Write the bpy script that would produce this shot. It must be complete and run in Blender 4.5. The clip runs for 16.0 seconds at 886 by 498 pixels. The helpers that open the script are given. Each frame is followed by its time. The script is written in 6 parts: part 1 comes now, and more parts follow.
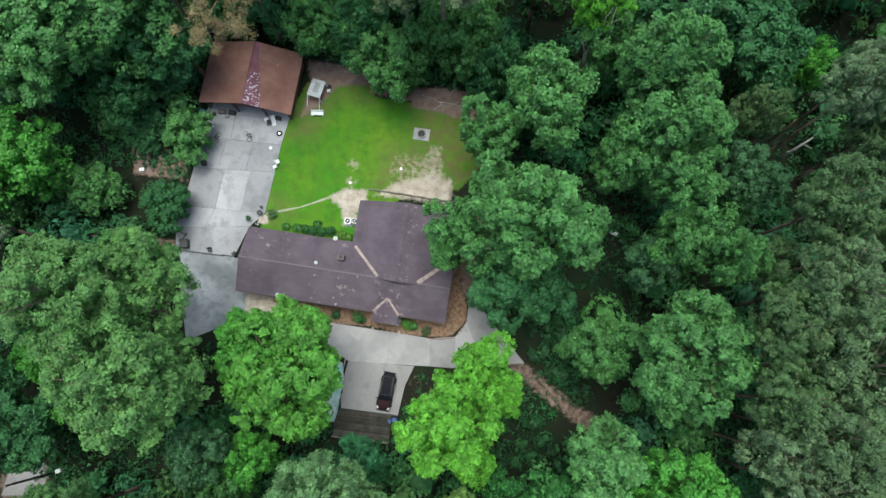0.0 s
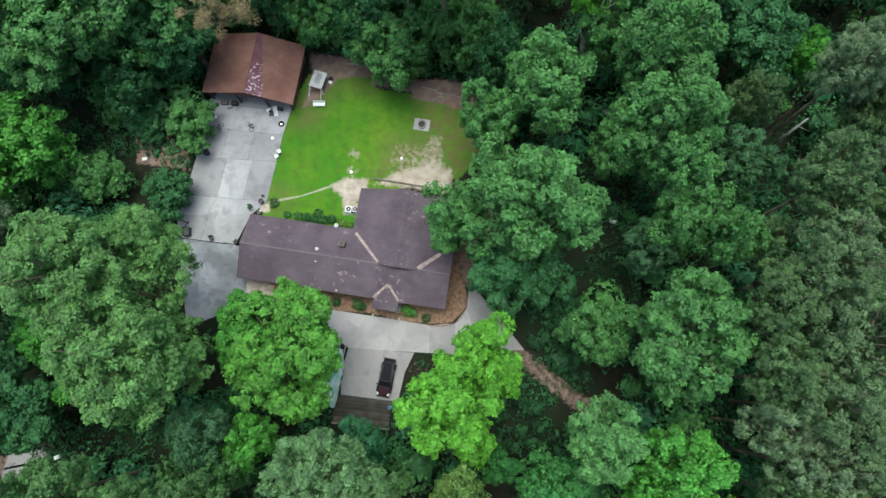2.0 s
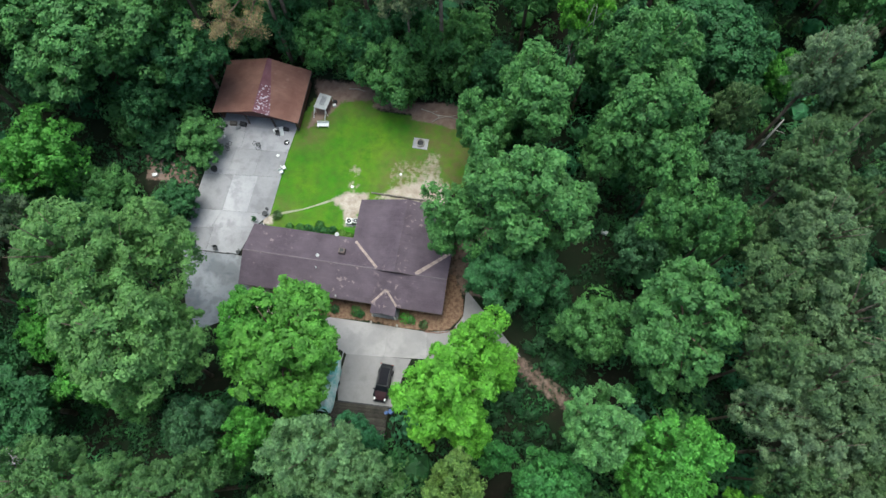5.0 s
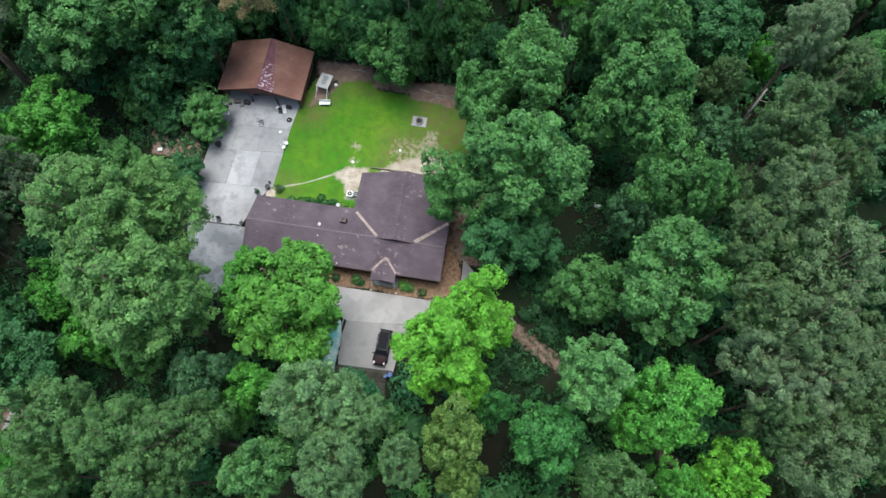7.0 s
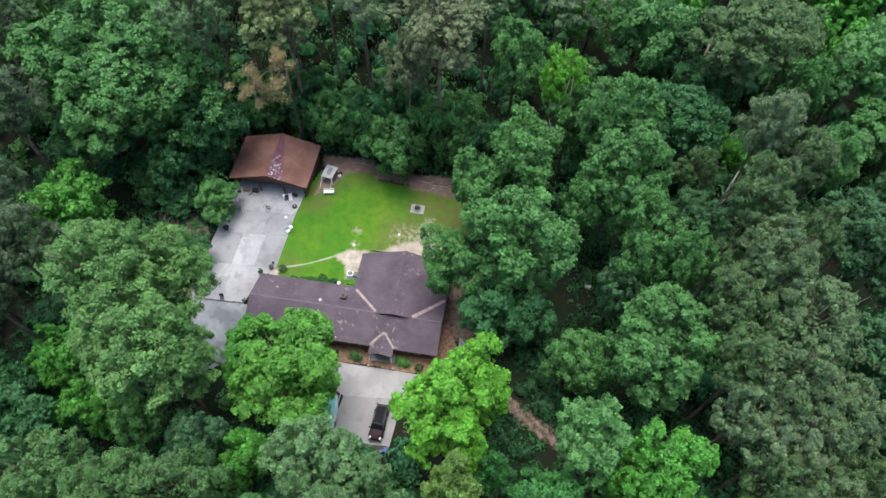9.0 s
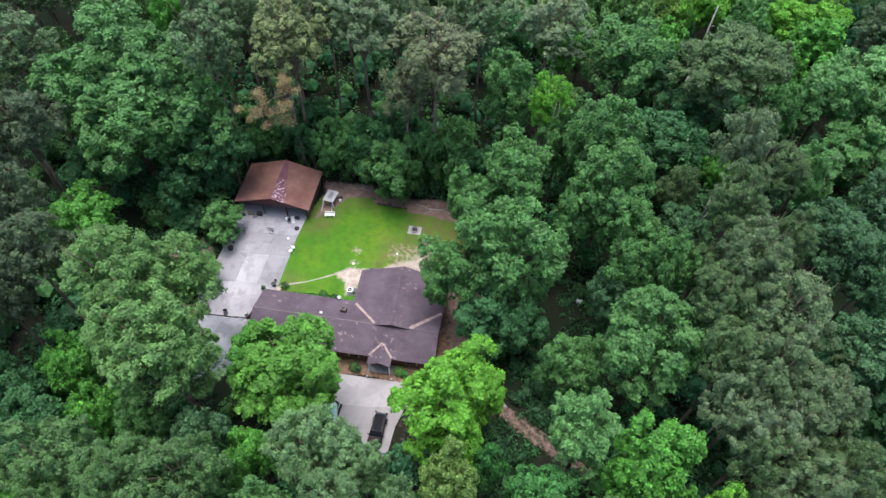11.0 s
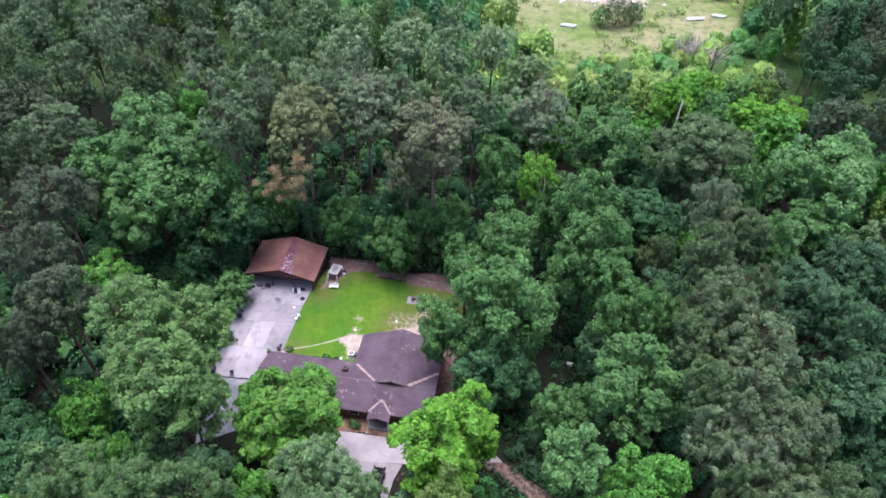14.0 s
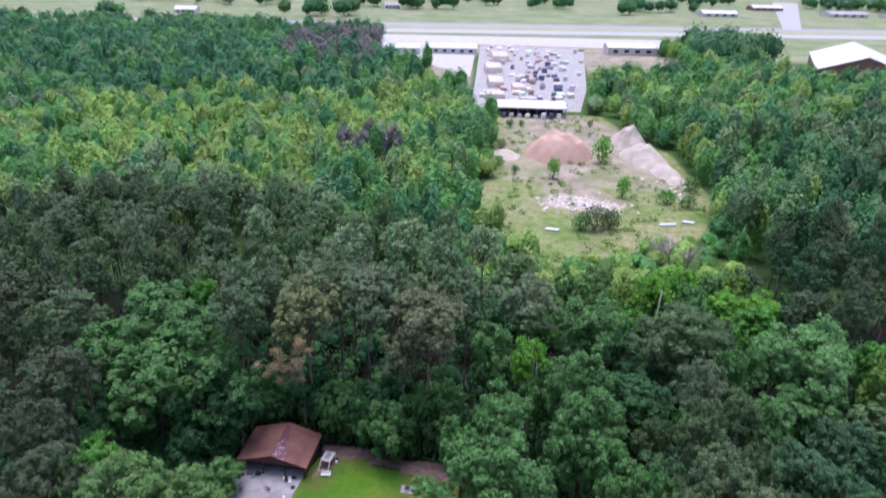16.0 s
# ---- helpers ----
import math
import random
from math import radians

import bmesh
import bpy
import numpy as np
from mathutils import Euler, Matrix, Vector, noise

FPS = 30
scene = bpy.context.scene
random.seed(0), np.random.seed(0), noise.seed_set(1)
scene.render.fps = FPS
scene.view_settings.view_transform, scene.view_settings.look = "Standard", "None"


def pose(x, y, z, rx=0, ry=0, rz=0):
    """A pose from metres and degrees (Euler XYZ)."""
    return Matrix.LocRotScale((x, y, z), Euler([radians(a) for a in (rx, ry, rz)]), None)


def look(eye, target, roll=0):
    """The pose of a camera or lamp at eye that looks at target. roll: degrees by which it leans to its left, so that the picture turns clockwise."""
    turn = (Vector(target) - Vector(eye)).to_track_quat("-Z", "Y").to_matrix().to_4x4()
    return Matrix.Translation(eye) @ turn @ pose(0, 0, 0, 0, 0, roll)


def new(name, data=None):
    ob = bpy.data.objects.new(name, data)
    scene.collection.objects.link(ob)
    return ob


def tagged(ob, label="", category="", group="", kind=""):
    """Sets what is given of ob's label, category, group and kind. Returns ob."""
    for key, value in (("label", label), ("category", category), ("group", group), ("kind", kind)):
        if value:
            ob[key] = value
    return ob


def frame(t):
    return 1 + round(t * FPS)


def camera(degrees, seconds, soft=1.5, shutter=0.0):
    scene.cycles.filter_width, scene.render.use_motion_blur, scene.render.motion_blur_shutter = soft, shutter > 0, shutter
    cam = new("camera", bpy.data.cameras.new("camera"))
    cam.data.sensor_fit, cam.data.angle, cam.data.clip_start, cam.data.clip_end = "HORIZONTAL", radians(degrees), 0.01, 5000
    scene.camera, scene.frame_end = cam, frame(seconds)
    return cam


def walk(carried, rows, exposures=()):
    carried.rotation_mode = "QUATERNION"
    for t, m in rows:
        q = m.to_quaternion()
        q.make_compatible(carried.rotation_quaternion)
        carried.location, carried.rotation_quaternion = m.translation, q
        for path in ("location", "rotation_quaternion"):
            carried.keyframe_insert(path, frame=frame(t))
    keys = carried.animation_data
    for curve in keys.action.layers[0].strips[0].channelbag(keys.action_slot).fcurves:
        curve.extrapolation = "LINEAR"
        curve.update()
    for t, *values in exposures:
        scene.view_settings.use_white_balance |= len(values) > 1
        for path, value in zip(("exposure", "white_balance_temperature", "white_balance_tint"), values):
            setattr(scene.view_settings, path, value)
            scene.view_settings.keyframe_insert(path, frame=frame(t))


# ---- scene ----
import collections

cam = camera(69.6, 16.0, 1.45, 0.5)
PATH = [
    (0, (-0.091, 1.522, 83.772), (-0.161, 1.867, 81.804), -7.2),
    (0.5, (-0.038, 0.691, 83.678), (-0.108, 1.038, 81.71), -7.1),
    (1, (0.007, -0.253, 83.604), (-0.063, 0.1, 81.637), -6.9),
    (1.5, (0.04, -1.38, 83.585), (-0.03, -1.011, 81.621), -6.5),
    (2, (0.129, -2.555, 83.571), (0.057, -2.154, 81.613), -5.9),
    (2.5, (0.302, -3.84, 83.592), (0.225, -3.379, 81.648), -5.2),
    (3, (0.506, -5.288, 83.608), (0.423, -4.75, 81.684), -4.5),
    (3.2, (0.582, -5.908, 83.609), (0.497, -5.343, 81.692), -4.5),
    (5.5, (1.23, -13.5, 83.566), (1.143, -12.866, 81.671), -3.4),
    (6, (1.171, -15.289, 83.624), (1.09, -14.647, 81.731), -2.8),
    (6.5, (1.05, -17.105, 83.722), (0.976, -16.445, 81.836), -1.9),
    (7, (0.934, -18.905, 83.825), (0.867, -18.217, 81.948), -1.1),
    (7.5, (0.808, -20.7, 83.924), (0.746, -19.967, 82.065), -0.3),
    (8, (0.693, -22.527, 84.019), (0.633, -21.715, 82.192), 0.4),
    (8.5, (0.63, -24.341, 84.06), (0.568, -23.416, 82.287), 0.8),
    (9, (0.661, -26.297, 84.073), (0.595, -25.258, 82.366), 1.0),
    (9.2, (0.702, -27.056, 84.071), (0.634, -25.986, 82.383), 1.2),
    (11.3, (1.315, -34.769, 83.932), (1.248, -33.562, 82.339), 1.1),
    (11.5, (1.374, -35.51, 83.93), (1.304, -34.289, 82.348), 1.1),
    (12, (1.53, -37.35, 83.918), (1.457, -36.087, 82.368), 1.1),
    (12.5, (1.696, -39.196, 83.896), (1.621, -37.891, 82.382), 1.1),
    (13, (1.913, -40.997, 83.874), (1.835, -39.651, 82.397), 1.0),
    (13.5, (2.09, -42.743, 83.875), (2.009, -41.346, 82.446), 1.0),
    (14, (2.233, -44.429, 83.913), (2.149, -42.965, 82.553), 1.0),
    (14.5, (2.349, -46.052, 83.967), (2.262, -44.506, 82.702), 1.0),
    (15, (2.348, -47.59, 84.004), (2.259, -45.957, 82.853), 1.1),
    (15.5, (2.114, -48.952, 83.988), (2.025, -47.226, 82.983), 1.2),
    (16, (1.771, -50.236, 83.948), (1.684, -48.422, 83.112), 1.5),
]
walk(cam, [(t, look(eye, target, roll)) for t, eye, target, roll in PATH], [(0, 0.75, 6100, -5), (6, 0.84, 6130, -2), (9, 0.98, 6170, 4), (13, 1.13, 6030, 22), (14.5, 1.14, 5900, 28), (16, 0.74, 5760, 27)])

# ---- light ----
world = bpy.data.worlds.new("overcast_sky")
scene.world = world
world.use_nodes = True
wn = world.node_tree.nodes
sky = wn.new("ShaderNodeTexSky")
sky.sky_type = "NISHITA"
sky.sun_disc = False
sky.sun_elevation = radians(81)
sky.sun_rotation = radians(-17)
sky.air_density, sky.dust_density, sky.ozone_density = 1.0, 4.0, 1.0
world.node_tree.links.new(sky.outputs[0], wn["Background"].inputs[0])
wn["Background"].inputs[1].default_value = 0.15
sun = new("sun", bpy.data.lights.new("sun", "SUN"))
sun.data.energy, sun.data.angle, sun.data.color = 1.55, radians(40), (1.0, 0.98, 0.95)
sun.matrix_world = look((-7, 22, 150), (0, 0, 0))

# ---- materials ----


class Nodes:
    """A small wrapper for building one material."""

    def __init__(self, name, rough=0.8, spec=0.3, metal=0.0):
        self.mat = bpy.data.materials.new(name)
        self.mat.use_nodes = True
        self.t = self.mat.node_tree
        self.b = self.t.nodes["Principled BSDF"]
        self.b.inputs["Roughness"].default_value = rough
        self.b.inputs["Specular IOR Level"].default_value = spec
        self.b.inputs["Metallic"].default_value = metal
        self.pos = self.add("ShaderNodeNewGeometry").outputs["Position"]

    def add(self, kind, **settings):
        n = self.t.nodes.new(kind)
        for k, v in settings.items():
            if k == "operation":
                n.operation = v
            elif k == "data_type":
                n.data_type = v
            elif k == "blend_type":
                n.blend_type = v
        return n

    def put(self, socket, value):
        if isinstance(value, bpy.types.NodeSocket):
            self.t.links.new(value, socket)
        else:
            socket.default_value = value

    def noise(self, scale, detail=4.0, rough=0.6, where=None):
        n = self.add("ShaderNodeTexNoise")
        n.inputs["Scale"].default_value = scale
        n.inputs["Detail"].default_value = detail
        n.inputs["Roughness"].default_value = rough
        self.put(n.inputs["Vector"], where or self.pos)
        return n.outputs["Fac"]

    def math(self, op, a, b=0.0):
        n = self.add("ShaderNodeMath", operation=op)
        self.put(n.inputs[0], a)
        self.put(n.inputs[1], b)
        return n.outputs[0]

    def ramp(self, fac, low, high):
        n = self.add("ShaderNodeMapRange")
        n.inputs["From Min"].default_value, n.inputs["From Max"].default_value = low, high
        self.put(n.inputs["Value"], fac)
        return n.outputs[0]

    def mix(self, fac, a, b, blend="MIX"):
        n = self.add("ShaderNodeMix", data_type="RGBA", blend_type=blend)
        self.put(n.inputs[0], fac)
        self.put(n.inputs[6], a if isinstance(a, bpy.types.NodeSocket) else (*a, 1))
        self.put(n.inputs[7], b if isinstance(b, bpy.types.NodeSocket) else (*b, 1))
        return n.outputs[2]

    def scaled(self, colour, value):
        n = self.add("ShaderNodeVectorMath", operation="SCALE")
        self.put(n.inputs[0], colour if isinstance(colour, bpy.types.NodeSocket) else (*colour,))
        self.put(n.inputs[3], value)
        return n.outputs[0]

    def mask(self, name):
        n = self.add("ShaderNodeAttribute")
        n.attribute_name = name
        return n

    def done(self, colour, bump=None, height=0.02):
        self.put(self.b.inputs["Base Color"], colour if isinstance(colour, bpy.types.NodeSocket) else (*colour, 1))
        if bump is not None:
            n = self.add("ShaderNodeBump")
            n.inputs["Distance"].default_value = height
            n.inputs["Strength"].default_value = 0.7
            self.put(n.inputs["Height"], bump)
            self.put(self.b.inputs["Normal"], n.outputs[0])
        return self.mat


def surface(name, a, b, scale=2.0, fine=12.0, rough=0.8, spec=0.3, metal=0.0, bump=0.01, vary=0.0):
    """A plain weathered surface: two tones in broad stains, fine grain on top."""
    m = Nodes(name, rough, spec, metal)
    c = m.mix(m.ramp(m.noise(scale), 0.35, 0.65), a, b)
    grain = m.noise(fine, 5.0)
    c = m.scaled(c, m.math("ADD", m.math("MULTIPLY", grain, 0.5), 0.75))
    if vary:
        r = m.add("ShaderNodeObjectInfo").outputs["Random"]
        c = m.scaled(c, m.math("ADD", m.math("MULTIPLY", r, 2 * vary), 1 - vary))
    return m.done(c, grain, bump)


def leaf_material(name, per_object):
    """Foliage: the tree's own green, each leaf spray a little lighter or darker, light showing through."""
    m = Nodes(name, 0.6, 0.25)
    geo = m.add("ShaderNodeNewGeometry")
    if per_object:
        base = m.add("ShaderNodeObjectInfo").outputs["Color"]
    else:
        base = m.mask("leaf_tint").outputs["Color"]
    r = geo.outputs["Random Per Island"]
    where = m.add("ShaderNodeTexCoord").outputs["Object"]
    patch = m.ramp(m.noise(0.45, 3.0, 0.6, where), 0.3, 0.7)
    tone = m.math("ADD", m.math("MULTIPLY", m.ramp(m.noise(0.9, 2.0, 0.5, where), 0.3, 0.7), 0.75), 0.66)
    c = m.mix(m.math("MULTIPLY", patch, 0.5), base, m.mix(1.0, base, (1.2, 1.15, 0.85), "MULTIPLY"))
    c = m.scaled(m.scaled(c, tone), m.math("ADD", m.math("MULTIPLY", r, 0.45), 0.78))
    m.put(m.b.inputs["Base Color"], c)
    tr = m.add("ShaderNodeBsdfTranslucent")
    m.put(tr.inputs["Color"], m.mix(1.0, c, (0.95, 1.3, 0.65), "MULTIPLY"))
    mx = m.add("ShaderNodeMixShader")
    mx.inputs[0].default_value = 0.22
    m.t.links.new(m.b.outputs[0], mx.inputs[1])
    m.t.links.new(tr.outputs[0], mx.inputs[2])
    m.t.links.new(mx.outputs[0], m.t.nodes["Material Output"].inputs["Surface"])
    return m.mat


def ground_material():
    """Forest litter, with lawn, pale sand, red soil, straw and meadow where the masks say so."""
    m = Nodes("ground", 0.95, 0.1)
    broad, mid, fine = m.noise(0.12, 4.0), m.noise(0.9, 5.0), m.noise(7.0, 5.0)
    # litter colour kept near black, with the shade between trees in it
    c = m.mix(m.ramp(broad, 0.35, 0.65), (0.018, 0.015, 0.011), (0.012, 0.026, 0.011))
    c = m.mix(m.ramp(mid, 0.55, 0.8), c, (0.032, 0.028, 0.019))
    lawn = m.mix(m.ramp(broad, 0.36, 0.62), (0.045, 0.180, 0.012), (0.110, 0.215, 0.016))
    lawn = m.mix(m.math("MULTIPLY", m.ramp(mid, 0.40, 0.70), 0.65), lawn, (0.070, 0.110, 0.022))
    lawn = m.mix(m.math("MULTIPLY", m.ramp(m.noise(0.35, 6.0, 0.75), 0.52, 0.7), 0.7), lawn, (0.030, 0.120, 0.012))
    worn = m.math("MULTIPLY", m.mask("dry").outputs["Fac"], m.ramp(m.noise(0.7, 6.0, 0.7), 0.3, 0.62))
    lawn = m.mix(worn, lawn, (0.13, 0.125, 0.045))
    sand = m.mix(m.ramp(m.noise(0.8, 6.0, 0.7), 0.38, 0.62), (0.50, 0.43, 0.37), (0.30, 0.245, 0.195))
    soil = m.mix(m.ramp(mid, 0.35, 0.7), (0.165, 0.108, 0.086), (0.262, 0.190, 0.156))
    straw = m.mix(m.ramp(m.noise(2.2, 6.0, 0.7), 0.35, 0.65), (0.120, 0.068, 0.050), (0.28, 0.185, 0.120))
    meadow = m.mix(m.ramp(m.noise(0.05, 5.0), 0.35, 0.65), (0.150, 0.215, 0.060), (0.30, 0.275, 0.155))
    meadow = m.mix(m.math("MULTIPLY", m.ramp(m.noise(0.3, 6.0, 0.75), 0.45, 0.66), 0.75), meadow, (0.055, 0.115, 0.030))
    field = m.mix(m.ramp(m.noise(0.012, 5.0), 0.35, 0.65), (0.17, 0.225, 0.105), (0.27, 0.28, 0.175))
    field = m.mix(m.math("MULTIPLY", m.ramp(m.noise(0.03, 6.0, 0.7), 0.45, 0.6), 0.6), field, (0.12, 0.18, 0.075))
    scrub = m.mix(m.ramp(mid, 0.4, 0.6), (0.045, 0.10, 0.025), (0.075, 0.13, 0.04))
    pale = m.mix(m.ramp(m.noise(0.06, 5.0), 0.4, 0.6), (0.36, 0.31, 0.25), (0.22, 0.195, 0.14))
    pale = m.mix(m.math("MULTIPLY", m.ramp(m.noise(0.35, 6.0, 0.75), 0.5, 0.62), 0.7), pale, (0.13, 0.16, 0.065))
    for name, colour in (("scrub", scrub), ("meadow", meadow), ("field", field), ("pale", pale), ("lawn", lawn), ("soil", soil), ("straw", straw), ("sand", sand)):
        k = m.mask(name).outputs["Fac"]
        edge = m.math("ADD", k, m.math("MULTIPLY", m.math("SUBTRACT", m.noise(1.6, 5.0, 0.7), 0.5), 0.9))
        on = m.math("MULTIPLY", m.ramp(edge, 0.38, 0.62), m.ramp(k, 0.0, 0.15))
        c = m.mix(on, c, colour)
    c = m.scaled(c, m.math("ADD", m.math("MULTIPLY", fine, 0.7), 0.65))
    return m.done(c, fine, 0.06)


def concrete_material(name, a, b, stain):
    m = Nodes(name, 0.85, 0.25)
    r = m.add("ShaderNodeObjectInfo").outputs["Random"]
    broad, mid, fine = m.noise(0.25, 5.0, 0.65), m.noise(1.1, 6.0, 0.7), m.noise(9.0, 5.0)
    c = m.mix(m.ramp(broad, 0.38, 0.62), a, b)
    c = m.mix(m.math("MULTIPLY", m.ramp(m.noise(0.5, 4.0, 0.6), 0.48, 0.62), 0.6), c, stain)
    c = m.mix(m.math("MULTIPLY", m.ramp(m.noise(0.16, 3.0, 0.5), 0.55, 0.6), 0.4), c, stain)
    c = m.scaled(c, m.math("ADD", m.math("MULTIPLY", r, 0.36), 0.82))
    c = m.scaled(c, m.math("ADD", m.math("MULTIPLY", fine, 0.3), 0.85))
    return m.done(c, fine, 0.01)


def roof_material(name, a, b, worn, course=0.3):
    """Asphalt shingles: faint courses down the slope, broad fading, pale worn spots."""
    m = Nodes(name, 0.9, 0.2)
    where = m.add("ShaderNodeTexCoord").outputs["Object"]
    w = m.add("ShaderNodeTexBrick")
    w.inputs["Scale"].default_value = 1.0
    w.inputs["Brick Width"].default_value = 0.9
    w.inputs["Row Height"].default_value = course
    w.inputs["Mortar Size"].default_value = 0.012
    w.inputs["Color1"].default_value, w.inputs["Color2"].default_value = (1, 1, 1, 1), (0.9, 0.9, 0.9, 1)
    w.inputs["Mortar"].default_value = (0.82, 0.82, 0.82, 1)
    m.put(w.inputs["Vector"], where)
    c = m.mix(m.ramp(m.noise(0.3, 4.0, 0.6, where), 0.35, 0.65), a, b)
    spots = m.math("MULTIPLY", m.ramp(m.noise(1.5, 4.0, 0.6, where), 0.60, 0.68), m.ramp(m.noise(0.16, 2.0, 0.5, where), 0.48, 0.6))
    c = m.mix(m.math("MULTIPLY", spots, 0.7), c, worn)
    c = m.mix(1.0, c, w.outputs["Color"], "MULTIPLY")
    fine = m.noise(14.0, 4.0, 0.6, where)
    c = m.scaled(c, m.math("ADD", m.math("MULTIPLY", fine, 0.4), 0.8))
    return m.done(c, w.outputs["Fac"], 0.01)


LEAF = leaf_material("leaves", True)
LEAF_WOODS = leaf_material("woodland_leaves", False)
BARK = surface("bark", (0.16, 0.12, 0.09), (0.09, 0.07, 0.05), 1.5, 9.0, 0.95, 0.1, bump=0.04)
PINE_BARK = surface("pine_bark", (0.24, 0.18, 0.14), (0.13, 0.09, 0.07), 1.5, 9.0, 0.95, 0.1, bump=0.04)
DEAD_BARK = surface("dead_wood", (0.45, 0.41, 0.36), (0.30, 0.27, 0.23), 1.5, 9.0, 0.95, 0.1, bump=0.03)
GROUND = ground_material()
CONCRETE = concrete_material("concrete", (0.282, 0.275, 0.287), (0.380, 0.366, 0.378), (0.186, 0.180, 0.190))
ASPHALT = concrete_material("worn_asphalt", (0.13, 0.137, 0.15), (0.30, 0.305, 0.315), (0.08, 0.082, 0.09))
DRIVE = concrete_material("front_concrete", (0.275, 0.258, 0.258), (0.345, 0.322, 0.32), (0.215, 0.205, 0.205))
ROOF = roof_material("brown_shingles", (0.088, 0.066, 0.083), (0.128, 0.100, 0.120), (0.30, 0.235, 0.235))
ROOF_RED = roof_material("red_shingles", (0.205, 0.100, 0.078), (0.285, 0.152, 0.116), (0.32, 0.19, 0.155))
TAN = surface("bare_tan_flashing", (0.40, 0.31, 0.27), (0.22, 0.17, 0.16), 1.8, 7.0)
BRICK = surface("brown_brick", (0.20, 0.10, 0.07), (0.14, 0.07, 0.055), 2.0, 18.0)
TRIM = surface("dark_trim", (0.10, 0.075, 0.065), (0.075, 0.06, 0.055), 2.0)
WHITE = surface("white_paint", (0.80, 0.80, 0.78), (0.70, 0.70, 0.68), 2.0, 12.0, 0.5)
DARK = surface("dark_plastic", (0.025, 0.025, 0.028), (0.04, 0.04, 0.042), 3.0, 12.0, 0.5)
STEEL = surface("grey_steel", (0.35, 0.36, 0.37), (0.25, 0.25, 0.26), 2.0, 10.0, 0.45, 0.5, 0.6)
OLD_WOOD = surface("weathered_wood", (0.20, 0.175, 0.155), (0.13, 0.115, 0.105), 1.2, 10.0, 0.9, 0.15, vary=0.25)

# ---- builders ----


def mesh_of(name, verts, faces, mat, smooth=False):
    me = bpy.data.meshes.new(name)
    me.from_pydata([tuple(v) for v in verts], [], faces)
    me.update()
    me.materials.append(mat)
    if smooth:
        me.polygons.foreach_set("use_smooth", [True] * len(me.polygons))
    return me


def spray_mesh(name, pts, mat, tint=None):
    """A mesh of loose leaf sprays. pts: n x 3 x 3."""
    n = len(pts)
    me = bpy.data.meshes.new(name)
    me.vertices.add(3 * n)
    me.vertices.foreach_set("co", pts.reshape(-1).astype(np.float32))
    me.loops.add(3 * n)
    me.loops.foreach_set("vertex_index", np.arange(3 * n, dtype=np.int32))
    me.polygons.add(n)
    me.polygons.foreach_set("loop_start", np.arange(0, 3 * n, 3, dtype=np.int32))
    me.update(calc_edges=True)
    me.materials.append(mat)
    if tint is not None:
        a = me.attributes.new("leaf_tint", "FLOAT_COLOR", "POINT")
        col = np.ones((3 * n, 4), np.float32)
        col[:, :3] = np.repeat(tint, 3, axis=0)
        a.data.foreach_set("color", col.reshape(-1))
    return me


def from_bm(name, bm, mat, smooth=False):
    bmesh.ops.recalc_face_normals(bm, faces=bm.faces)
    me = bpy.data.meshes.new(name)
    bm.to_mesh(me)
    bm.free()
    me.materials.append(mat)
    if smooth:
        me.polygons.foreach_set("use_smooth", [True] * len(me.polygons))
    return me


def part(name, bm, mat, parent, label=""):
    """One mesh object under a thing or under a part."""
    me = bm if isinstance(bm, bpy.types.Mesh) else from_bm(name, bm, mat)
    ob = new(name, me)
    ob.parent = parent
    return tagged(ob, label)


def thing(name, m, label, category, group="", kind=""):
    ob = new(name)
    ob.matrix_world = m
    ob.empty_display_size = 0.3
    return tagged(ob, label, category, group, kind)


def solid(name, me_or_bm, mat, m, label, category, group="", kind="", smooth=False):
    me = me_or_bm if isinstance(me_or_bm, bpy.types.Mesh) else from_bm(name, me_or_bm, mat, smooth)
    ob = new(name, me)
    ob.matrix_world = m
    return tagged(ob, label, category, group, kind)


def box(sx, sy, sz, x=0, y=0, z=0, bevel=0.02, rz=0.0, bm=None, taper=1.0):
    """A box standing on z, with soft edges."""
    out = bm or bmesh.new()
    made = bmesh.ops.create_cube(out, size=1.0)["verts"]
    for v in made:
        k = taper if v.co.z > 0 else 1.0
        v.co = Vector((v.co.x * sx * k, v.co.y * sy * k, (v.co.z + 0.5) * sz))
    if bevel:
        edges = list({e for v in made for e in v.link_edges})
        bmesh.ops.bevel(out, geom=edges, offset=bevel, segments=1, affect="EDGES")
        made = [v for v in out.verts if v.is_valid] if bm is None else made
    if bm is None:
        bmesh.ops.transform(out, matrix=pose(x, y, z, 0, 0, rz), verts=out.verts)
    return out


def tube(r1, r2, h, x=0, y=0, z=0, n=12, bm=None, caps=True):
    out = bm or bmesh.new()
    made = bmesh.ops.create_cone(out, cap_ends=caps, segments=n, radius1=r1, radius2=r2, depth=h)["verts"]
    bmesh.ops.translate(out, verts=made, vec=(x, y, z + h / 2))
    return out


def rod(bm, a, b, r1, r2=None, n=6):
    """A tapered rod from a to b."""
    a, b = Vector(a), Vector(b)
    made = bmesh.ops.create_cone(bm, cap_ends=True, segments=n, radius1=r1, radius2=r1 if r2 is None else r2, depth=(b - a).length)["verts"]
    m = Matrix.Translation((a + b) / 2) @ (b - a).to_track_quat("Z", "Y").to_matrix().to_4x4()
    bmesh.ops.transform(bm, matrix=m, verts=made)
    return bm


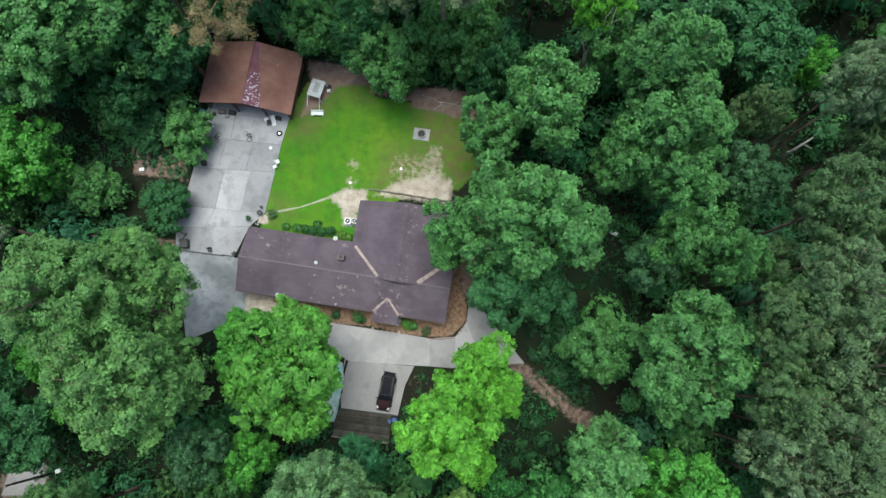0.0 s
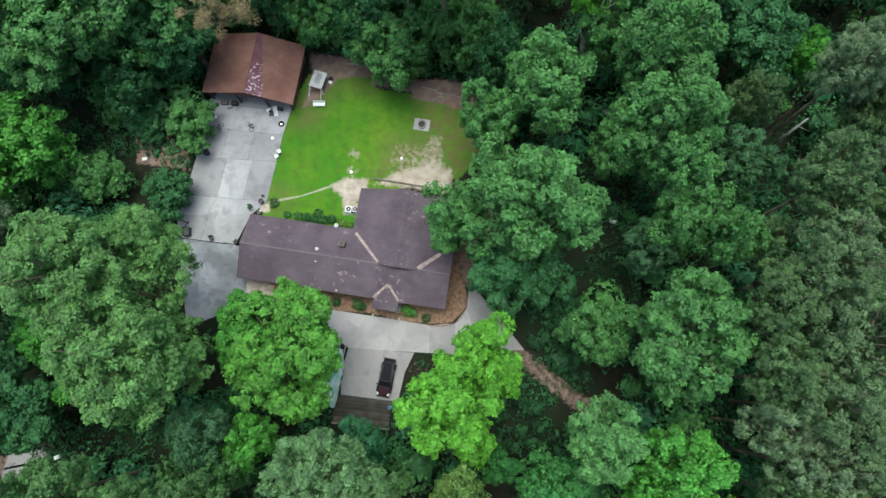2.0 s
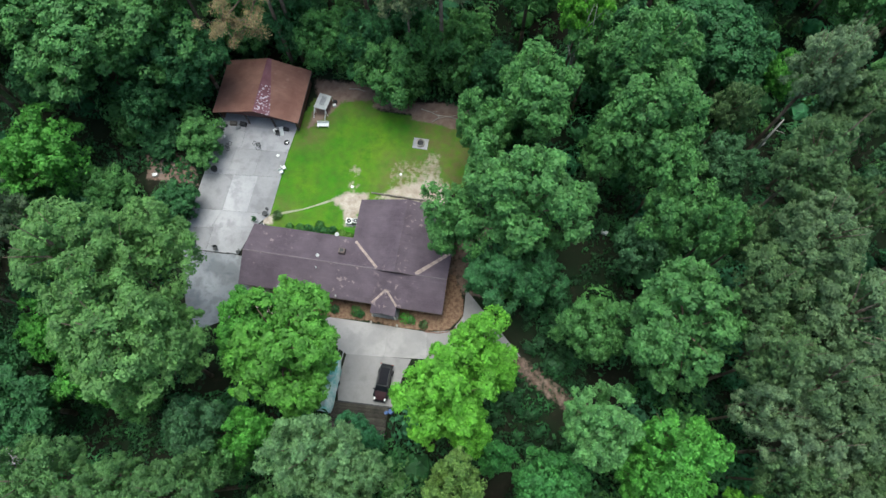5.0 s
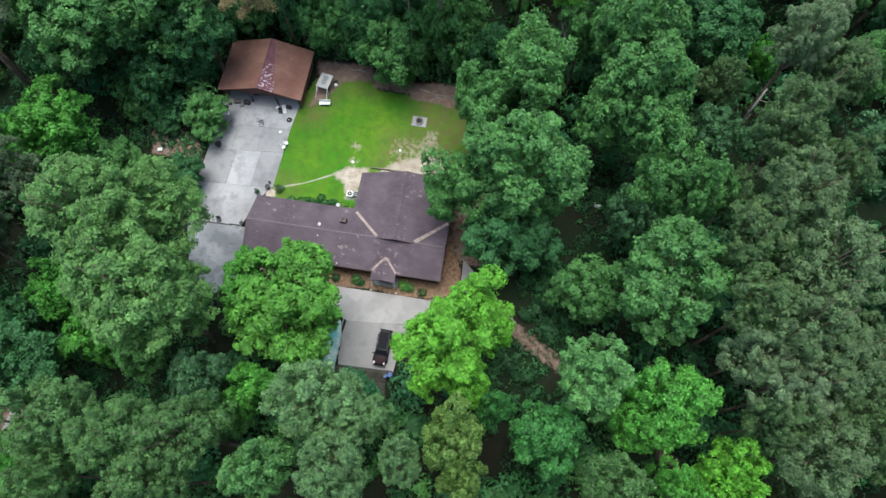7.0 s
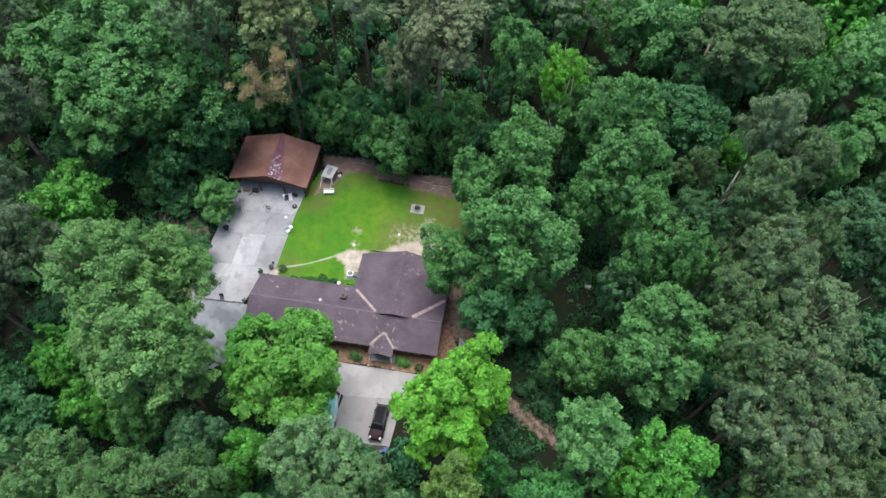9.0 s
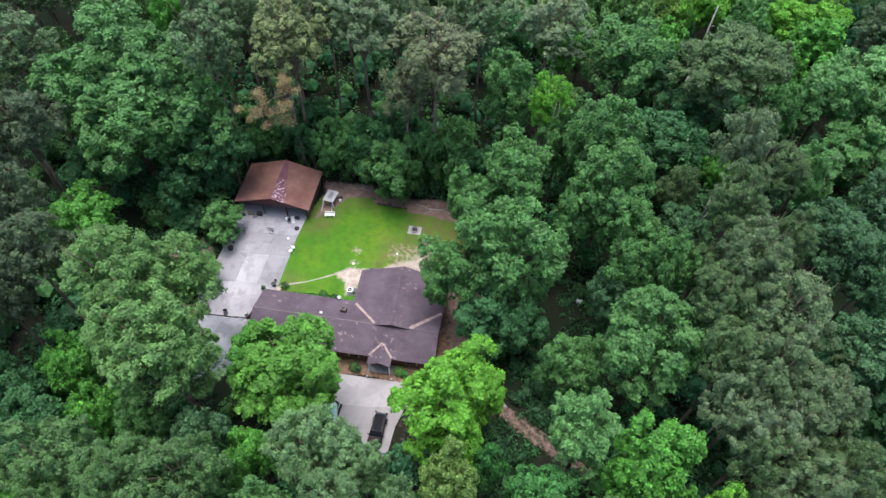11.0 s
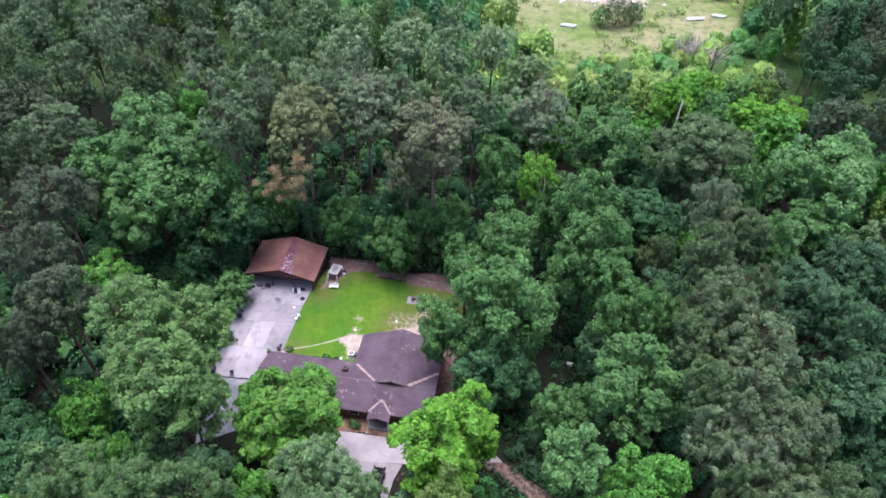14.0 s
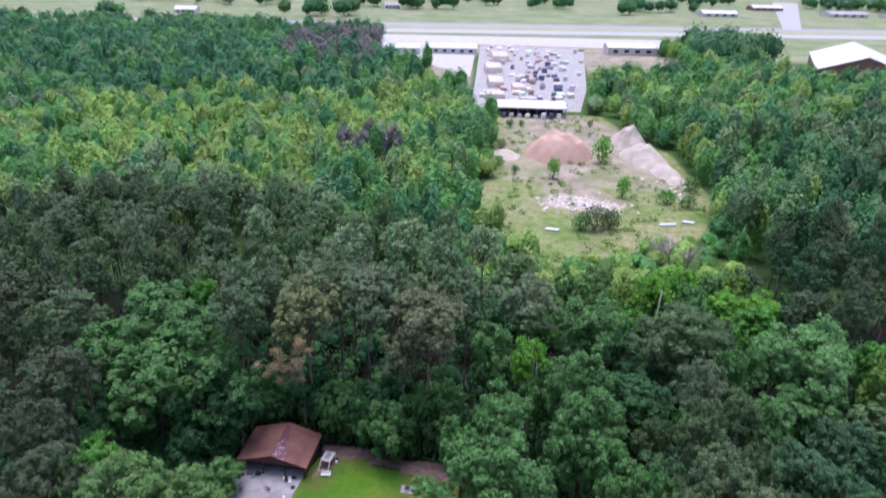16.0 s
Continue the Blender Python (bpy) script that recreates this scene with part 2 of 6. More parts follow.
def prism(points, z0, z1, bm=None):
    """A slab over a plan outline."""
    out = bm or bmesh.new()
    low = [out.verts.new((x, y, z0)) for x, y in points]
    top = [out.verts.new((x, y, z1)) for x, y in points]
    out.faces.new(top)
    out.faces.new(low[::-1])
    n = len(points)
    for i in range(n):
        out.faces.new((low[i], low[(i + 1) % n], top[(i + 1) % n], top[i]))
    return out


def plate(bm, corners, thick):
    """A roof plane: four or three corners, made thick downwards."""
    top = [bm.verts.new(c) for c in corners]
    low = [bm.verts.new((c[0], c[1], c[2] - thick)) for c in corners]
    bm.faces.new(top)
    bm.faces.new(low[::-1])
    n = len(corners)
    for i in range(n):
        bm.faces.new((top[i], low[i], low[(i + 1) % n], top[(i + 1) % n]))
    return bm

# ---- ground ----


def smoothstep(a, b, x):
    t = np.clip((x - a) / (b - a), 0, 1)
    return t * t * (3 - 2 * t)


def inside(points, X, Y, soft):
    """A soft mask of a plan outline: 1 inside, falling to 0 over soft metres outside."""
    n = len(points)
    odd = np.zeros(X.shape, bool)
    near = np.full(X.shape, 1e9)
    for i in range(n):
        (x0, y0), (x1, y1) = points[i], points[(i + 1) % n]
        if y0 != y1:
            hit = ((y0 > Y) != (y1 > Y)) & (X < (x1 - x0) * (Y - y0) / (y1 - y0) + x0)
            odd ^= hit
        dx, dy = x1 - x0, y1 - y0
        t = np.clip(((X - x0) * dx + (Y - y0) * dy) / (dx * dx + dy * dy), 0, 1)
        near = np.minimum(near, np.hypot(X - x0 - t * dx, Y - y0 - t * dy))
    d = np.where(odd, -near, near)
    return 1 - smoothstep(-soft, soft, d)


LAWN = [(-26.2, 33.4), (-24.0, 38.4), (-16, 40.2), (-14, 37.0), (-9, 36.6), (1.4, 35.0), (3.0, 30), (-1.5, 24.5), (-9, 23), (-14, 19), (-15, 16), (-28, 16), (-27.6, 21), (-27, 26)]
CLEARING = [(-4, 176), (9, 205), (10, 244), (13, 318), (56, 325), (74, 330), (82, 290), (95, 250), (95, 190), (80, 150), (50, 134), (26, 122), (6, 148), (-6, 162)]


def build_ground():
    def axis(lo, hi, step, far):
        a = list(np.arange(lo, hi + 0.01, step))
        d, x = step, hi
        while x < far:
            d = min(d * 1.16, 260)
            x += d
            a.append(x)
        d, x = step, lo
        while x > -far:
            d = min(d * 1.16, 260)
            x -= d
            a.insert(0, x)
        return np.array(a)
    xs, ys = axis(-52, 20, 0.7, 4500), axis(-14, 44, 0.7, 4500)
    # a second fine stretch over the far clearing
    ys = np.array(sorted(set(np.round(np.concatenate([ys, np.arange(115, 345, 2.5)]), 2))))
    xs = np.array(sorted(set(np.round(np.concatenate([xs, np.arange(36, 110, 2.5)]), 2))))
    X, Y = np.meshgrid(xs, ys)
    Z = np.zeros(X.shape)
    nx, ny = len(xs), len(ys)
    idx = np.arange(nx * ny).reshape(ny, nx)
    faces = np.stack([idx[:-1, :-1], idx[:-1, 1:], idx[1:, 1:], idx[1:, :-1]], -1).reshape(-1, 4)
    me = bpy.data.meshes.new("ground")
    me.vertices.add(nx * ny)
    me.vertices.foreach_set("co", np.stack([X, Y, Z], -1).reshape(-1).astype(np.float32))
    me.loops.add(4 * len(faces))
    me.loops.foreach_set("vertex_index", faces.reshape(-1).astype(np.int32))
    me.polygons.add(len(faces))
    me.polygons.foreach_set("loop_start", np.arange(0, 4 * len(faces), 4, dtype=np.int32))
    me.update(calc_edges=True)
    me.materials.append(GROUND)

    def spot(x, y, r, s=0.5):
        return 1 - smoothstep(r * (1 - s), r * (1 + s), np.hypot(X - x, Y - y))

    def line(pts, w):
        near = np.full(X.shape, 1e9)
        for (x0, y0), (x1, y1) in zip(pts, pts[1:]):
            dx, dy = x1 - x0, y1 - y0
            t = np.clip(((X - x0) * dx + (Y - y0) * dy) / (dx * dx + dy * dy), 0, 1)
            near = np.minimum(near, np.hypot(X - x0 - t * dx, Y - y0 - t * dy))
        return 1 - smoothstep(w * 0.6, w * 1.5, near)
    lawn = np.maximum.reduce([inside(LAWN, X, Y, 0.9), 0.8 * spot(-7, 3.5 + 2, 1.0), 0.6 * spot(-13.8, 6.3, 0.9), 0.30 * inside([(7, -2), (14, -4), (22, -10), (14, -12), (6, -9)], X, Y, 2.5), 0.27 * inside([(9, 3), (15, -1), (17, 8), (12, 10)], X, Y, 2.5)])
    sand = np.maximum.reduce([
        0.66 * inside([(-13.8, 22.6), (-2.2, 22.0), (-2.0, 25.8), (-5.0, 27.2), (-10.5, 25.2)], X, Y, 1.2), 0.50 * inside([(-8.2, 25), (-3.2, 25), (-4.0, 31.0), (-6.2, 31.2)], X, Y, 1.0),
        0.43 * inside([(-12.5, 24.5), (-2.5, 24.5), (-3.5, 29.5), (-11.5, 30)], X, Y, 1.8), 0.48 * spot(-16.2, 27, 1.2), 0.45 * spot(-16.4, 24.6, 1.4),
        0.72 * inside([(-19.6, 22.3), (-17.5, 23.6), (-13.6, 23.9), (-13.8, 21.8), (-14.8, 20.4), (-14.9, 18.0), (-17.0, 18.3), (-17.4, 20.6)], X, Y, 0.7),
        0.8 * spot(-27.6, 18.5, 0.9),
        inside([(-29.8, 8.6), (-26.6, 9.4), (-23.9, 6.6), (-24.9, 4.2), (-28.4, 5.0)], X, Y, 0.5)])
    soil = np.maximum.reduce([
        0.85 * inside([(-24.4, 33.2), (-23.6, 38.6), (-24.6, 42), (-15, 41.6), (-15.2, 38.6), (-19.5, 38.2), (-21.4, 35.6), (-24, 33.2)], X, Y, 1.1),
        inside([(-9.5, 38.6), (-3, 39.2), (2, 37), (2, 33.5), (-3, 34.9), (-9, 36.0)], X, Y, 1.0),
        0.54 * line([(6.5, 2.2), (11, -0.8), (14.6, -3.4), (23, -7.2), (27.5, -13), (33, -20), (40, -30)], 1.35), 0.6 * inside([(-27, 9), (-16, 5.6), (-16, 3.8), (-25, 3), (-29, 5)], X, Y, 0.5),
        0.8 * inside([(-47.5, 28), (-43.5, 28.5), (-39.5, 25.8), (-38.5, 23), (-46.5, 23.5)], X, Y, 0.8),
        0.62 * inside([(-16, 41), (-8.5, 39.5), (-8.5, 36.4), (-15, 37)], X, Y, 0.8), 0.6 * inside([(0.5, 9.5), (4.5, 9), (4.5, 22), (-2, 22), (-2.5, 12.5)], X, Y, 0.8),
        0.7 * line([(-39.5, 13.9), (-50, 14.3)], 0.9), 0.7 * spot(-54, -17, 4.0)])
    straw = np.maximum.reduce([inside([(-26.5, 8.5), (-24, 6.1), (-18.9, 5.5), (-12.9, 5.2), (-3.9, 4.4), (-1.0, 4.9), (0.6, 6.7), (0.5, 9.5), (-0.8, 12.5), (-2.5, 12.5), (-3, 8)], X, Y, 0.35)])
    wide = (Y > 585).astype(float)
    field = wide
    meadow = np.maximum.reduce([inside(CLEARING, X, Y, 5.0), 0.6 * inside([(105, 430), (190, 430), (200, 600), (110, 600)], X, Y, 12)])
    pale = np.maximum.reduce([inside([(27, 172), (55, 168), (60, 182), (48, 205), (60, 236), (86, 205), (90, 250), (78, 300), (62, 330), (22, 325), (28, 270), (34, 230), (28, 195)], X, Y, 7) * 0.75, 0.52 * inside([(10, 200), (92, 190), (92, 300), (60, 328), (14, 322)], X, Y, 6),
                              0.6 * inside([(84, 432), (178, 432), (184, 580), (92, 610)], X, Y, 8), 0.62 * inside([(-100, 555), (-4, 346), (0, 450), (-4, 610)], X, Y, 6),
                              inside([(-130, 600), (240, 590), (260, 720), (-130, 700)], X, Y, 15)])
    scrub = smoothstep(85, 110, Y) * (Y < 640)
    dry = np.maximum.reduce([inside([(-13, 24), (2, 24), (4, 36), (-2, 36), (-4, 31), (-12, 30)], X, Y, 2.5), 0.7 * inside([(-25, 36), (-14, 36), (-14, 41), (-25, 41)], X, Y, 2.0), 0.5 * spot(-26, 20, 2.5), inside([(-8, 28), (4, 27), (4, 37), (-9, 37)], X, Y, 3.0), 0.8 * inside([(-26, 30), (-22, 30), (-19, 37), (-25, 37)], X, Y, 1.5)])
    sand = np.maximum(sand, 0.8 * inside([(28, 176), (40, 170), (56, 168), (60, 178), (46, 186), (32, 192)], X, Y, 3.0))
    soil = np.maximum(soil, 0.36 * inside([(-5.8, 0.6), (-0.8, 0.5), (1, -2), (-3, -7), (-7, -6), (-6.8, -2)], X, Y, 0.7))
    for name, v in (("dry", dry), ("field", field), ("scrub", scrub), ("pale", pale), ("lawn", lawn), ("sand", sand), ("soil", soil), ("straw", straw), ("meadow", meadow)):
        a = me.attributes.new(name, "FLOAT", "POINT")
        a.data.foreach_set("value", v.reshape(-1).astype(np.float32))
    ob = new("ground", me)
    tagged(ob, "leaf-littered woodland floor with a mown lawn and bare sandy patches", "ground", kind="structure")


build_ground()

# ---- trees ----
HUE = {
    "deep": (0.040, 0.122, 0.044), "mid": (0.077, 0.190, 0.056), "bright": (0.080, 0.245, 0.040), "lime": (0.118, 0.312, 0.034),
    "sage": (0.100, 0.206, 0.060), "heath": (0.076, 0.156, 0.052), "olive": (0.080, 0.140, 0.056), "pine": (0.095, 0.162, 0.076), "teal": (0.040, 0.138, 0.062),
    "grey": (0.130, 0.194, 0.102), "brown": (0.235, 0.184, 0.098), "yellow": (0.130, 0.240, 0.048), "bare": (0.112, 0.110, 0.108),
    # the shade hue holds the shadow of taller neighbours in its green
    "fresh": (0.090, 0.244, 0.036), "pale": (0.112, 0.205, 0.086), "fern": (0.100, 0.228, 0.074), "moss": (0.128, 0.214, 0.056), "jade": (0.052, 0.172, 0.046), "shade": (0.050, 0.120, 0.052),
    "dun": (0.092, 0.148, 0.068), "slate": (0.062, 0.096, 0.050), "straw": (0.146, 0.192, 0.080), "russet": (0.130, 0.162, 0.084),
    # greens of the far woods; the greyest has distance haze mixed into it
    "spring": (0.180, 0.290, 0.070), "leafy": (0.084, 0.218, 0.060), "shady": (0.048, 0.160, 0.060), "dusty": (0.128, 0.212, 0.092),
}


def sprays(rng, centre, normal, length, width):
    """Leaf sprays as pointed blades. All arrays n x 3 or n."""
    n = len(centre)
    up = rng.normal(size=(n, 3))
    a = np.cross(normal, up)
    a /= np.linalg.norm(a, axis=1, keepdims=True) + 1e-9
    b = np.cross(normal, a)
    b /= np.linalg.norm(b, axis=1, keepdims=True) + 1e-9
    L, W = length[:, None], width[:, None]
    return np.stack([centre - a * L * 0.4 + b * W * 0.5, centre - a * L * 0.4 - b * W * 0.5, centre + a * L * 0.6 - normal * L * 0.2], axis=1)


def unit(v):
    return v / (np.linalg.norm(v, axis=-1, keepdims=True) + 1e-9)


def puffs(rng, centres, radii, per, leaf, aspect, heart, flat=1.0, wild=0.55):
    """Leafy puffs round the given centres, thickest on the side away from the crown's heart and on top."""
    n = len(centres)
    c = np.repeat(centres, per, axis=0)
    r = np.repeat(radii, per)[:, None]
    out = unit(c - heart)
    d = unit(rng.normal(size=(n * per, 3)) + 0.75 * out + np.array([0, 0, 0.45]))
    pos = c + d * r * (rng.random((n * per, 1)) ** 0.35) * np.array([1, 1, flat])
    nor = unit(d + wild * rng.normal(size=(n * per, 3)) + np.array([0, 0, 0.35]))
    size = leaf * rng.uniform(0.65, 1.35, n * per)
    return sprays(rng, pos, nor, size, size * aspect)


def crown(seed, V, boughs=24, tufts=9, per=56, leaf=0.36, bough=(0.26, 0.38), tuft=(0.30, 0.48), aspect=0.72, low=-0.6, inner=700, wild=0.45, lean=0.55):
    """Leaves of one crown, 6 m in radius and V in half height, round its own middle: boughs, each with its tufts of leaves."""
    rng = np.random.default_rng(seed)
    R = 6.0
    rad = np.array([R, R, V])
    i = np.arange(boughs)
    zz = 1 - (1 - low) * (i + 0.5) / boughs
    th = i * 2.399963 + rng.normal(size=boughs) * 0.3
    q = np.sqrt(1 - zz * zz)
    d = unit(np.stack([q * np.cos(th), q * np.sin(th), zz], 1) + rng.normal(size=(boughs, 3)) * 0.14)
    size = R * rng.uniform(*bough, boughs)
    lopsided = 0.90 + 0.14 * np.sin(th * 2 + seed) * q
    out = np.clip(rng.normal(0.95, 0.09, boughs) * lopsided, 0.7, 1.06) - size / R * 0.92
    middle = d * rad * out[:, None]
    c = np.repeat(middle, tufts, axis=0)
    br = np.repeat(size, tufts)[:, None]
    away = unit(np.repeat(d * np.array([1, 1, 0.8]), tufts, axis=0))
    pd = unit(rng.normal(size=(boughs * tufts, 3)) + 0.95 * away + np.array([0, 0, lean]))
    centres = c + pd * br * rng.uniform(0.55, 1.0, (boughs * tufts, 1))
    tr = br[:, 0] * rng.uniform(*tuft, boughs * tufts)
    n = len(centres) * per
    face = np.repeat(pd, per, axis=0)
    ld = unit(rng.normal(size=(n, 3)) + 0.7 * face + np.array([0, 0, 0.5]))
    pos = np.repeat(centres, per, axis=0) + ld * np.repeat(tr, per)[:, None] * (rng.random((n, 1)) ** 0.33)
    nor = unit(ld + wild * rng.normal(size=(n, 3)) + np.array([0, 0, 0.35]))
    s = leaf * rng.uniform(0.65, 1.35, n)
    pts = [sprays(rng, pos, nor, s, s * aspect)]
    if inner:
        pi = unit(rng.normal(size=(inner, 3))) * rad * rng.uniform(0.15, 0.62, (inner, 1))
        pts.append(sprays(rng, pi, unit(rng.normal(size=(inner, 3)) + np.array([0, 0, 0.8])), np.full(inner, leaf * 1.9), np.full(inner, leaf * 1.6)))
    return middle, np.concatenate(pts)


def stem(seed, middle, thick=0.07, reach=0.6, step=1):
    """Trunk and limbs for such a crown, the crown's middle 14 m above the ground."""
    rng = np.random.default_rng(seed)
    bm = bmesh.new()
    bend = rng.normal(size=2) * 0.3
    steps = [Vector((bend[0] * k * k, bend[1] * k * k, 14 * k)) for k in (0, 0.04, 0.35, 0.7, 1.0, 1.22)]
    width = [6 * thick * k for k in (1.3, 1.0, 0.85, 0.68, 0.5, 0.12)]
    for a, b, r1, r2 in zip(steps, steps[1:], width, width[1:]):
        rod(bm, a, b, r1, r2, 8)
    for k in range(0, len(middle), step):
        tip = Vector(middle[k]) + Vector((0, 0, 14))
        root = steps[3].lerp(steps[5], rng.random() * reach)
        mid = root.lerp(tip, 0.55) + Vector((0, 0, 0.3))
        rod(bm, root, mid, 6 * thick * 0.30, 6 * thick * 0.2, 5)
        rod(bm, mid, tip, 6 * thick * 0.2, 0.03, 4)
    return bm


LABEL = {
    "deep": "dark green broad-leaved tree with a dense rounded crown", "mid": "green broad-leaved tree with a full clumped crown",
    "bright": "bright green broad-leaved tree with a clumped crown", "lime": "yellow-green broad-leaved tree in fresh leaf",
    "sage": "pale sage-green pine with a broad billowing crown", "olive": "olive-green tree with a dull tufted crown",
    "pine": "tall grey-green pine with a bare trunk and tufted crown", "teal": "blue-green broad-leaved tree with a rounded crown",
    "grey": "tall grey pine with thin tufts of needles", "brown": "dying pine with rust-brown needles", "yellow": "yellowish green tree with a small loose crown",
    "fresh": "rounded tree in fresh yellow-green leaf beside the house", "pale": "pale grey-green pine with soft rounded tufts", "fern": "light green broad-leaved tree with pale leaf tips",
    "heath": "dull sage-green pine with a soft billowing crown", "jade": "deep fresh-green broad-leaved tree with a rounded crown", "moss": "narrow moss-green tree with a drooping crown", "shade": "dull dark green tree with its neighbours' shade put into the leaf colour", "dun": "large grey-brown pine with dense small tufts",
    "slate": "dark grey-green pine with thin drooping tufts", "straw": "tall pine with yellowish green needles and bare trunk", "russet": "tall pine with brownish green needles and bare trunk",
}
# form: half height, boughs, tufts, leaves in a tuft, leaf size, bough size, tuft size, leaf width, lowest bough, inner leaves, trunk width, bark
FORMS = {
    "broad": (8.4, 22, 9, 58, 0.40, (0.27, 0.40), (0.30, 0.50), 0.74, -0.7, 700, 0.060, BARK),
    "great": (8.6, 44, 9, 46, 0.33, (0.20, 0.29), (0.32, 0.52), 0.74, -0.7, 900, 0.065, BARK),
    "full": (7.2, 20, 8, 50, 0.44, (0.28, 0.42), (0.32, 0.52), 0.74, -0.9, 500, 0.045, BARK),
    "tufted": (6.6, 38, 10, 42, 0.33, (0.20, 0.29), (0.36, 0.54), 0.58, -0.5, 700, 0.055, PINE_BARK),
    "pine": (8.2, 34, 11, 32, 0.40, (0.20, 0.31), (0.30, 0.46), 0.52, -0.8, 300, 0.050, PINE_BARK),
    "broad_light": (8.4, 18, 7, 34, 0.58, (0.28, 0.42), (0.34, 0.54), 0.74, -0.6, 350, 0.060, BARK),
    "tufted_light": (7.4, 26, 8, 22, 0.50, (0.22, 0.33), (0.32, 0.50), 0.58, -0.55, 350, 0.055, PINE_BARK),
    "pine_light": (8.2, 26, 8, 22, 0.51, (0.22, 0.34), (0.32, 0.50), 0.58, -0.8, 300, 0.050, PINE_BARK),
}
MASTERS = {}


def master(kind, variant):
    """The meshes of one tree form, made once."""
    key = (kind, variant)
    if key not in MASTERS:
        V, boughs, tufts, per, leaf, bough, tuft, aspect, low, inner, thick, bark = FORMS[kind]
        seed = 100 + 17 * variant + 211 * list(FORMS).index(kind)
        middle, pts = crown(seed, V, boughs, tufts, per, leaf, bough, tuft, aspect, low, inner, 0.45 if bark is BARK else 0.28)
        MASTERS[key] = (from_bm("trunk", stem(seed, middle, thick, step=3 if kind.endswith("light") else 1 if kind == "pine" else 2), bark, True), spray_mesh("crown", pts, LEAF), V)
    return MASTERS[key]


def plant(x, y, H, R, V, hue, kind="broad", variant=0, turn=0.0, group="trees of the surrounding wood", shade=1.0, root=(0, 0)):
    """A tree of height H whose crown is R in radius and V in half height; root: how far its foot stands from below the crown."""
    trunk, leaves, V0 = master(kind, variant)
    name = "pine_tree" if kind.startswith(("pine", "tufted")) else "tree"
    ob = thing(name, pose(x, y, 0), LABEL[hue], "pine" if name == "pine_tree" else "tree", group)
    t = part("trunk", trunk, None, ob)
    slant = Matrix(((1, 0, -root[0] / (H - V), root[0]), (0, 1, -root[1] / (H - V), root[1]), (0, 0, 1, 0), (0, 0, 0, 1)))
    t.matrix_basis = slant @ pose(0, 0, 0, 0, 0, turn) @ Matrix.Diagonal((R / 6, R / 6, (H - V) / 14, 1))
    c = part("crown", leaves, None, ob)
    c.matrix_basis = pose(0, 0, H - V, 0, 0, turn) @ Matrix.Diagonal((R / 6, R / 6, V / V0, 1))
    c.color = (*[v * shade for v in HUE[hue]], 1)
    return ob


standing = []


def tree(x, y, H, R, V, hue, kind, root=(0, 0)):
    i = len(standing)
    standing.append((x, y, R))
    plant(x, y, H, (1.0 if kind == "tufted" else 1.07) * R, V, hue, kind, i % 6, (i * 137) % 360, "trees round the homestead", 0.92 + 0.16 * ((i * 31) % 10) / 10, root)


# great pines and young growth west of the house
tree(-39, 5, 29.5, 6.4, 6, "sage", "tufted")
tree(-32.9, 7.4, 25, 5.7, 6, "sage", "tufted", (-6.0, -1.0))
tree(-32.8, -2.5, 29, 7.1, 7, "sage", "tufted")
tree(-29.9, -1.6, 22, 4.6, 6, "sage", "tufted", (-1.5, -2.0))
tree(-47.5, -0.3, 16, 4, 6, "bright", "full")
tree(-42.6, -6.1, 14, 3.6, 6, "bright", "full")
tree(-36.9, -7, 13, 3.4, 5, "mid", "full")
tree(-61.8, 28.8, 28, 5.9, 6, "slate", "tufted")
tree(-54.8, 13.2, 31, 4.4, 6, "slate", "tufted")
tree(-50.9, 7.8, 28, 5, 6, "slate", "tufted")
tree(-52.3, 1.9, 26, 3.7, 6, "slate", "tufted")
tree(-48.1, -9.6, 18, 5.5, 7, "deep", "broad")
tree(-52.6, -4.3, 17, 4.1, 7, "deep", "broad")
tree(-55.2, 21.6, 17, 5.6, 7, "bright", "full")
tree(-60.3, 19.7, 14, 3.9, 6, "bright", "full")
tree(-49, 20.6, 7, 3.4, 3.5, "mid", "full")
tree(-39.2, 18.7, 7.5, 3.5, 3.8, "deep", "full", (-1.0, 0))
tree(-38, 28.4, 7, 3.6, 3.5, "mid", "full", (-1.6, 0))
tree(-51.5, 20.5, 8, 3.2, 4, "mid", "full")
tree(-44.3, 28.6, 5, 2.9, 2.5, "deep", "full")
# the two bright trees before the house
tree(-19.2, -0.8, 19.8, 7.4, 8, "fresh", "great")
tree(-23.8, 2.1, 17, 4.3, 6.5, "bright", "broad")
tree(2.8, 0.2, 19.5, 4.5, 7, "lime", "broad")
tree(-0.6, -5.7, 23.8, 5.5, 8, "lime", "broad")
tree(4.7, -2.2, 17.5, 2.9, 6, "lime", "broad")
tree(2, -8, 20, 3.1, 6, "lime", "broad")
# the wood south of the house
tree(-12.8, -12.1, 25.5, 5.1, 7, "pale", "tufted")
tree(-8.2, -13.4, 23.5, 3.1, 6, "pale", "tufted")
tree(-10.2, -10.4, 14, 3.2, 5, "teal", "full")
tree(-21.6, -10.7, 17, 3.1, 6, "bright", "full")
tree(-9.8, -18.8, 26.8, 4, 6, "pale", "tufted")
tree(-17.3, -19.1, 26.5, 3.4, 8, "fern", "broad")
tree(-3.7, -17.4, 26, 2.6, 6, "pale", "tufted")
tree(1.1, -14.4, 27, 3.4, 9, "moss", "broad")
tree(2.1, -18.6, 23, 2.6, 8, "moss", "broad")
tree(5.3, -10.8, 19, 2.1, 6, "jade", "full")
tree(10.9, -13.2, 18.5, 4.2, 7, "jade", "broad")
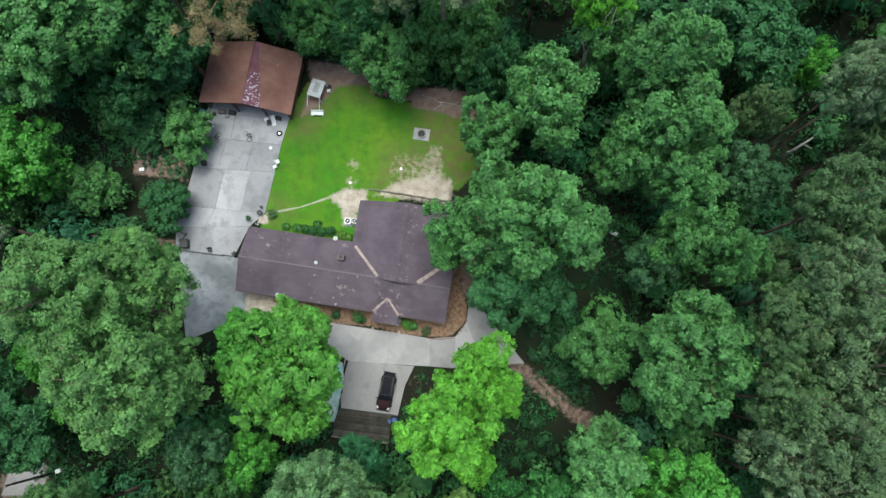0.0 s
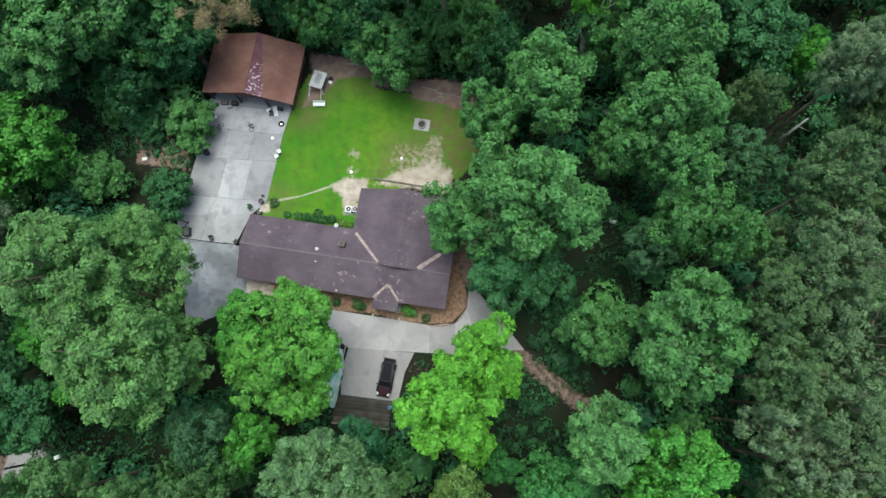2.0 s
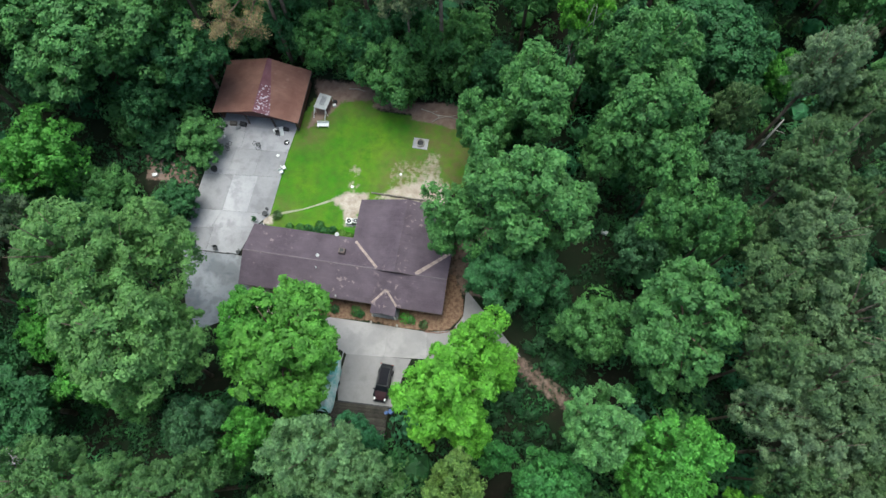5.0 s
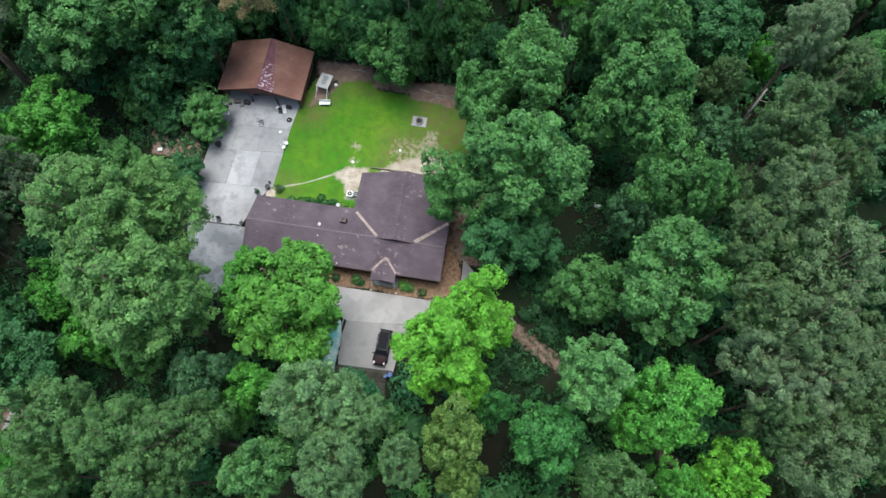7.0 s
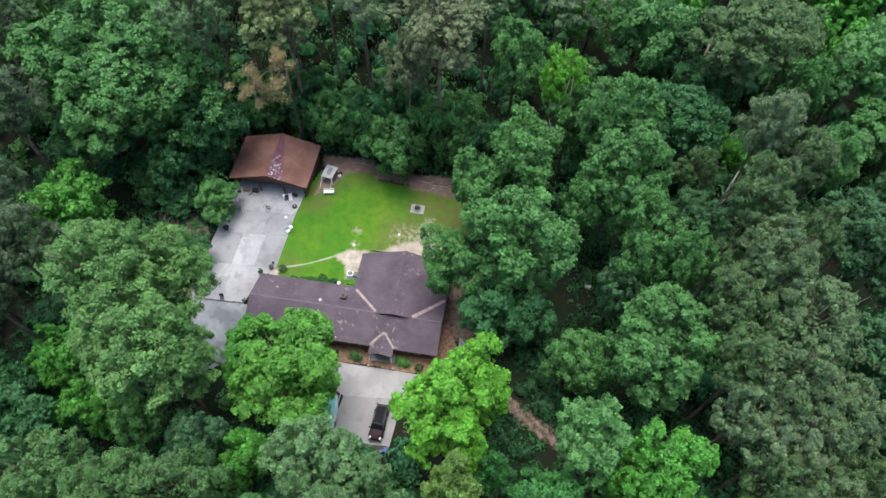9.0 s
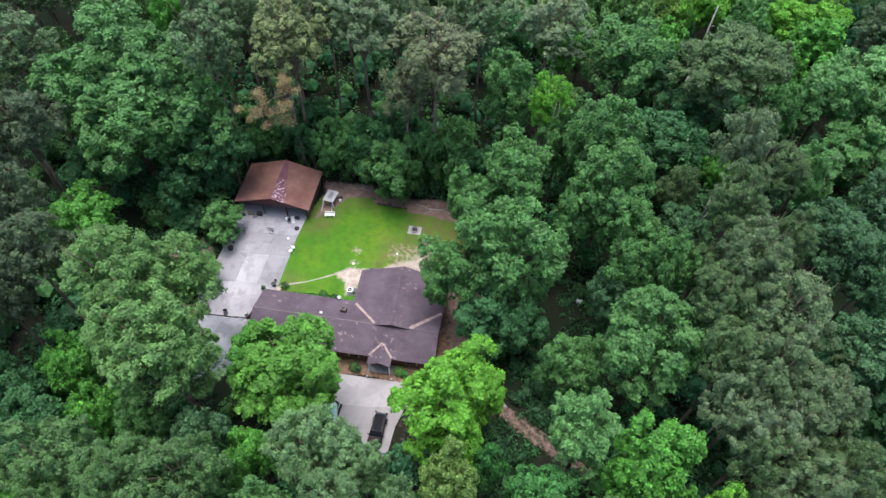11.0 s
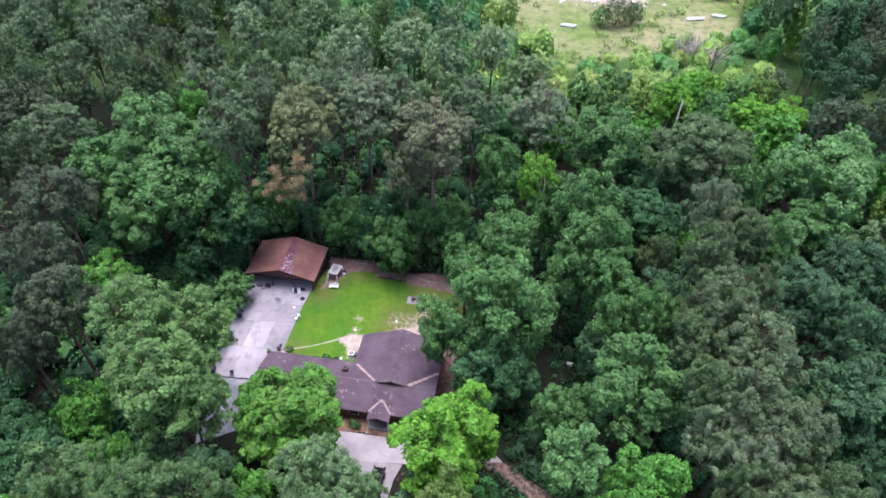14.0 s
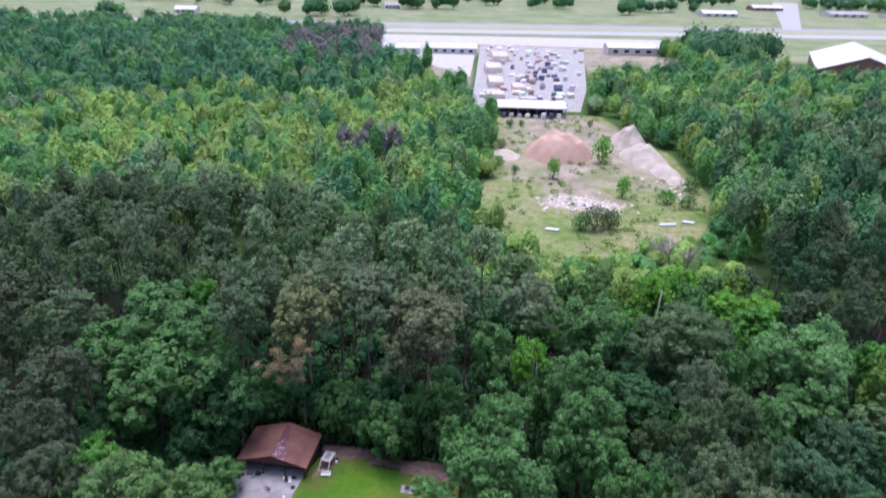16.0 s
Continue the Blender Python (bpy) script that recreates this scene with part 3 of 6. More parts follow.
tree(-37.1, -16.1, 28.3, 4.6, 6, "heath", "tufted")
tree(-35.9, -21.2, 27, 3.1, 6, "heath", "tufted")
tree(-29.7, -16.9, 28.6, 3.9, 6, "heath", "tufted")
tree(-24.5, -16.6, 27.6, 4.3, 6, "heath", "tufted")
tree(-26.8, -21, 27, 4.1, 6, "heath", "tufted")
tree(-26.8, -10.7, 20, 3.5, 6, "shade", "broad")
tree(-24.2, -13.7, 17, 3, 6, "mid", "full")
tree(17.2, -18.1, 24, 4, 7, "heath", "tufted")
tree(28.8, -16.1, 24, 3.6, 8, "lime", "broad", (3.0, 0))
tree(23.7, -17.4, 22, 2.6, 7, "bright", "broad")
tree(15.5, -7.6, 24.4, 4.3, 8, "fern", "broad")
tree(23.6, -9.7, 24.6, 4.7, 9, "bright", "broad", (1.0, 2.4))
tree(20.2, -12, 21, 3, 7, "bright", "broad")
# the wood east of the house
tree(23.9, 3.8, 26.2, 6.5, 9, "mid", "great")
tree(16.2, 4.3, 16, 4.3, 7, "mid", "broad")
tree(23.8, 16.7, 23, 4, 8, "mid", "broad")
tree(27.5, 14.3, 26, 3.2, 8, "mid", "broad")
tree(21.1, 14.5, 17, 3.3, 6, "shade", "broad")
tree(6.7, 17.6, 26, 7.2, 11, "mid", "great")
tree(8.1, 31.3, 24.6, 5.4, 9, "mid", "broad")
tree(1.9, 28.1, 20, 4.1, 8, "mid", "broad")
tree(-1.2, 15.3, 19.5, 4.3, 8, "mid", "broad", (4.0, 0.5))
tree(4.1, 10.5, 15, 4.7, 6, "deep", "broad")
tree(9.2, 10.2, 14, 3.8, 6, "deep", "broad")
tree(20, 34.4, 30, 5.1, 9, "mid", "broad")
tree(20.6, 27.7, 28, 6.4, 10, "mid", "great")
tree(17, 25.4, 22, 3.8, 8, "mid", "broad")
tree(23.4, 22.7, 24, 4, 8, "mid", "broad")
tree(14.4, 38, 23, 3.6, 7, "mid", "broad")
tree(32.4, 32.7, 18, 3.1, 5, "olive", "tufted")
tree(33, 41.1, 20, 5.4, 7, "deep", "broad")
tree(42.2, 42.5, 12, 3, 5, "bright", "full")
tree(31.7, 25, 18, 3.8, 6, "shade", "broad")
# the tall grey-green pines in the east
tree(36.9, 30.4, 31, 3.7, 6, "grey", "tufted")
tree(42.1, 28.3, 27, 4.1, 6, "olive", "tufted")
tree(33.6, 18.6, 32, 4.3, 6, "olive", "tufted")
tree(40.1, 15.7, 29, 3.1, 6, "olive", "tufted")
tree(34, 11.1, 31.5, 4.5, 6, "dun", "tufted")
tree(30.9, 7.3, 28, 4.0, 6, "olive", "tufted")
tree(36.5, 4, 30.4, 5.2, 6, "dun", "tufted")
tree(31.1, 0.3, 27.5, 4.0, 6, "olive", "tufted")
tree(34.7, -2.4, 29, 4.4, 6, "dun", "tufted")
tree(30.9, -4.5, 25.6, 3.4, 6, "grey", "tufted")
tree(33.7, -8, 27, 4.0, 6, "grey", "tufted")
tree(38.2, -5.2, 29, 4.4, 6, "dun", "tufted")
tree(32.4, -10.9, 26, 3.3, 6, "olive", "tufted")
tree(35.4, -13.9, 27, 4.4, 6, "dun", "tufted")
tree(39.8, -11.8, 28, 3.6, 6, "olive", "tufted")
tree(30.8, 13.8, 24, 2.9, 6, "olive", "tufted")
tree(49.4, 33.3, 24, 3.3, 7, "mid", "broad")
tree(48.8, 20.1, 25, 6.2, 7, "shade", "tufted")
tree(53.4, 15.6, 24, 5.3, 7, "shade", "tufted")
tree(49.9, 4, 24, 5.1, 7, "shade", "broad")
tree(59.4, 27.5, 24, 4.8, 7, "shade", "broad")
# the hardwood behind the garage; top light painted as paler high crowns, darker low ones
tree(-54.8, 47.2, 31.5, 6.9, 9, "fern", "broad")
tree(-58.3, 39.3, 28, 6.4, 9, "mid", "broad")
tree(-47.5, 42.8, 29.6, 7.6, 10, "fern", "great")
tree(-42.9, 39.3, 24, 7.1, 9, "mid", "broad")
tree(-51.5, 36.7, 26, 8.6, 10, "mid", "great")
tree(-37.9, 38, 18, 4.9, 7, "deep", "broad")
tree(-56.3, 34.4, 18, 5.7, 7, "deep", "broad")
tree(-49.1, 55.1, 29, 3, 6, "bright", "broad")
# the pines behind the lawn
tree(-37.7, 42.4, 34, 4.7, 6.5, "pine", "pine")
tree(-34.6, 49.2, 34, 4.2, 6.5, "pine", "pine")
tree(-26.5, 44.9, 34, 6.3, 6.5, "straw", "pine")
tree(-16.4, 50.1, 34.5, 5.8, 6.5, "grey", "pine")
tree(-4.7, 41.9, 34.5, 6.5, 6.5, "russet", "pine")
tree(12.9, 57.8, 30, 6.6, 6.5, "grey", "pine")
tree(-12.2, 54.8, 33, 4.6, 6.5, "pine", "pine")
tree(1.6, 56.1, 32, 5.1, 6.5, "pine", "pine")
tree(-22.8, 54.7, 33, 4.6, 6.5, "pine", "pine")
tree(-69.7, 44.7, 30, 5.6, 6.5, "pine", "pine")
tree(-9.2, 42.5, 27, 3.9, 6.5, "russet", "pine")
tree(6.4, 48.3, 26, 4.9, 9, "mid", "broad")
tree(12.3, 40.7, 28, 3.3, 7, "lime", "broad")
tree(24.8, 54.3, 28, 6.2, 8, "mid", "broad")
tree(41.1, 52.7, 27, 8.6, 7, "olive", "tufted")
tree(42.3, 74.1, 25, 4.5, 7, "lime", "broad")
tree(59.6, 79, 18, 5.6, 6, "lime", "broad")
tree(69.9, 83, 16, 5.1, 6, "lime", "broad")
tree(58.9, 52.6, 25, 5.5, 8, "fern", "broad")
tree(66.1, 51.3, 24, 7.4, 9, "fern", "broad")
tree(70.4, 59.1, 24, 5.5, 8, "fern", "broad")
tree(52.1, 36.7, 21, 4.2, 7, "fern", "broad")
tree(42.2, 28.3, 27, 3.8, 6, "olive", "tufted")
tree(40, 34.3, 28, 3.4, 6, "grey", "tufted")
tree(29.7, 43, 20, 5.9, 7, "deep", "broad")
tree(36.5, 50.8, 18, 5.1, 7, "deep", "broad")
tree(61.2, 43.4, 19, 5.6, 7, "mid", "broad")
# low growth round the yard
tree(-33.5, 45.5, 15, 4.2, 6.9, "mid", "full")
tree(-26.5, 45.8, 15, 4.2, 6.9, "deep", "full")
tree(-21, 43.4, 15, 4.2, 6.9, "mid", "full")
tree(-15.6, 42.6, 15, 4.2, 6.9, "deep", "full")
tree(-9.2, 40, 11, 3.6, 5.1, "mid", "full")
tree(-3.8, 44.5, 13, 3.6, 6, "mid", "full")
tree(-41, 36.5, 12, 3.6, 5.5, "deep", "full")
tree(0.8, 37.8, 8, 2.8, 3.7, "deep", "full")
tree(5.4, 33, 12, 3.4, 5.5, "deep", "full")
tree(-24.5, 48, 14, 3.4, 6.4, "deep", "full")
tree(-10.6, 47, 16, 3.6, 7.4, "deep", "full")
tree(-11.8, 38.9, 13.5, 4.7, 6.2, "mid", "full")
tree(-6.4, 42.4, 15, 4, 6.9, "mid", "full")
tree(-18.6, 43.8, 14, 4, 6.4, "mid", "full")
tree(-1.6, 41.8, 17, 4.4, 7.8, "mid", "full")
tree(2.6, 38.6, 15, 3.6, 6.9, "deep", "full")
tree(-44.6, 31.4, 13, 3.6, 6, "deep", "full")
tree(-43.6, 12.4, 9, 3.2, 4.1, "mid", "full")


def dying_pine(x, y):
    """A tall pine whose long limbs carry tan, dead needles out over the garage roof."""
    r = np.random.default_rng(77)
    ob = thing("pine_tree", pose(x, y, 0), LABEL["brown"] + " and long bare limbs", "pine", "trees round the homestead")
    bm = bmesh.new()
    spine = [Vector((0, 0, -0.1)), Vector((0.1, -0.2, 9)), Vector((0.4, -0.6, 18)), Vector((0.6, -0.8, 25))]
    for a, b, r1, r2 in zip(spine, spine[1:], (0.34, 0.27, 0.19), (0.27, 0.19, 0.05)):
        rod(bm, a, b, r1, r2, 8)
    centres, radii = [], []
    for heart, spread, count, root in (((-1.4, -9.4, 22.6), 1.9, 15, 18), ((1.2, -8.8, 21.4), 1.5, 9, 18), ((3.0, -7.2, 24.6), 1.2, 6, 20), ((1.6, -5.8, 25.4), 1.1, 5, 21)):
        start = Vector((0.35, -0.5, root))
        hub = Vector(heart)
        bend = start.lerp(hub, 0.55) + Vector((0, 0, 0.8))
        rod(bm, start, bend, 0.13, 0.10, 6)
        rod(bm, bend, hub, 0.10, 0.06, 6)
        for k in range(count):
            c = hub + Vector(r.normal(size=3) * spread * 0.62)
            rod(bm, hub, c, 0.05, 0.02, 4)
            rod(bm, c, c + Vector(r.normal(size=3) * 0.9), 0.03, 0.012, 4)
            centres.append(c)
            radii.append(r.uniform(0.6, 1.2))
    part("trunk", from_bm("trunk", bm, PINE_BARK, True), None, ob)
    p = puffs(r, np.array([tuple(c) for c in centres]), np.array(radii), 190, 0.22, 0.45, np.array([0.5, -5, 18.0]), 0.7, 0.9)
    c = part("crown", spray_mesh("crown", p, LEAF), None, ob)
    c.color = (*HUE["brown"], 1)


dying_pine(-27.8, 43.8)

# free ground: yards, drives, buildings, paths and openings among the trees
KEEP_CLEAR = [
    [(-40, 12), (-40, 34), (-38, 43), (-23, 43), (-15, 41), (2, 38), (4, 33), (0, 24), (2, 10), (10, 4), (9, 0), (-5, -1), (-6.5, -7), (-16, -9), (-17, 4), (-26, 4), (-32, 0), (-39, 2)],
    [(-58, -21), (-48, -21), (-48, -12), (-58, -12)], [(-49, 22), (-45, 22), (-45, 26), (-49, 26)], [(-47, -15), (-35, -13), (-35, -5), (-47, -5)],
    [(4, -9), (12, -10), (15.5, -4), (16, 12), (21, 13), (21, 18), (15, 17), (9, 8), (6, 2)], [(36, 26), (43, 26), (43, 32), (36, 32)], [(22, 5), (26, 5), (26, 9), (22, 9)], [(-60, 25), (-52, 25), (-52, 31), (-60, 31)],
]


YARD = [(-39.6, 13.0), (-38.4, 30), (-38.5, 34), (-37.5, 43), (-24, 42.5), (-15, 41.5), (3, 37.5), (4, 32), (-1, 24), (3, 20), (3.5, 10.5), (9.5, 2), (3.5, 0), (-4.5, -0.2), (-6.5, -5.8), (-7.5, -9.4), (-15.6, -9.2), (-17, 3), (-25, 3.5), (-36, 0.8), (-39.2, 6)]
TRACK = [(6.6, 2.8), (9, 1.4), (15.6, -3.0), (23.6, -6.7), (28.4, -12.8), (41, -30), (39.5, -31), (26.9, -13.8), (22.4, -8.0), (14, -4.6), (8.4, -0.2), (6, 1.2)]


def clear_of(X, Y, margin):
    ok = np.ones(X.shape, bool)
    for poly in KEEP_CLEAR:
        ok &= inside(poly, X, Y, 0.5 + margin) < 0.05
    return ok


def wood_edge(x):
    """How far back the tall wood reaches."""
    return np.interp(x, (-200, -60, -34, -15, 5, 17, 30, 60, 80, 95, 140), (116, 116, 108, 103, 88, 82, 88, 100, 108, 116, 116))


rng = random.Random(5)
planted = 0
X, Y = np.random.default_rng(21).uniform((-112, -34), (116, 116), (9000, 2)).T
good = (np.abs(X) < 66 + 0.42 * np.clip(Y + 40, 0, None)) & (Y < wood_edge(X) - 2) & clear_of(X, Y, 2.5)
for x, y in zip(X[good].tolist(), Y[good].tolist()):
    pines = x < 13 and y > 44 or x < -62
    R = rng.uniform(3.6, 5.8) if pines else rng.uniform(3.8, 5.8)
    if any((x - a) ** 2 + (y - b) ** 2 < ((0.80 if pines else 0.74) * (R + c)) ** 2 for a, b, c in standing):
        continue
    p = rng.random()
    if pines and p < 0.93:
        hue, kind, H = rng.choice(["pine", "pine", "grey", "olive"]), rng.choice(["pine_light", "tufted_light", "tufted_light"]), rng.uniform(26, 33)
    elif x > 70 and y > 60:
        hue, kind, H = rng.choice(["pine", "deep"]), rng.choice(["pine_light", "tufted_light"]), rng.uniform(24, 30)
    # low filler coloured dark, as shade between the pine crowns
    elif x > 26 and y < 34:
        hue, kind, H = rng.choice(["shade", "deep", "deep", "olive"]), "broad_light", rng.uniform(14, 21)
    elif x > 12:
        hue, kind, H = rng.choice(["deep", "mid", "deep", "olive", "mid", "teal"] if y < 46 else ["bright", "mid", "olive", "yellow", "sage", "bright", "deep"] if y < 70 else ["bright", "yellow", "lime", "mid", "sage"]), "broad_light", rng.uniform(16, 25)
    elif y < -10:
        hue, kind, H = rng.choice(["sage", "sage", "olive", "mid", "bright", "teal"]), "broad_light", rng.uniform(20, 27)
    else:
        hue, kind, H = rng.choice(["mid", "deep", "olive", "sage"]), "broad_light", rng.uniform(18, 27)
    if 20 < x < 75 and y > 76:
        H = min(H, 8 + 0.45 * (112 - y))
    standing.append((x, y, R))
    # crown colour scaled by region: shadowed west and dark gaps painted in
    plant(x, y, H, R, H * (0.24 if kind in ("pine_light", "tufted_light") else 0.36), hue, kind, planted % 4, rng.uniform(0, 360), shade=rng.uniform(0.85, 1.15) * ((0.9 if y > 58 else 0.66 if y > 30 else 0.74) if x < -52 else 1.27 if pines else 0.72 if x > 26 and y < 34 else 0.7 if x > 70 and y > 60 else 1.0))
    planted += 1


GOLD = (1 + 5 ** 0.5) / 2
ICO = unit(np.array([(-1, GOLD, 0), (1, GOLD, 0), (-1, -GOLD, 0), (1, -GOLD, 0), (0, -1, GOLD), (0, 1, GOLD), (0, -1, -GOLD), (0, 1, -GOLD), (GOLD, 0, -1), (GOLD, 0, 1), (-GOLD, 0, -1), (-GOLD, 0, 1)]))
ICO_FACES = np.array([(0, 11, 5), (0, 5, 1), (0, 1, 7), (0, 7, 10), (0, 10, 11), (1, 5, 9), (5, 11, 4), (11, 10, 2), (10, 7, 6), (7, 1, 8), (3, 9, 4), (3, 4, 2), (3, 2, 6), (3, 6, 8), (3, 8, 9), (4, 9, 5), (2, 4, 11), (6, 2, 10), (8, 6, 7), (9, 8, 1)])


def grove(name, rng, places, label, leaf_scale=1.0, cap=1.5, core=0.0, fresh=1.0, ruffle=0.3, spire=0.0, even=0.0):
    """Many small trees or bushes that nobody would count, in one mesh. places: x, y, height, radius, colour, sprays."""
    pts, tints = [], []
    for x, y, H, R, col, n in places:
        d = unit(rng.normal(size=(n, 3)) + np.array([0, 0, 0.45]))
        lob = 0.84 + 0.20 * np.sin(d[:, 0] * 5 + x) * np.sin(d[:, 1] * 5 + y) + rng.normal(size=n) * 0.06
        half = max(0.3, min(H * 0.49, R * 2.2))
        slim = 1 - spire * np.clip(d[:, 2:3], 0, 1) ** 2
        pos = np.array([x, y, H - half]) + d * np.hstack([R * slim, R * slim, np.full((n, 1), half)]) * lob[:, None]
        pos[:, 2] = np.maximum(pos[:, 2], 0.25)
        nor = unit(d + ruffle * rng.normal(size=(n, 3)) + np.array([0, 0, 0.5]))
        s = leaf_scale * min(cap, math.sqrt(R * half * 11.0 / n)) * rng.uniform(0.7, 1.4, n)
        pts.append(sprays(rng, pos, nor, s, s * 0.66))
        tone = np.array(col) * (1 + (1 - even) * rng.uniform(-0.28, 0.28)) * rng.uniform(0.92, 1.08, 3) * fresh
        tints.append(np.tile(tone, (n, 1)))
        if core:
            shell = np.array([x, y, H - half]) + ICO * np.array([R, R, half]) * rng.uniform(0.62, 0.86, (12, 1)) * core
            pts.append(shell[ICO_FACES])
            tints.append(np.tile(tone, (20, 1)))
    me = spray_mesh(name, np.concatenate(pts), LEAF_WOODS, np.concatenate(tints))
    return tagged(new(name, me), label, name.replace("_", " "), kind="stuff")


nrng = np.random.default_rng(8)
bushes = [(x, y, h, h * 0.55, HUE["mid" if i % 3 else "deep"], 300) for i, (x, y, h) in enumerate([(-43, 31, 4.5), (-46.5, 31, 6), (-49.5, 30, 5), (-42.6, 20.4, 3.2), (-40.4, 30.6, 4), (-40.2, 33.4, 4.6), (-50.5, 23, 4), (-47, 20, 4.5), (-52, 33, 5), (-44.5, 15.6, 3.5), (-13, 38.9, 2.8), (-10, 38.2, 2.8), (-7, 40.2, 3.4), (-16.4, 41.8, 3), (-4, 41, 3.4), (0, 39.6, 3.2), (-20, 42.8, 3), (-8.5, 41.6, 4), (-40.2, 37.5, 4), (-40.6, 41, 4.2), (-41.5, 34, 3.5), (-33, 44.5, 3.5), (-28, 44.6, 3), (-24, 44.2, 3), (3.4, 36.8, 3), (-2, 42, 3.5)])]
X, Y = np.random.default_rng(22).uniform((-85, -26), (95, 104), (2200, 2)).T
good = clear_of(X, Y, 2.0)
for x, y in zip(X[good].tolist(), Y[good].tolist()):
    H = rng.uniform(1.5, 7.5)
    bushes.append((x, y, H, H * rng.uniform(0.4, 0.6), HUE[rng.choice(["deep", "deep", "mid", "teal"])], (200 if -60 < x < 40 else 120) if y < 50 else 60))

WEED = (0.026, 0.082, 0.030)
# knee-high growth beside the dirt track
for poly in ([(8, 3.5), (15, -1.2), (18, 7), (13, 11), (9, 8)], [(6, -1.5), (13.5, -6.2), (19, -10), (14, -13), (5, -10)]):
    X, Y = np.random.default_rng(27).uniform((4, -14), (19, 12), (300, 2)).T
    lush = inside(poly, X, Y, 0.8) > 0.5
    for x, y in zip(X[lush].tolist(), Y[lush].tolist()):
        H = rng.uniform(0.6, 2.2)
        bushes.append((x, y, H, H * rng.uniform(0.5, 0.8), WEED, 70))
grove("undergrowth", nrng, bushes, "dark green bushes and saplings under the trees", cap=0.56, core=0.62)

# weeds and ivy on the shaded ground between the trees
ivy = []
X, Y = np.random.default_rng(26).uniform((-62, -24), (48, 52), (9000, 2)).T
bare = np.ones(X.shape, bool)
for poly in (YARD, TRACK):
    bare &= inside(poly, X, Y, 0.6) < 0.3
for x, y in zip(X[bare].tolist(), Y[bare].tolist()):
    if noise.noise((x * 0.12, y * 0.12, 5.0)) < -0.12:
        continue
    h = rng.uniform(0.25, 0.9)
    ivy.append((x, y, h, h * rng.uniform(0.9, 1.8), WEED if rng.random() < 0.75 else HUE["deep"], 16))
grove("ground_ivy", nrng, ivy, "low dark green weeds and ivy on the shaded ground", cap=0.5)

far = {"young_woodland": [], "pine_woodland": [], "mixed_woodland": []}
U = np.random.default_rng(23).random((60000, 2))
Y = np.concatenate([80 + 690 * U[:40000, 0] ** 1.4, 80 + 230 * U[40000:, 0]])
X = (2 * U[:, 1] - 1) * (0.80 * (Y + 50) + 30) + 6
good = (Y > wood_edge(X)) & (inside(CLEARING, X, Y, 3.0) < 0.2) & ~((Y > 300) & (X > -3) & (X < 64 + 0.18 * (Y - 300)))
# the woods end at the highway, the frontage lots and the lots east of the yard
good &= ~((Y > 690 + 0.14 * X) | ((X > 84) & (X < 176) & (Y > 425)) | ((X > -100) & (X < 8) & (Y > 345 + 2.0 * np.clip(-X - 3, 0, None))) | ((X > 245) & (Y > 440)) | ((X > 8) & (Y > 610)))
GRID = collections.defaultdict(list)
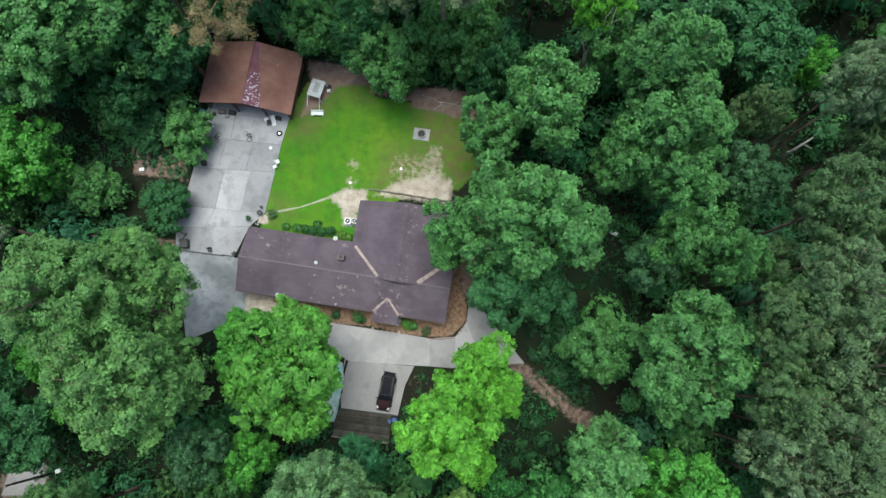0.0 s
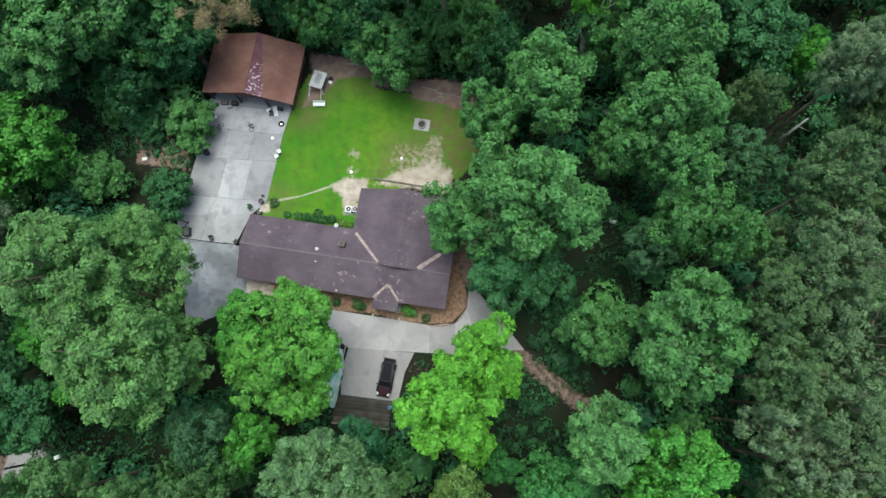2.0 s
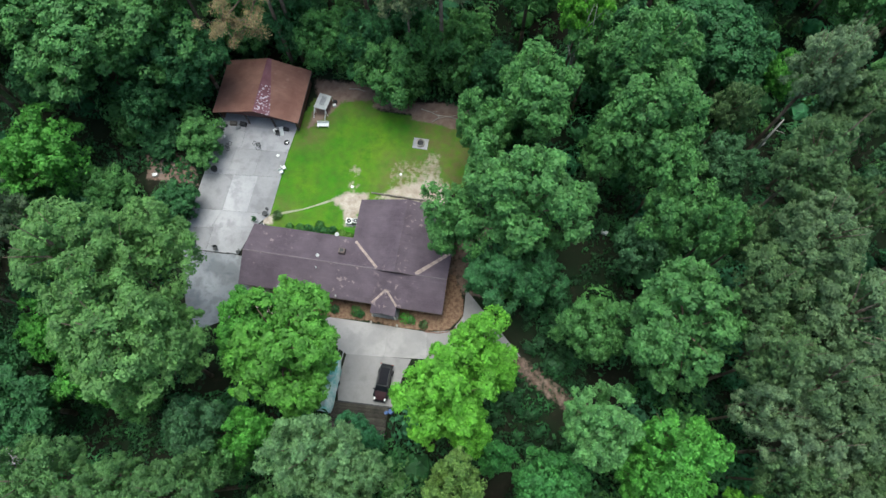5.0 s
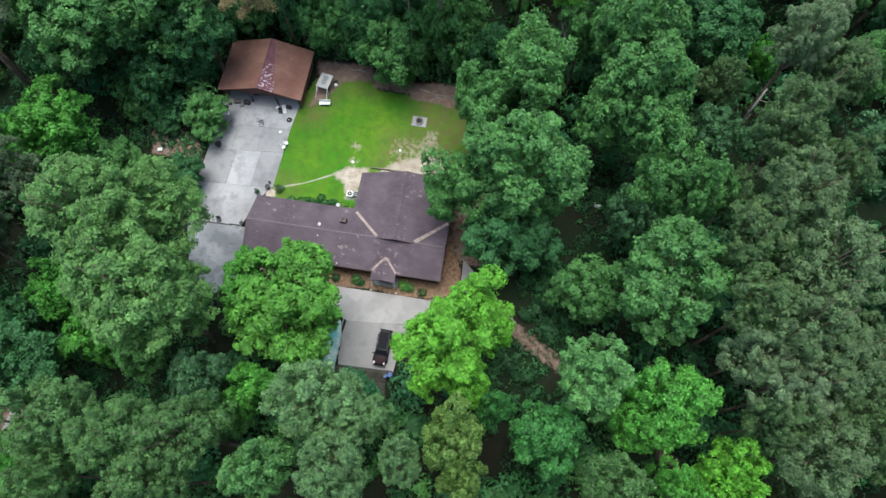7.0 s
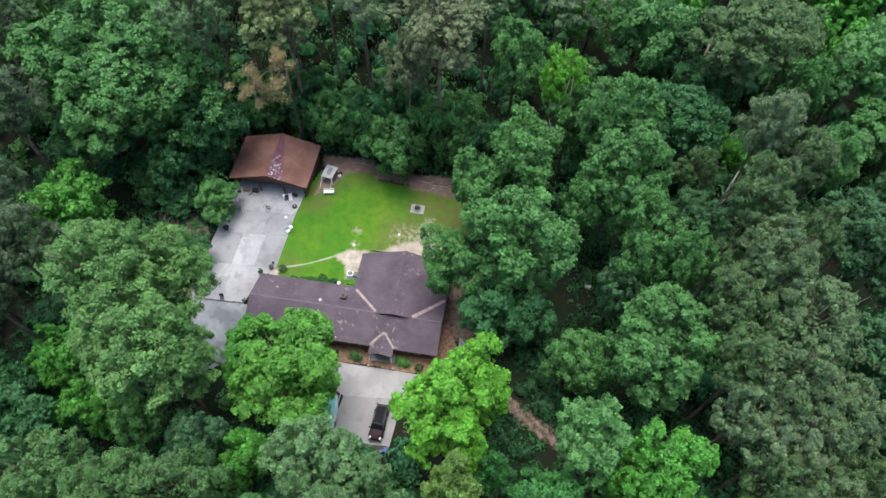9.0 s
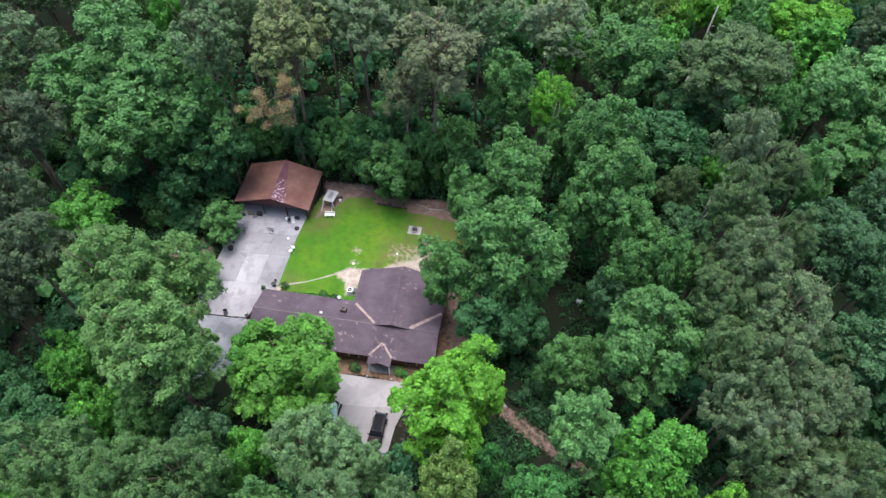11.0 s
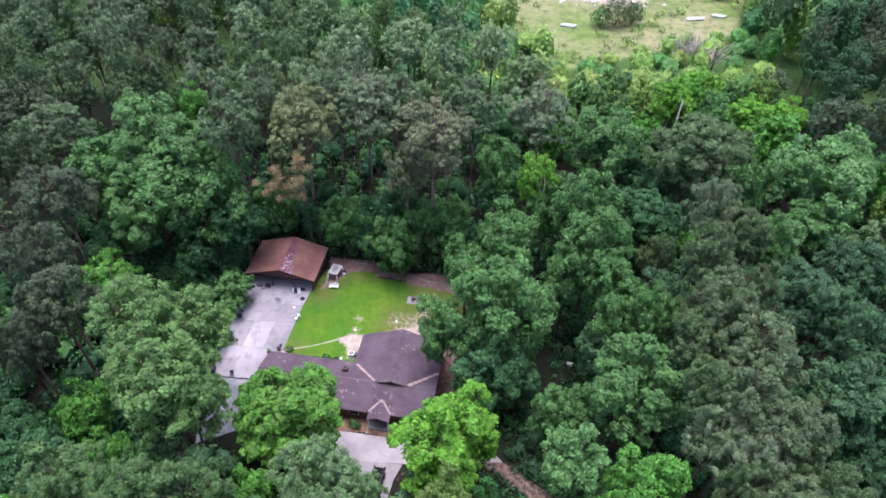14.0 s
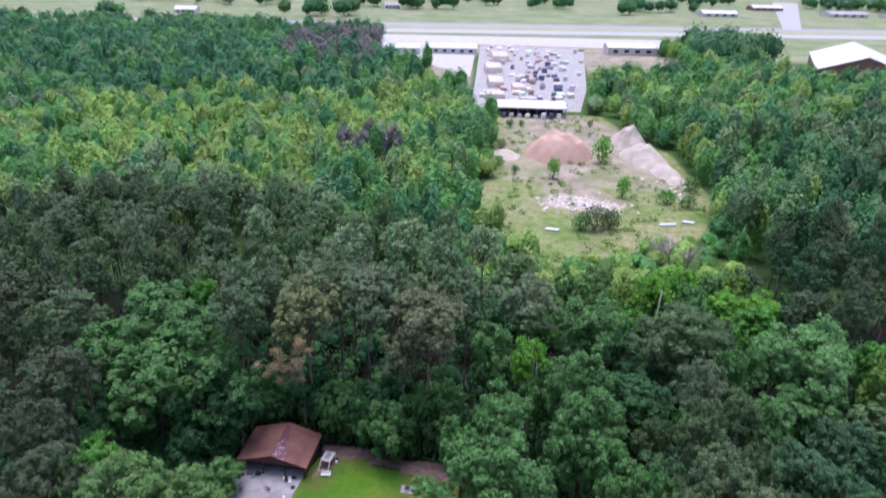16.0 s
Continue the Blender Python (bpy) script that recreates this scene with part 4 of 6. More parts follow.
for x, y in zip(X[good].tolist(), Y[good].tolist()):
    R = rng.uniform(3.2, 5.8) if y < 200 else rng.uniform(3.8, 6.6) if y < 300 else rng.uniform(5.0, 8.0) if y < 430 else rng.uniform(6.0, 9.5)
    cx, cy = int(x // 16), int(y // 16)
    if any((x - a) ** 2 + (y - b) ** 2 < (0.68 * (R + c)) ** 2 for i in (-1, 0, 1) for j in (-1, 0, 1) for a, b, c in GRID[cx + i, cy + j]):
        continue
    GRID[cx, cy].append((x, y, R))
    n = 420 if y < 180 else 320 if y < 290 else 240 if y < 420 else 190
    if 20 < x < 80 and y < 160:
        far["young_woodland"].append((x, y, rng.uniform(4, 6) + 0.3 * max(0, 118 - y), R * 0.8, HUE[rng.choice(["spring", "leafy", "spring"])], n))
        continue
    lump = noise.noise((x * 0.035, y * 0.028, 3.0))
    patch = noise.noise((x * 0.018 + 7, y * 0.014, 9.0)) + 0.55 * rng.uniform(-1, 1)
    dark = -62 < x < 4 and 128 < y < 275 and x > -66 + 0.32 * (y - 130) + 10 * math.sin(y * 0.08)
    if (x + 42) ** 2 + ((y - 206) * 0.7) ** 2 < 100 or (-172 < x < -80 and 450 - 0.3 * (x + 172) < y < 650 and patch > -0.35):
        far["mixed_woodland"].append((x, y, rng.uniform(16, 23), R * 1.05, HUE["bare"], n))
    elif x < -30 and y < 126 + 6 * math.sin(x * 0.05):
        far["pine_woodland"].append((x, y, rng.uniform(22, 29), R, HUE[rng.choice(["pine", "dun", "olive"])], n))
    elif x > 84 and y < 250 and rng.random() < 0.3:
        far["pine_woodland"].append((x, y, rng.uniform(22, 29), R, HUE[rng.choice(["pine", "deep", "olive"])], n))
    elif y > 330 + 20 * math.sin(x * 0.03) + 0.25 * min(0, x + 60) or dark or x > 88:
        if x > 0.62 * (y + 50) - 12 and y < 330:
            hue = rng.choice(["pine", "pine", "teal", "shady"])
        elif x < -60 and y > 300:
            hue = rng.choice(["leafy", "dusty", "leafy"] if patch > 0.42 else ["shady", "leafy", "shady"] if patch > 0.1 else ["shady", "teal", "teal"])
        else:
            hue = rng.choice(["spring", "leafy", "leafy", "dusty"] if patch > (0.05 if x > 60 else 0.1) else ["leafy", "leafy", "dusty", "spring"] if patch > -0.25 else ["shady", "shady", "leafy"])
        far["mixed_woodland"].append((x, y, max(8, rng.uniform(13, 22) + 10 * lump + (4 if y > 400 and x < 0 else 0)), R, HUE[hue], n))
    else:
        hue = rng.choice(["spring", "spring", "leafy", "spring"] if patch > -0.1 else ["leafy", "leafy", "spring", "dusty"] if patch > -0.4 else ["leafy", "shady", "dusty"])
        far["young_woodland"].append((x, y, max(6, rng.uniform(9, 18) + 8 * lump), R, HUE[hue], n))
# fresh above 1 lifts the far leaf colours, painting in distance haze
grove("young_woodland", nrng, far["young_woodland"], "light yellow-green young trees standing close together", core=1.06, fresh=1.2, even=0.6, ruffle=0.14, spire=0.35)
grove("pine_woodland", nrng, far["pine_woodland"], "grey-green pines in a dense stand", core=1.0, fresh=1.35, ruffle=0.25)
grove("mixed_woodland", nrng, far["mixed_woodland"], "dark green mixed woods reaching to the road", cap=1.9, fresh=1.15, even=0.6, core=1.06, ruffle=0.14, spire=0.2)

south, taken = [], set()
for x, y in np.random.default_rng(24).uniform((-125, -115), (125, -30), (3000, 2)).tolist():
    key = (int(x // 7.2), int(y // 7.2))
    if key in taken or any((x - a) ** 2 + (y - b) ** 2 < (0.7 * (4 + c)) ** 2 for a, b, c in standing if b < -18):
        continue
    taken.add(key)
    H = rng.uniform(18, 26)
    south.append((x, y, H, rng.uniform(3.8, 5.4), HUE[rng.choice(["sage", "mid", "olive", "deep", "bright"])], 300))
grove("southern_woodland", nrng, south, "mixed green woods closing in the south side", cap=1.1, core=0.9)

# ---- buildings ----


def faded_material(name, flecks):
    """Purple-faded shingles, flecked with white where the granules have gone."""
    m = Nodes(name, 0.9, 0.2)
    c = m.mix(m.ramp(m.noise(0.8, 4.0), 0.35, 0.65), (0.16, 0.068, 0.082), (0.21, 0.10, 0.12))
    fleck = m.ramp(m.noise(3.0, 2.0, 0.5), 0.55, 0.6)
    c = m.mix(m.math("MULTIPLY", fleck, flecks), c, (0.55, 0.47, 0.52))
    return m.done(c, m.noise(10.0, 4.0), 0.01)


TURN_SITE = -4.6


def house():
    """L-shaped ranch house; local u along the ridge, v to the back."""
    h = thing("house", pose(-29.2, 8.4, 0, 0, 0, TURN_SITE), "long ranch house with faded brown shingle roof and pale valleys", "house")
    L, W, E, K = 27.3, 8.55, 2.75, 0.376
    rz = E + K * W / 2
    T = 0.14
    # walls
    bm = prism([(0.5, 0.5), (L - 0.5, 0.5), (L - 0.5, 13.7), (14.3, 13.7), (14.3, 8.05), (0.5, 8.05)], 0, E + 0.05)
    part("wall", bm, BRICK, h, "brown brick walls under wide eaves")
    for name, u in (("gable", 0.5), ("gable", L - 0.5)):
        bm = bmesh.new()
        plate(bm, [(u - 0.1, 0.5, E), (u + 0.1, 0.5, E), (u + 0.1, W / 2, rz - 0.2), (u - 0.1, W / 2, rz - 0.2)], 0.05)
        plate(bm, [(u - 0.1, W / 2, rz - 0.2), (u + 0.1, W / 2, rz - 0.2), (u + 0.1, W - 0.5, E), (u - 0.1, W - 0.5, E)], 0.05)
        part(name, bm, TRIM, h)
    # main slopes
    r = part("roof", plate(bmesh.new(), [(0, 0, E), (L, 0, E), (L, W / 2, rz), (0, W / 2, rz)], T), ROOF, h, "faded brown shingles with pale worn spots")
    bm = plate(bmesh.new(), [(0, W / 2, rz), (18.08, W / 2, rz), (13.8, W, E), (0, W, E)], T)
    plate(bm, [(23.0, W / 2, rz), (L, W / 2, rz), (L, W, E)], T)
    part("roof", bm, ROOF, h)
    # rear wing
    wz = E + K * 6.75
    V = 14.2
    part("roof", plate(bmesh.new(), [(13.8, W, E), (18.05, 4.2, rz), (20.55, 4.0, wz), (20.55, V, wz), (13.8, V, E)], T), ROOF, h)
    part("roof", plate(bmesh.new(), [(27.3, V, E), (20.55, V, wz), (20.55, 4.0, wz), (23.05, 4.2, rz), (27.3, W, E)], T), ROOF, h)
    bm = bmesh.new()
    f = [bm.verts.new(c) for c in ((18.05, 4.15, rz - 0.05), (23.05, 4.15, rz - 0.05), (20.55, 4.0, wz - 0.02))]
    bm.faces.new(f)
    f2 = [bm.verts.new(c) for c in ((18.05, 4.4, rz - 0.05), (23.05, 4.4, rz - 0.05), (20.55, 4.4, wz - 0.06))]
    bm.faces.new(f2[::-1])
    for i in range(3):
        bm.faces.new((f[i], f2[i], f2[(i + 1) % 3], f[(i + 1) % 3]))
    part("gable", bm, TRIM, h)
    # ridge caps
    for a, b, z in (((0, W / 2), (18.0, W / 2), rz), ((23.1, W / 2), (L, W / 2), rz), ((20.55, 4.0), (20.55, V), wz)):
        bm = bmesh.new()
        rod(bm, (*a, z - 0.03), (*b, z - 0.03), 0.1, 0.1, 6)
        part("ridge_cap", bm, RIDGE if z < wz else ROOF, h)
    # valleys, laid bare
    lift = 0.03

    def strip(a, b, w, name="valley", mat=TAN):
        a, b = Vector(a), Vector(b)
        s = (b - a).cross(Vector((0, 0, 1))).normalized() * w / 2
        up = Vector((0, 0, lift))
        bm = bmesh.new()
        plate(bm, [a - s + up, b - s + up, b + s + up, a + s + up], 0.03)
        part(name, bm, mat, h, "pale tan strip of bare flashing")
    strip((14.3, W - 0.5, E + K * 0.5 + 0.03), (18.0, 4.45, rz), 0.36)
    strip((27.1, W - 0.2, E + 0.1), (23.1, 4.45, rz), 0.85)
    # porch gable
    pz = E + 1.65 * 0.44
    part("porch_roof", plate(bmesh.new(), [(18.0, -1.25, E), (18.0, 0.1, E + 0.05), (19.65, 1.95, pz), (19.65, -1.25, pz)], 0.1), ROOF, h)
    part("porch_roof", plate(bmesh.new(), [(19.65, -1.25, pz), (19.65, 1.95, pz), (21.3, 0.1, E + 0.05), (21.3, -1.25, E)], 0.1), ROOF, h)
    strip((18.0, 0.1, E + 0.08), (19.65, 1.95, pz + 0.02), 0.3)
    strip((21.3, 0.1, E + 0.08), (19.65, 1.95, pz + 0.02), 0.3)
    for u in (18.2, 21.1):
        p = part("porch_post", box(0.16, 0.16, E - 0.05, u, -1.05, 0, 0.01), WHITE, h, "white square post")
    bm = bmesh.new()
    f = [bm.verts.new(c) for c in ((18.1, -1.1, E - 0.25), (21.2, -1.1, E - 0.25), (21.2, -1.1, E - 0.1), (19.65, -1.1, pz - 0.12), (18.1, -1.1, E - 0.1))]
    g = [bm.verts.new(v.co + Vector((0, 0.1, 0))) for v in f]
    bm.faces.new(f)
    bm.faces.new(g[::-1])
    for i in range(5):
        bm.faces.new((f[i], g[i], g[(i + 1) % 5], f[(i + 1) % 5]))
    part("gable", bm, TRIM, h)
    part("porch_floor", box(3.6, 1.5, 0.14, 19.65, -0.35, 0, 0.02), ASPHALT, h)
    part("door", box(1.0, 0.08, 2.05, 19.65, 0.47, 0.14, 0.01), TRIM, h, "dark front door")
    for u in (3.0, 7.0, 11.5, 15.6, 24.0):
        w = part("window", box(1.5, 0.1, 1.2, u, 0.48, 0.95, 0.01), WHITE, h, "white-framed window")
        part("pane", box(1.34, 0.02, 1.04, u, 0.425, 1.03, 0), GLASS, w)
    # eave boards
    part("fascia", box(L, 0.05, 0.18, L / 2, -0.03, E - 0.2, 0.01), TRIM, h)
    part("fascia", box(0.05, V, 0.18, L + 0.03, V / 2, E - 0.2, 0.01), TRIM, h)
    # roof fittings
    def on_roof(v):
        return E + K * (v if v < W / 2 else W - v)
    for u, v in ((10.0, 4.95),):
        bm = tube(0.23, 0.23, 0.10, u, v, on_roof(v) + 0.22, 14)
        tube(0.15, 0.15, 0.3, u, v, on_roof(v) - 0.05, 12, bm)
        part("roof_fan", bm, OFFWHITE, h, "white round roof fan")
    for u, v in ((10.1, 3.35), (13.2, 0.25)):
        part("vent_pipe", tube(0.09, 0.09, 0.5, u, v, on_roof(v) - 0.1, 10), OFFWHITE, h, "short white vent pipe")
    c = part("chimney", box(0.85, 0.7, 1.0, 13.0, 6.1, on_roof(6.1) - 0.25, 0.02), CHIMNEY, h, "squat brick chimney")
    part("flue", box(0.5, 0.4, 0.12, 13.0, 6.1, on_roof(6.1) + 0.75, 0.02), DARK, c)
    d = part("dish", tube(0.06, 0.26, 0.12, 5.6, 0.25, E + 0.35, 14), OFFWHITE, h, "white satellite dish")
    bm = bmesh.new()
    rod(bm, (5.6, 0.25, E - 0.02), (5.6, 0.25, E + 0.4), 0.04)
    part("mast", bm, STEEL, d)
    d = part("dish", tube(0.07, 0.3, 0.14, 11.6, W + 0.05, E + 0.25, 14), OFFWHITE, h, "white satellite dish")
    bm = bmesh.new()
    rod(bm, (11.6, W - 0.1, E - 0.05), (11.6, W + 0.05, E + 0.3), 0.04)
    part("mast", bm, STEEL, d)
    return h


def garage():
    g = thing("garage", pose(-31.0, 33.0, 0, 0, 0, TURN_SITE), "open-fronted garage with rust-red shingle gable roof", "garage")
    W1, W2, D, E, P = -6.6, 6.15, 8.9, 2.85, 4.75
    part("roof", plate(bmesh.new(), [(W1, 0, E), (0, 0, P), (0, D, P), (W1, D, E)], 0.14), ROOF_RED, g, "rust-red shingles")
    part("roof", plate(bmesh.new(), [(0, 0, P), (W2, 0, E), (W2, D, E), (0, D, P)], 0.14), ROOF_RED, g)
    # faded strip beside the ridge
    for v0, v1, w0, w1, mat in ((-0.01, 4.6, 2.3, 1.4, FADED), (4.6, D + 0.01, 1.4, 0.5, FADED_EVEN)):
        part("patch", plate(bmesh.new(), [(0.0, v0, P + 0.02), (w0, v0, P - w0 * 0.309 + 0.02), (w1, v1, P - w1 * 0.309 + 0.02), (0.0, v1, P + 0.02)], 0.03), mat, g, "faded purple shingles")
    bm = bmesh.new()
    rod(bm, (0, 0, P + 0.02), (0, D, P + 0.02), 0.09, 0.09, 6)
    part("ridge_cap", bm, FADED_EVEN, g)
    part("wall", box(0.16, D - 1.2, E - 0.05, W1 + 0.6, D / 2 + 0.2, 0, 0), BRICK, g)
    part("wall", box(0.16, D - 1.2, E - 0.05, W2 - 0.6, D / 2 + 0.2, 0, 0), BRICK, g)
    part("wall", box(W2 - W1 - 1.2, 0.16, E - 0.05, (W1 + W2) / 2, D - 0.5, 0, 0), BRICK, g)
    for v in (0.45, D - 0.45):
        bm = bmesh.new()
        front = [bm.verts.new(c) for c in ((W1 + 0.5, v - 0.06, E - 0.3), (W2 - 0.5, v - 0.06, E - 0.3), (W2 - 0.5, v - 0.06, E), (0, v - 0.06, P - 0.16), (W1 + 0.5, v - 0.06, E))]
        back = [bm.verts.new(c.co + Vector((0, 0.12, 0))) for c in front]
        bm.faces.new(front)
        bm.faces.new(back[::-1])
        for i in range(5):
            bm.faces.new((front[i], back[i], back[(i + 1) % 5], front[(i + 1) % 5]))
        part("gable", bm, GABLE, g, "dark red painted gable boards")
    for u in (-6.0, -2.0, 2.0, 5.5):
        part("post", box(0.2, 0.2, E - 0.3, u, 0.45, 0, 0.01), TRIM, g)
    # floor coloured dark for the shade under the garage roof
    part("floor", box(W2 - W1 - 1.2, D - 3.1, 0.08, (W1 + W2) / 2, D / 2 + 1.05, 0, 0), SHADED_FLOOR, g)
    part("fascia", box(0.06, D, 0.2, W2 + 0.02, D / 2, E - 0.2, 0.01), TRIM, g)
    part("fascia", box(0.06, D, 0.2, W1 - 0.02, D / 2, E - 0.2, 0.01), TRIM, g)
    return g


OFFWHITE = surface("grey_white_paint", (0.50, 0.50, 0.49), (0.40, 0.40, 0.39), 2.0)
CHIMNEY = surface("sooty_brick", (0.17, 0.13, 0.12), (0.11, 0.085, 0.08), 2.0, 15.0)
RIDGE = surface("ridge_shingles", (0.165, 0.135, 0.148), (0.135, 0.108, 0.120), 1.0)
FADED, FADED_EVEN = faded_material("flecked_shingles", 1.0), faded_material("faded_shingles", 0.0)
GLASS = surface("dark_glass", (0.03, 0.035, 0.04), (0.02, 0.025, 0.03), 1.0, 3.0, 0.25, 0.35)
# concrete with the garage's indoor shade put into its colour
SHADED_FLOOR = surface("shaded_concrete", (0.10, 0.095, 0.09), (0.06, 0.058, 0.055), 0.6, 6.0)
GABLE = surface("maroon_boards", (0.13, 0.055, 0.05), (0.09, 0.045, 0.045), 1.0, 8.0)
house()
garage()

# ---- drives ----


def paved(name, rows, mat, label, joint=0.022, top=0.06, kind="structure"):
    """A drive of cast panels. rows: list of (left point, right point) from one end to the other, with splits across."""
    ob = thing(name, pose(0, 0, 0), label, "driveway", kind=kind)
    for (a, b, split), (c, d, _) in zip(rows, rows[1:]):
        cuts = [0.0, *split, 1.0]
        for s, e in zip(cuts, cuts[1:]):
            quad = [Vector(a).lerp(Vector(b), s), Vector(a).lerp(Vector(b), e), Vector(c).lerp(Vector(d), e), Vector(c).lerp(Vector(d), s)]
            mid = sum(quad, Vector((0, 0))) / 4
            quad = [p + (mid - p).normalized() * joint for p in quad]
            part("panel", prism([tuple(p) for p in quad], -0.05, top), mat, ob)
    return ob


paved("driveway_back", [
    ((-36.9, 36.0), (-25.4, 35.2), (0.36,)), ((-37.6, 33.3), (-25.9, 32.6), (0.36,)), ((-37.6, 29.6), (-26.5, 29.2), (0.3, 0.64)), ((-38.2, 25.1), (-26.9, 25.2), (0.39, 0.70)),
    ((-38.9, 19.6), (-27.5, 19.4), (0.39,)), ((-39.4, 16.6), (-29.4, 17.4), (0.42,)), ((-39.0, 13.3), (-31.0, 13.0), ())],
    CONCRETE, "pale grey concrete parking pad of cast panels with dark joints")
paved("driveway_side", [((-38.8, 13.25), (-28.6, 12.95), ()), ((-37.0, 6.2), (-28.7, 7.6), ()), ((-35.8, 1.6), (-28.4, 5.2), ())], ASPHALT, "worn grey asphalt drive beside the house", 0.0, 0.045)
paved("driveway_front", [
    ((-18.2, 5.4), (-18.6, 3.0), ()), ((-14.4, 5.15), (-14.2, 0.6), ()), ((-9.2, 4.75), (-9.2, 0.6), ()), ((-3.9, 4.3), (-3.6, 0.7), ()), ((-0.6, 4.75), (-0.4, 0.7), ()), ((0.75, 6.8), (3.2, 1.5), ()), ((0.9, 10.5), (8.6, 2.0), ())],
    DRIVE, "pale concrete drive along the front of the house", 0.006)
paved("parking_bay", [((-14.2, 0.595), (-5.6, 0.595), ()), ((-14.9, -3.1), (-6.6, -2.0), ()), ((-14.5, -5.5), (-7.2, -5.8), ())], DRIVE, "pale concrete parking bay in front of the house", 0.006)

PATH_SAND = surface("trodden_sand", (0.34, 0.33, 0.25), (0.22, 0.24, 0.14), 1.0, 6.0)
# trodden line across the lawn to the back of the house
trail = [(-27.3, 19.3), (-25.2, 19.9), (-23.0, 20.5), (-20.8, 21.4), (-18.6, 22.4)]
edge = [0.13 + 0.05 * math.sin(i * 2.1) for i in range(len(trail))]
bm = prism([(x + 0.3 * w, y - w) for (x, y), w in zip(trail, edge)] + [(x - 0.3 * w, y + w) for (x, y), w in list(zip(trail, edge))[::-1]], -0.05, 0.02)
solid("garden_path", bm, PATH_SAND, pose(0, 0, 0), "narrow trodden path of pale sand across the lawn", "path", kind="structure")

# ---- the far clearing, the yard and the highway ----
PALE = concrete_material("pale_yard", (0.36, 0.352, 0.34), (0.46, 0.446, 0.43), (0.28, 0.272, 0.26))
TARMAC = concrete_material("highway_tarmac", (0.33, 0.33, 0.32), (0.40, 0.395, 0.385), (0.30, 0.30, 0.29))
VERGE = surface("verge_grass", (0.24, 0.28, 0.14), (0.32, 0.32, 0.19), 0.03, 0.5)
RED_SAND = surface("pink_sand", (0.50, 0.345, 0.27), (0.43, 0.285, 0.215), 0.15, 1.5, 0.95, 0.1, bump=0.2)
GREY_SAND = surface("grey_sand", (0.52, 0.465, 0.39), (0.37, 0.325, 0.265), 0.2, 1.5, 0.95, 0.1, bump=0.3)
METAL_ROOF = surface("white_metal_roof", (0.62, 0.62, 0.60), (0.52, 0.53, 0.54), 0.1, 2.0, 0.5)
GREY_ROOF = surface("grey_roof", (0.40, 0.39, 0.38), (0.32, 0.31, 0.30), 0.1, 2.0, 0.8)
SIDING = surface("pale_siding", (0.60, 0.58, 0.54), (0.50, 0.49, 0.46), 0.2, 2.0, 0.7)
RED_BRICK = surface("red_brick", (0.28, 0.13, 0.10), (0.22, 0.11, 0.09), 0.4, 4.0, 0.9)


def goods_material():
    m = Nodes("stacked_goods", 0.7, 0.3)
    c = m.scaled(m.add("ShaderNodeObjectInfo").outputs["Color"], m.math("ADD", m.math("MULTIPLY", m.noise(0.9, 5.0), 0.7), 0.65))
    return m.done(c, m.noise(3.0, 4.0), 0.05)


GOODS = goods_material()


def mound(name, x, y, a, b, h, turn, mat, label, seed, dome=1.5):
    """A tipped heap with runnels and an uneven foot."""
    n, rings = 40, 14
    verts, faces = [(0, 0, h)], []
    for r in range(1, rings + 1):
        k = r / rings
        for i in range(n):
            th = 2 * math.pi * i / n
            w = 1 + 0.16 * noise.noise((math.cos(th) * 1.7 + seed, math.sin(th) * 1.7, 0.3))
            px, py = a * k * w * math.cos(th), b * k * w * math.sin(th)
            z = h * (1 - k ** dome) ** 1.15 * (1 + 0.28 * noise.noise((px * 0.25 + seed, py * 0.25, 1.0))) if r < rings else -0.15
            z += 0.25 * noise.noise((px * 0.9, py * 0.9, seed)) * (1 - k)
            verts.append((px, py, z))
    for i in range(n):
        faces.append((0, 1 + i, 1 + (i + 1) % n))
        for r in range(rings - 1):
            p, q = 1 + r * n, 1 + (r + 1) * n
            faces.append((p + i, q + i, q + (i + 1) % n, p + (i + 1) % n))
    return solid(name, mesh_of(name, verts, faces, mat, True), mat, pose(x, y, 0, 0, 0, turn), label, "heap")


mound("sand_mound", 41, 242, 16, 15, 10.5, 10, RED_SAND, "rounded heap of pink sand in the clearing", 2.0, 2.6)
mound("gravel_mound", 77, 264, 11, 10, 10, 0, GREY_SAND, "pale grey heap of gravel in the clearing", 5.0)
mound("gravel_mound", 80, 241, 9, 18, 7.5, 14, GREY_SAND, "long pale grey ridge of gravel in the clearing", 7.0)
mound("gravel_mound", 85, 218, 6, 16, 4.2, 10, GREY_SAND, "low tail of grey gravel in the clearing", 9.0)
mound("soil_mound", 15, 238, 8, 9, 3.2, 0, GREY_SAND, "low brown heap of soil at the edge of the clearing", 12.0)


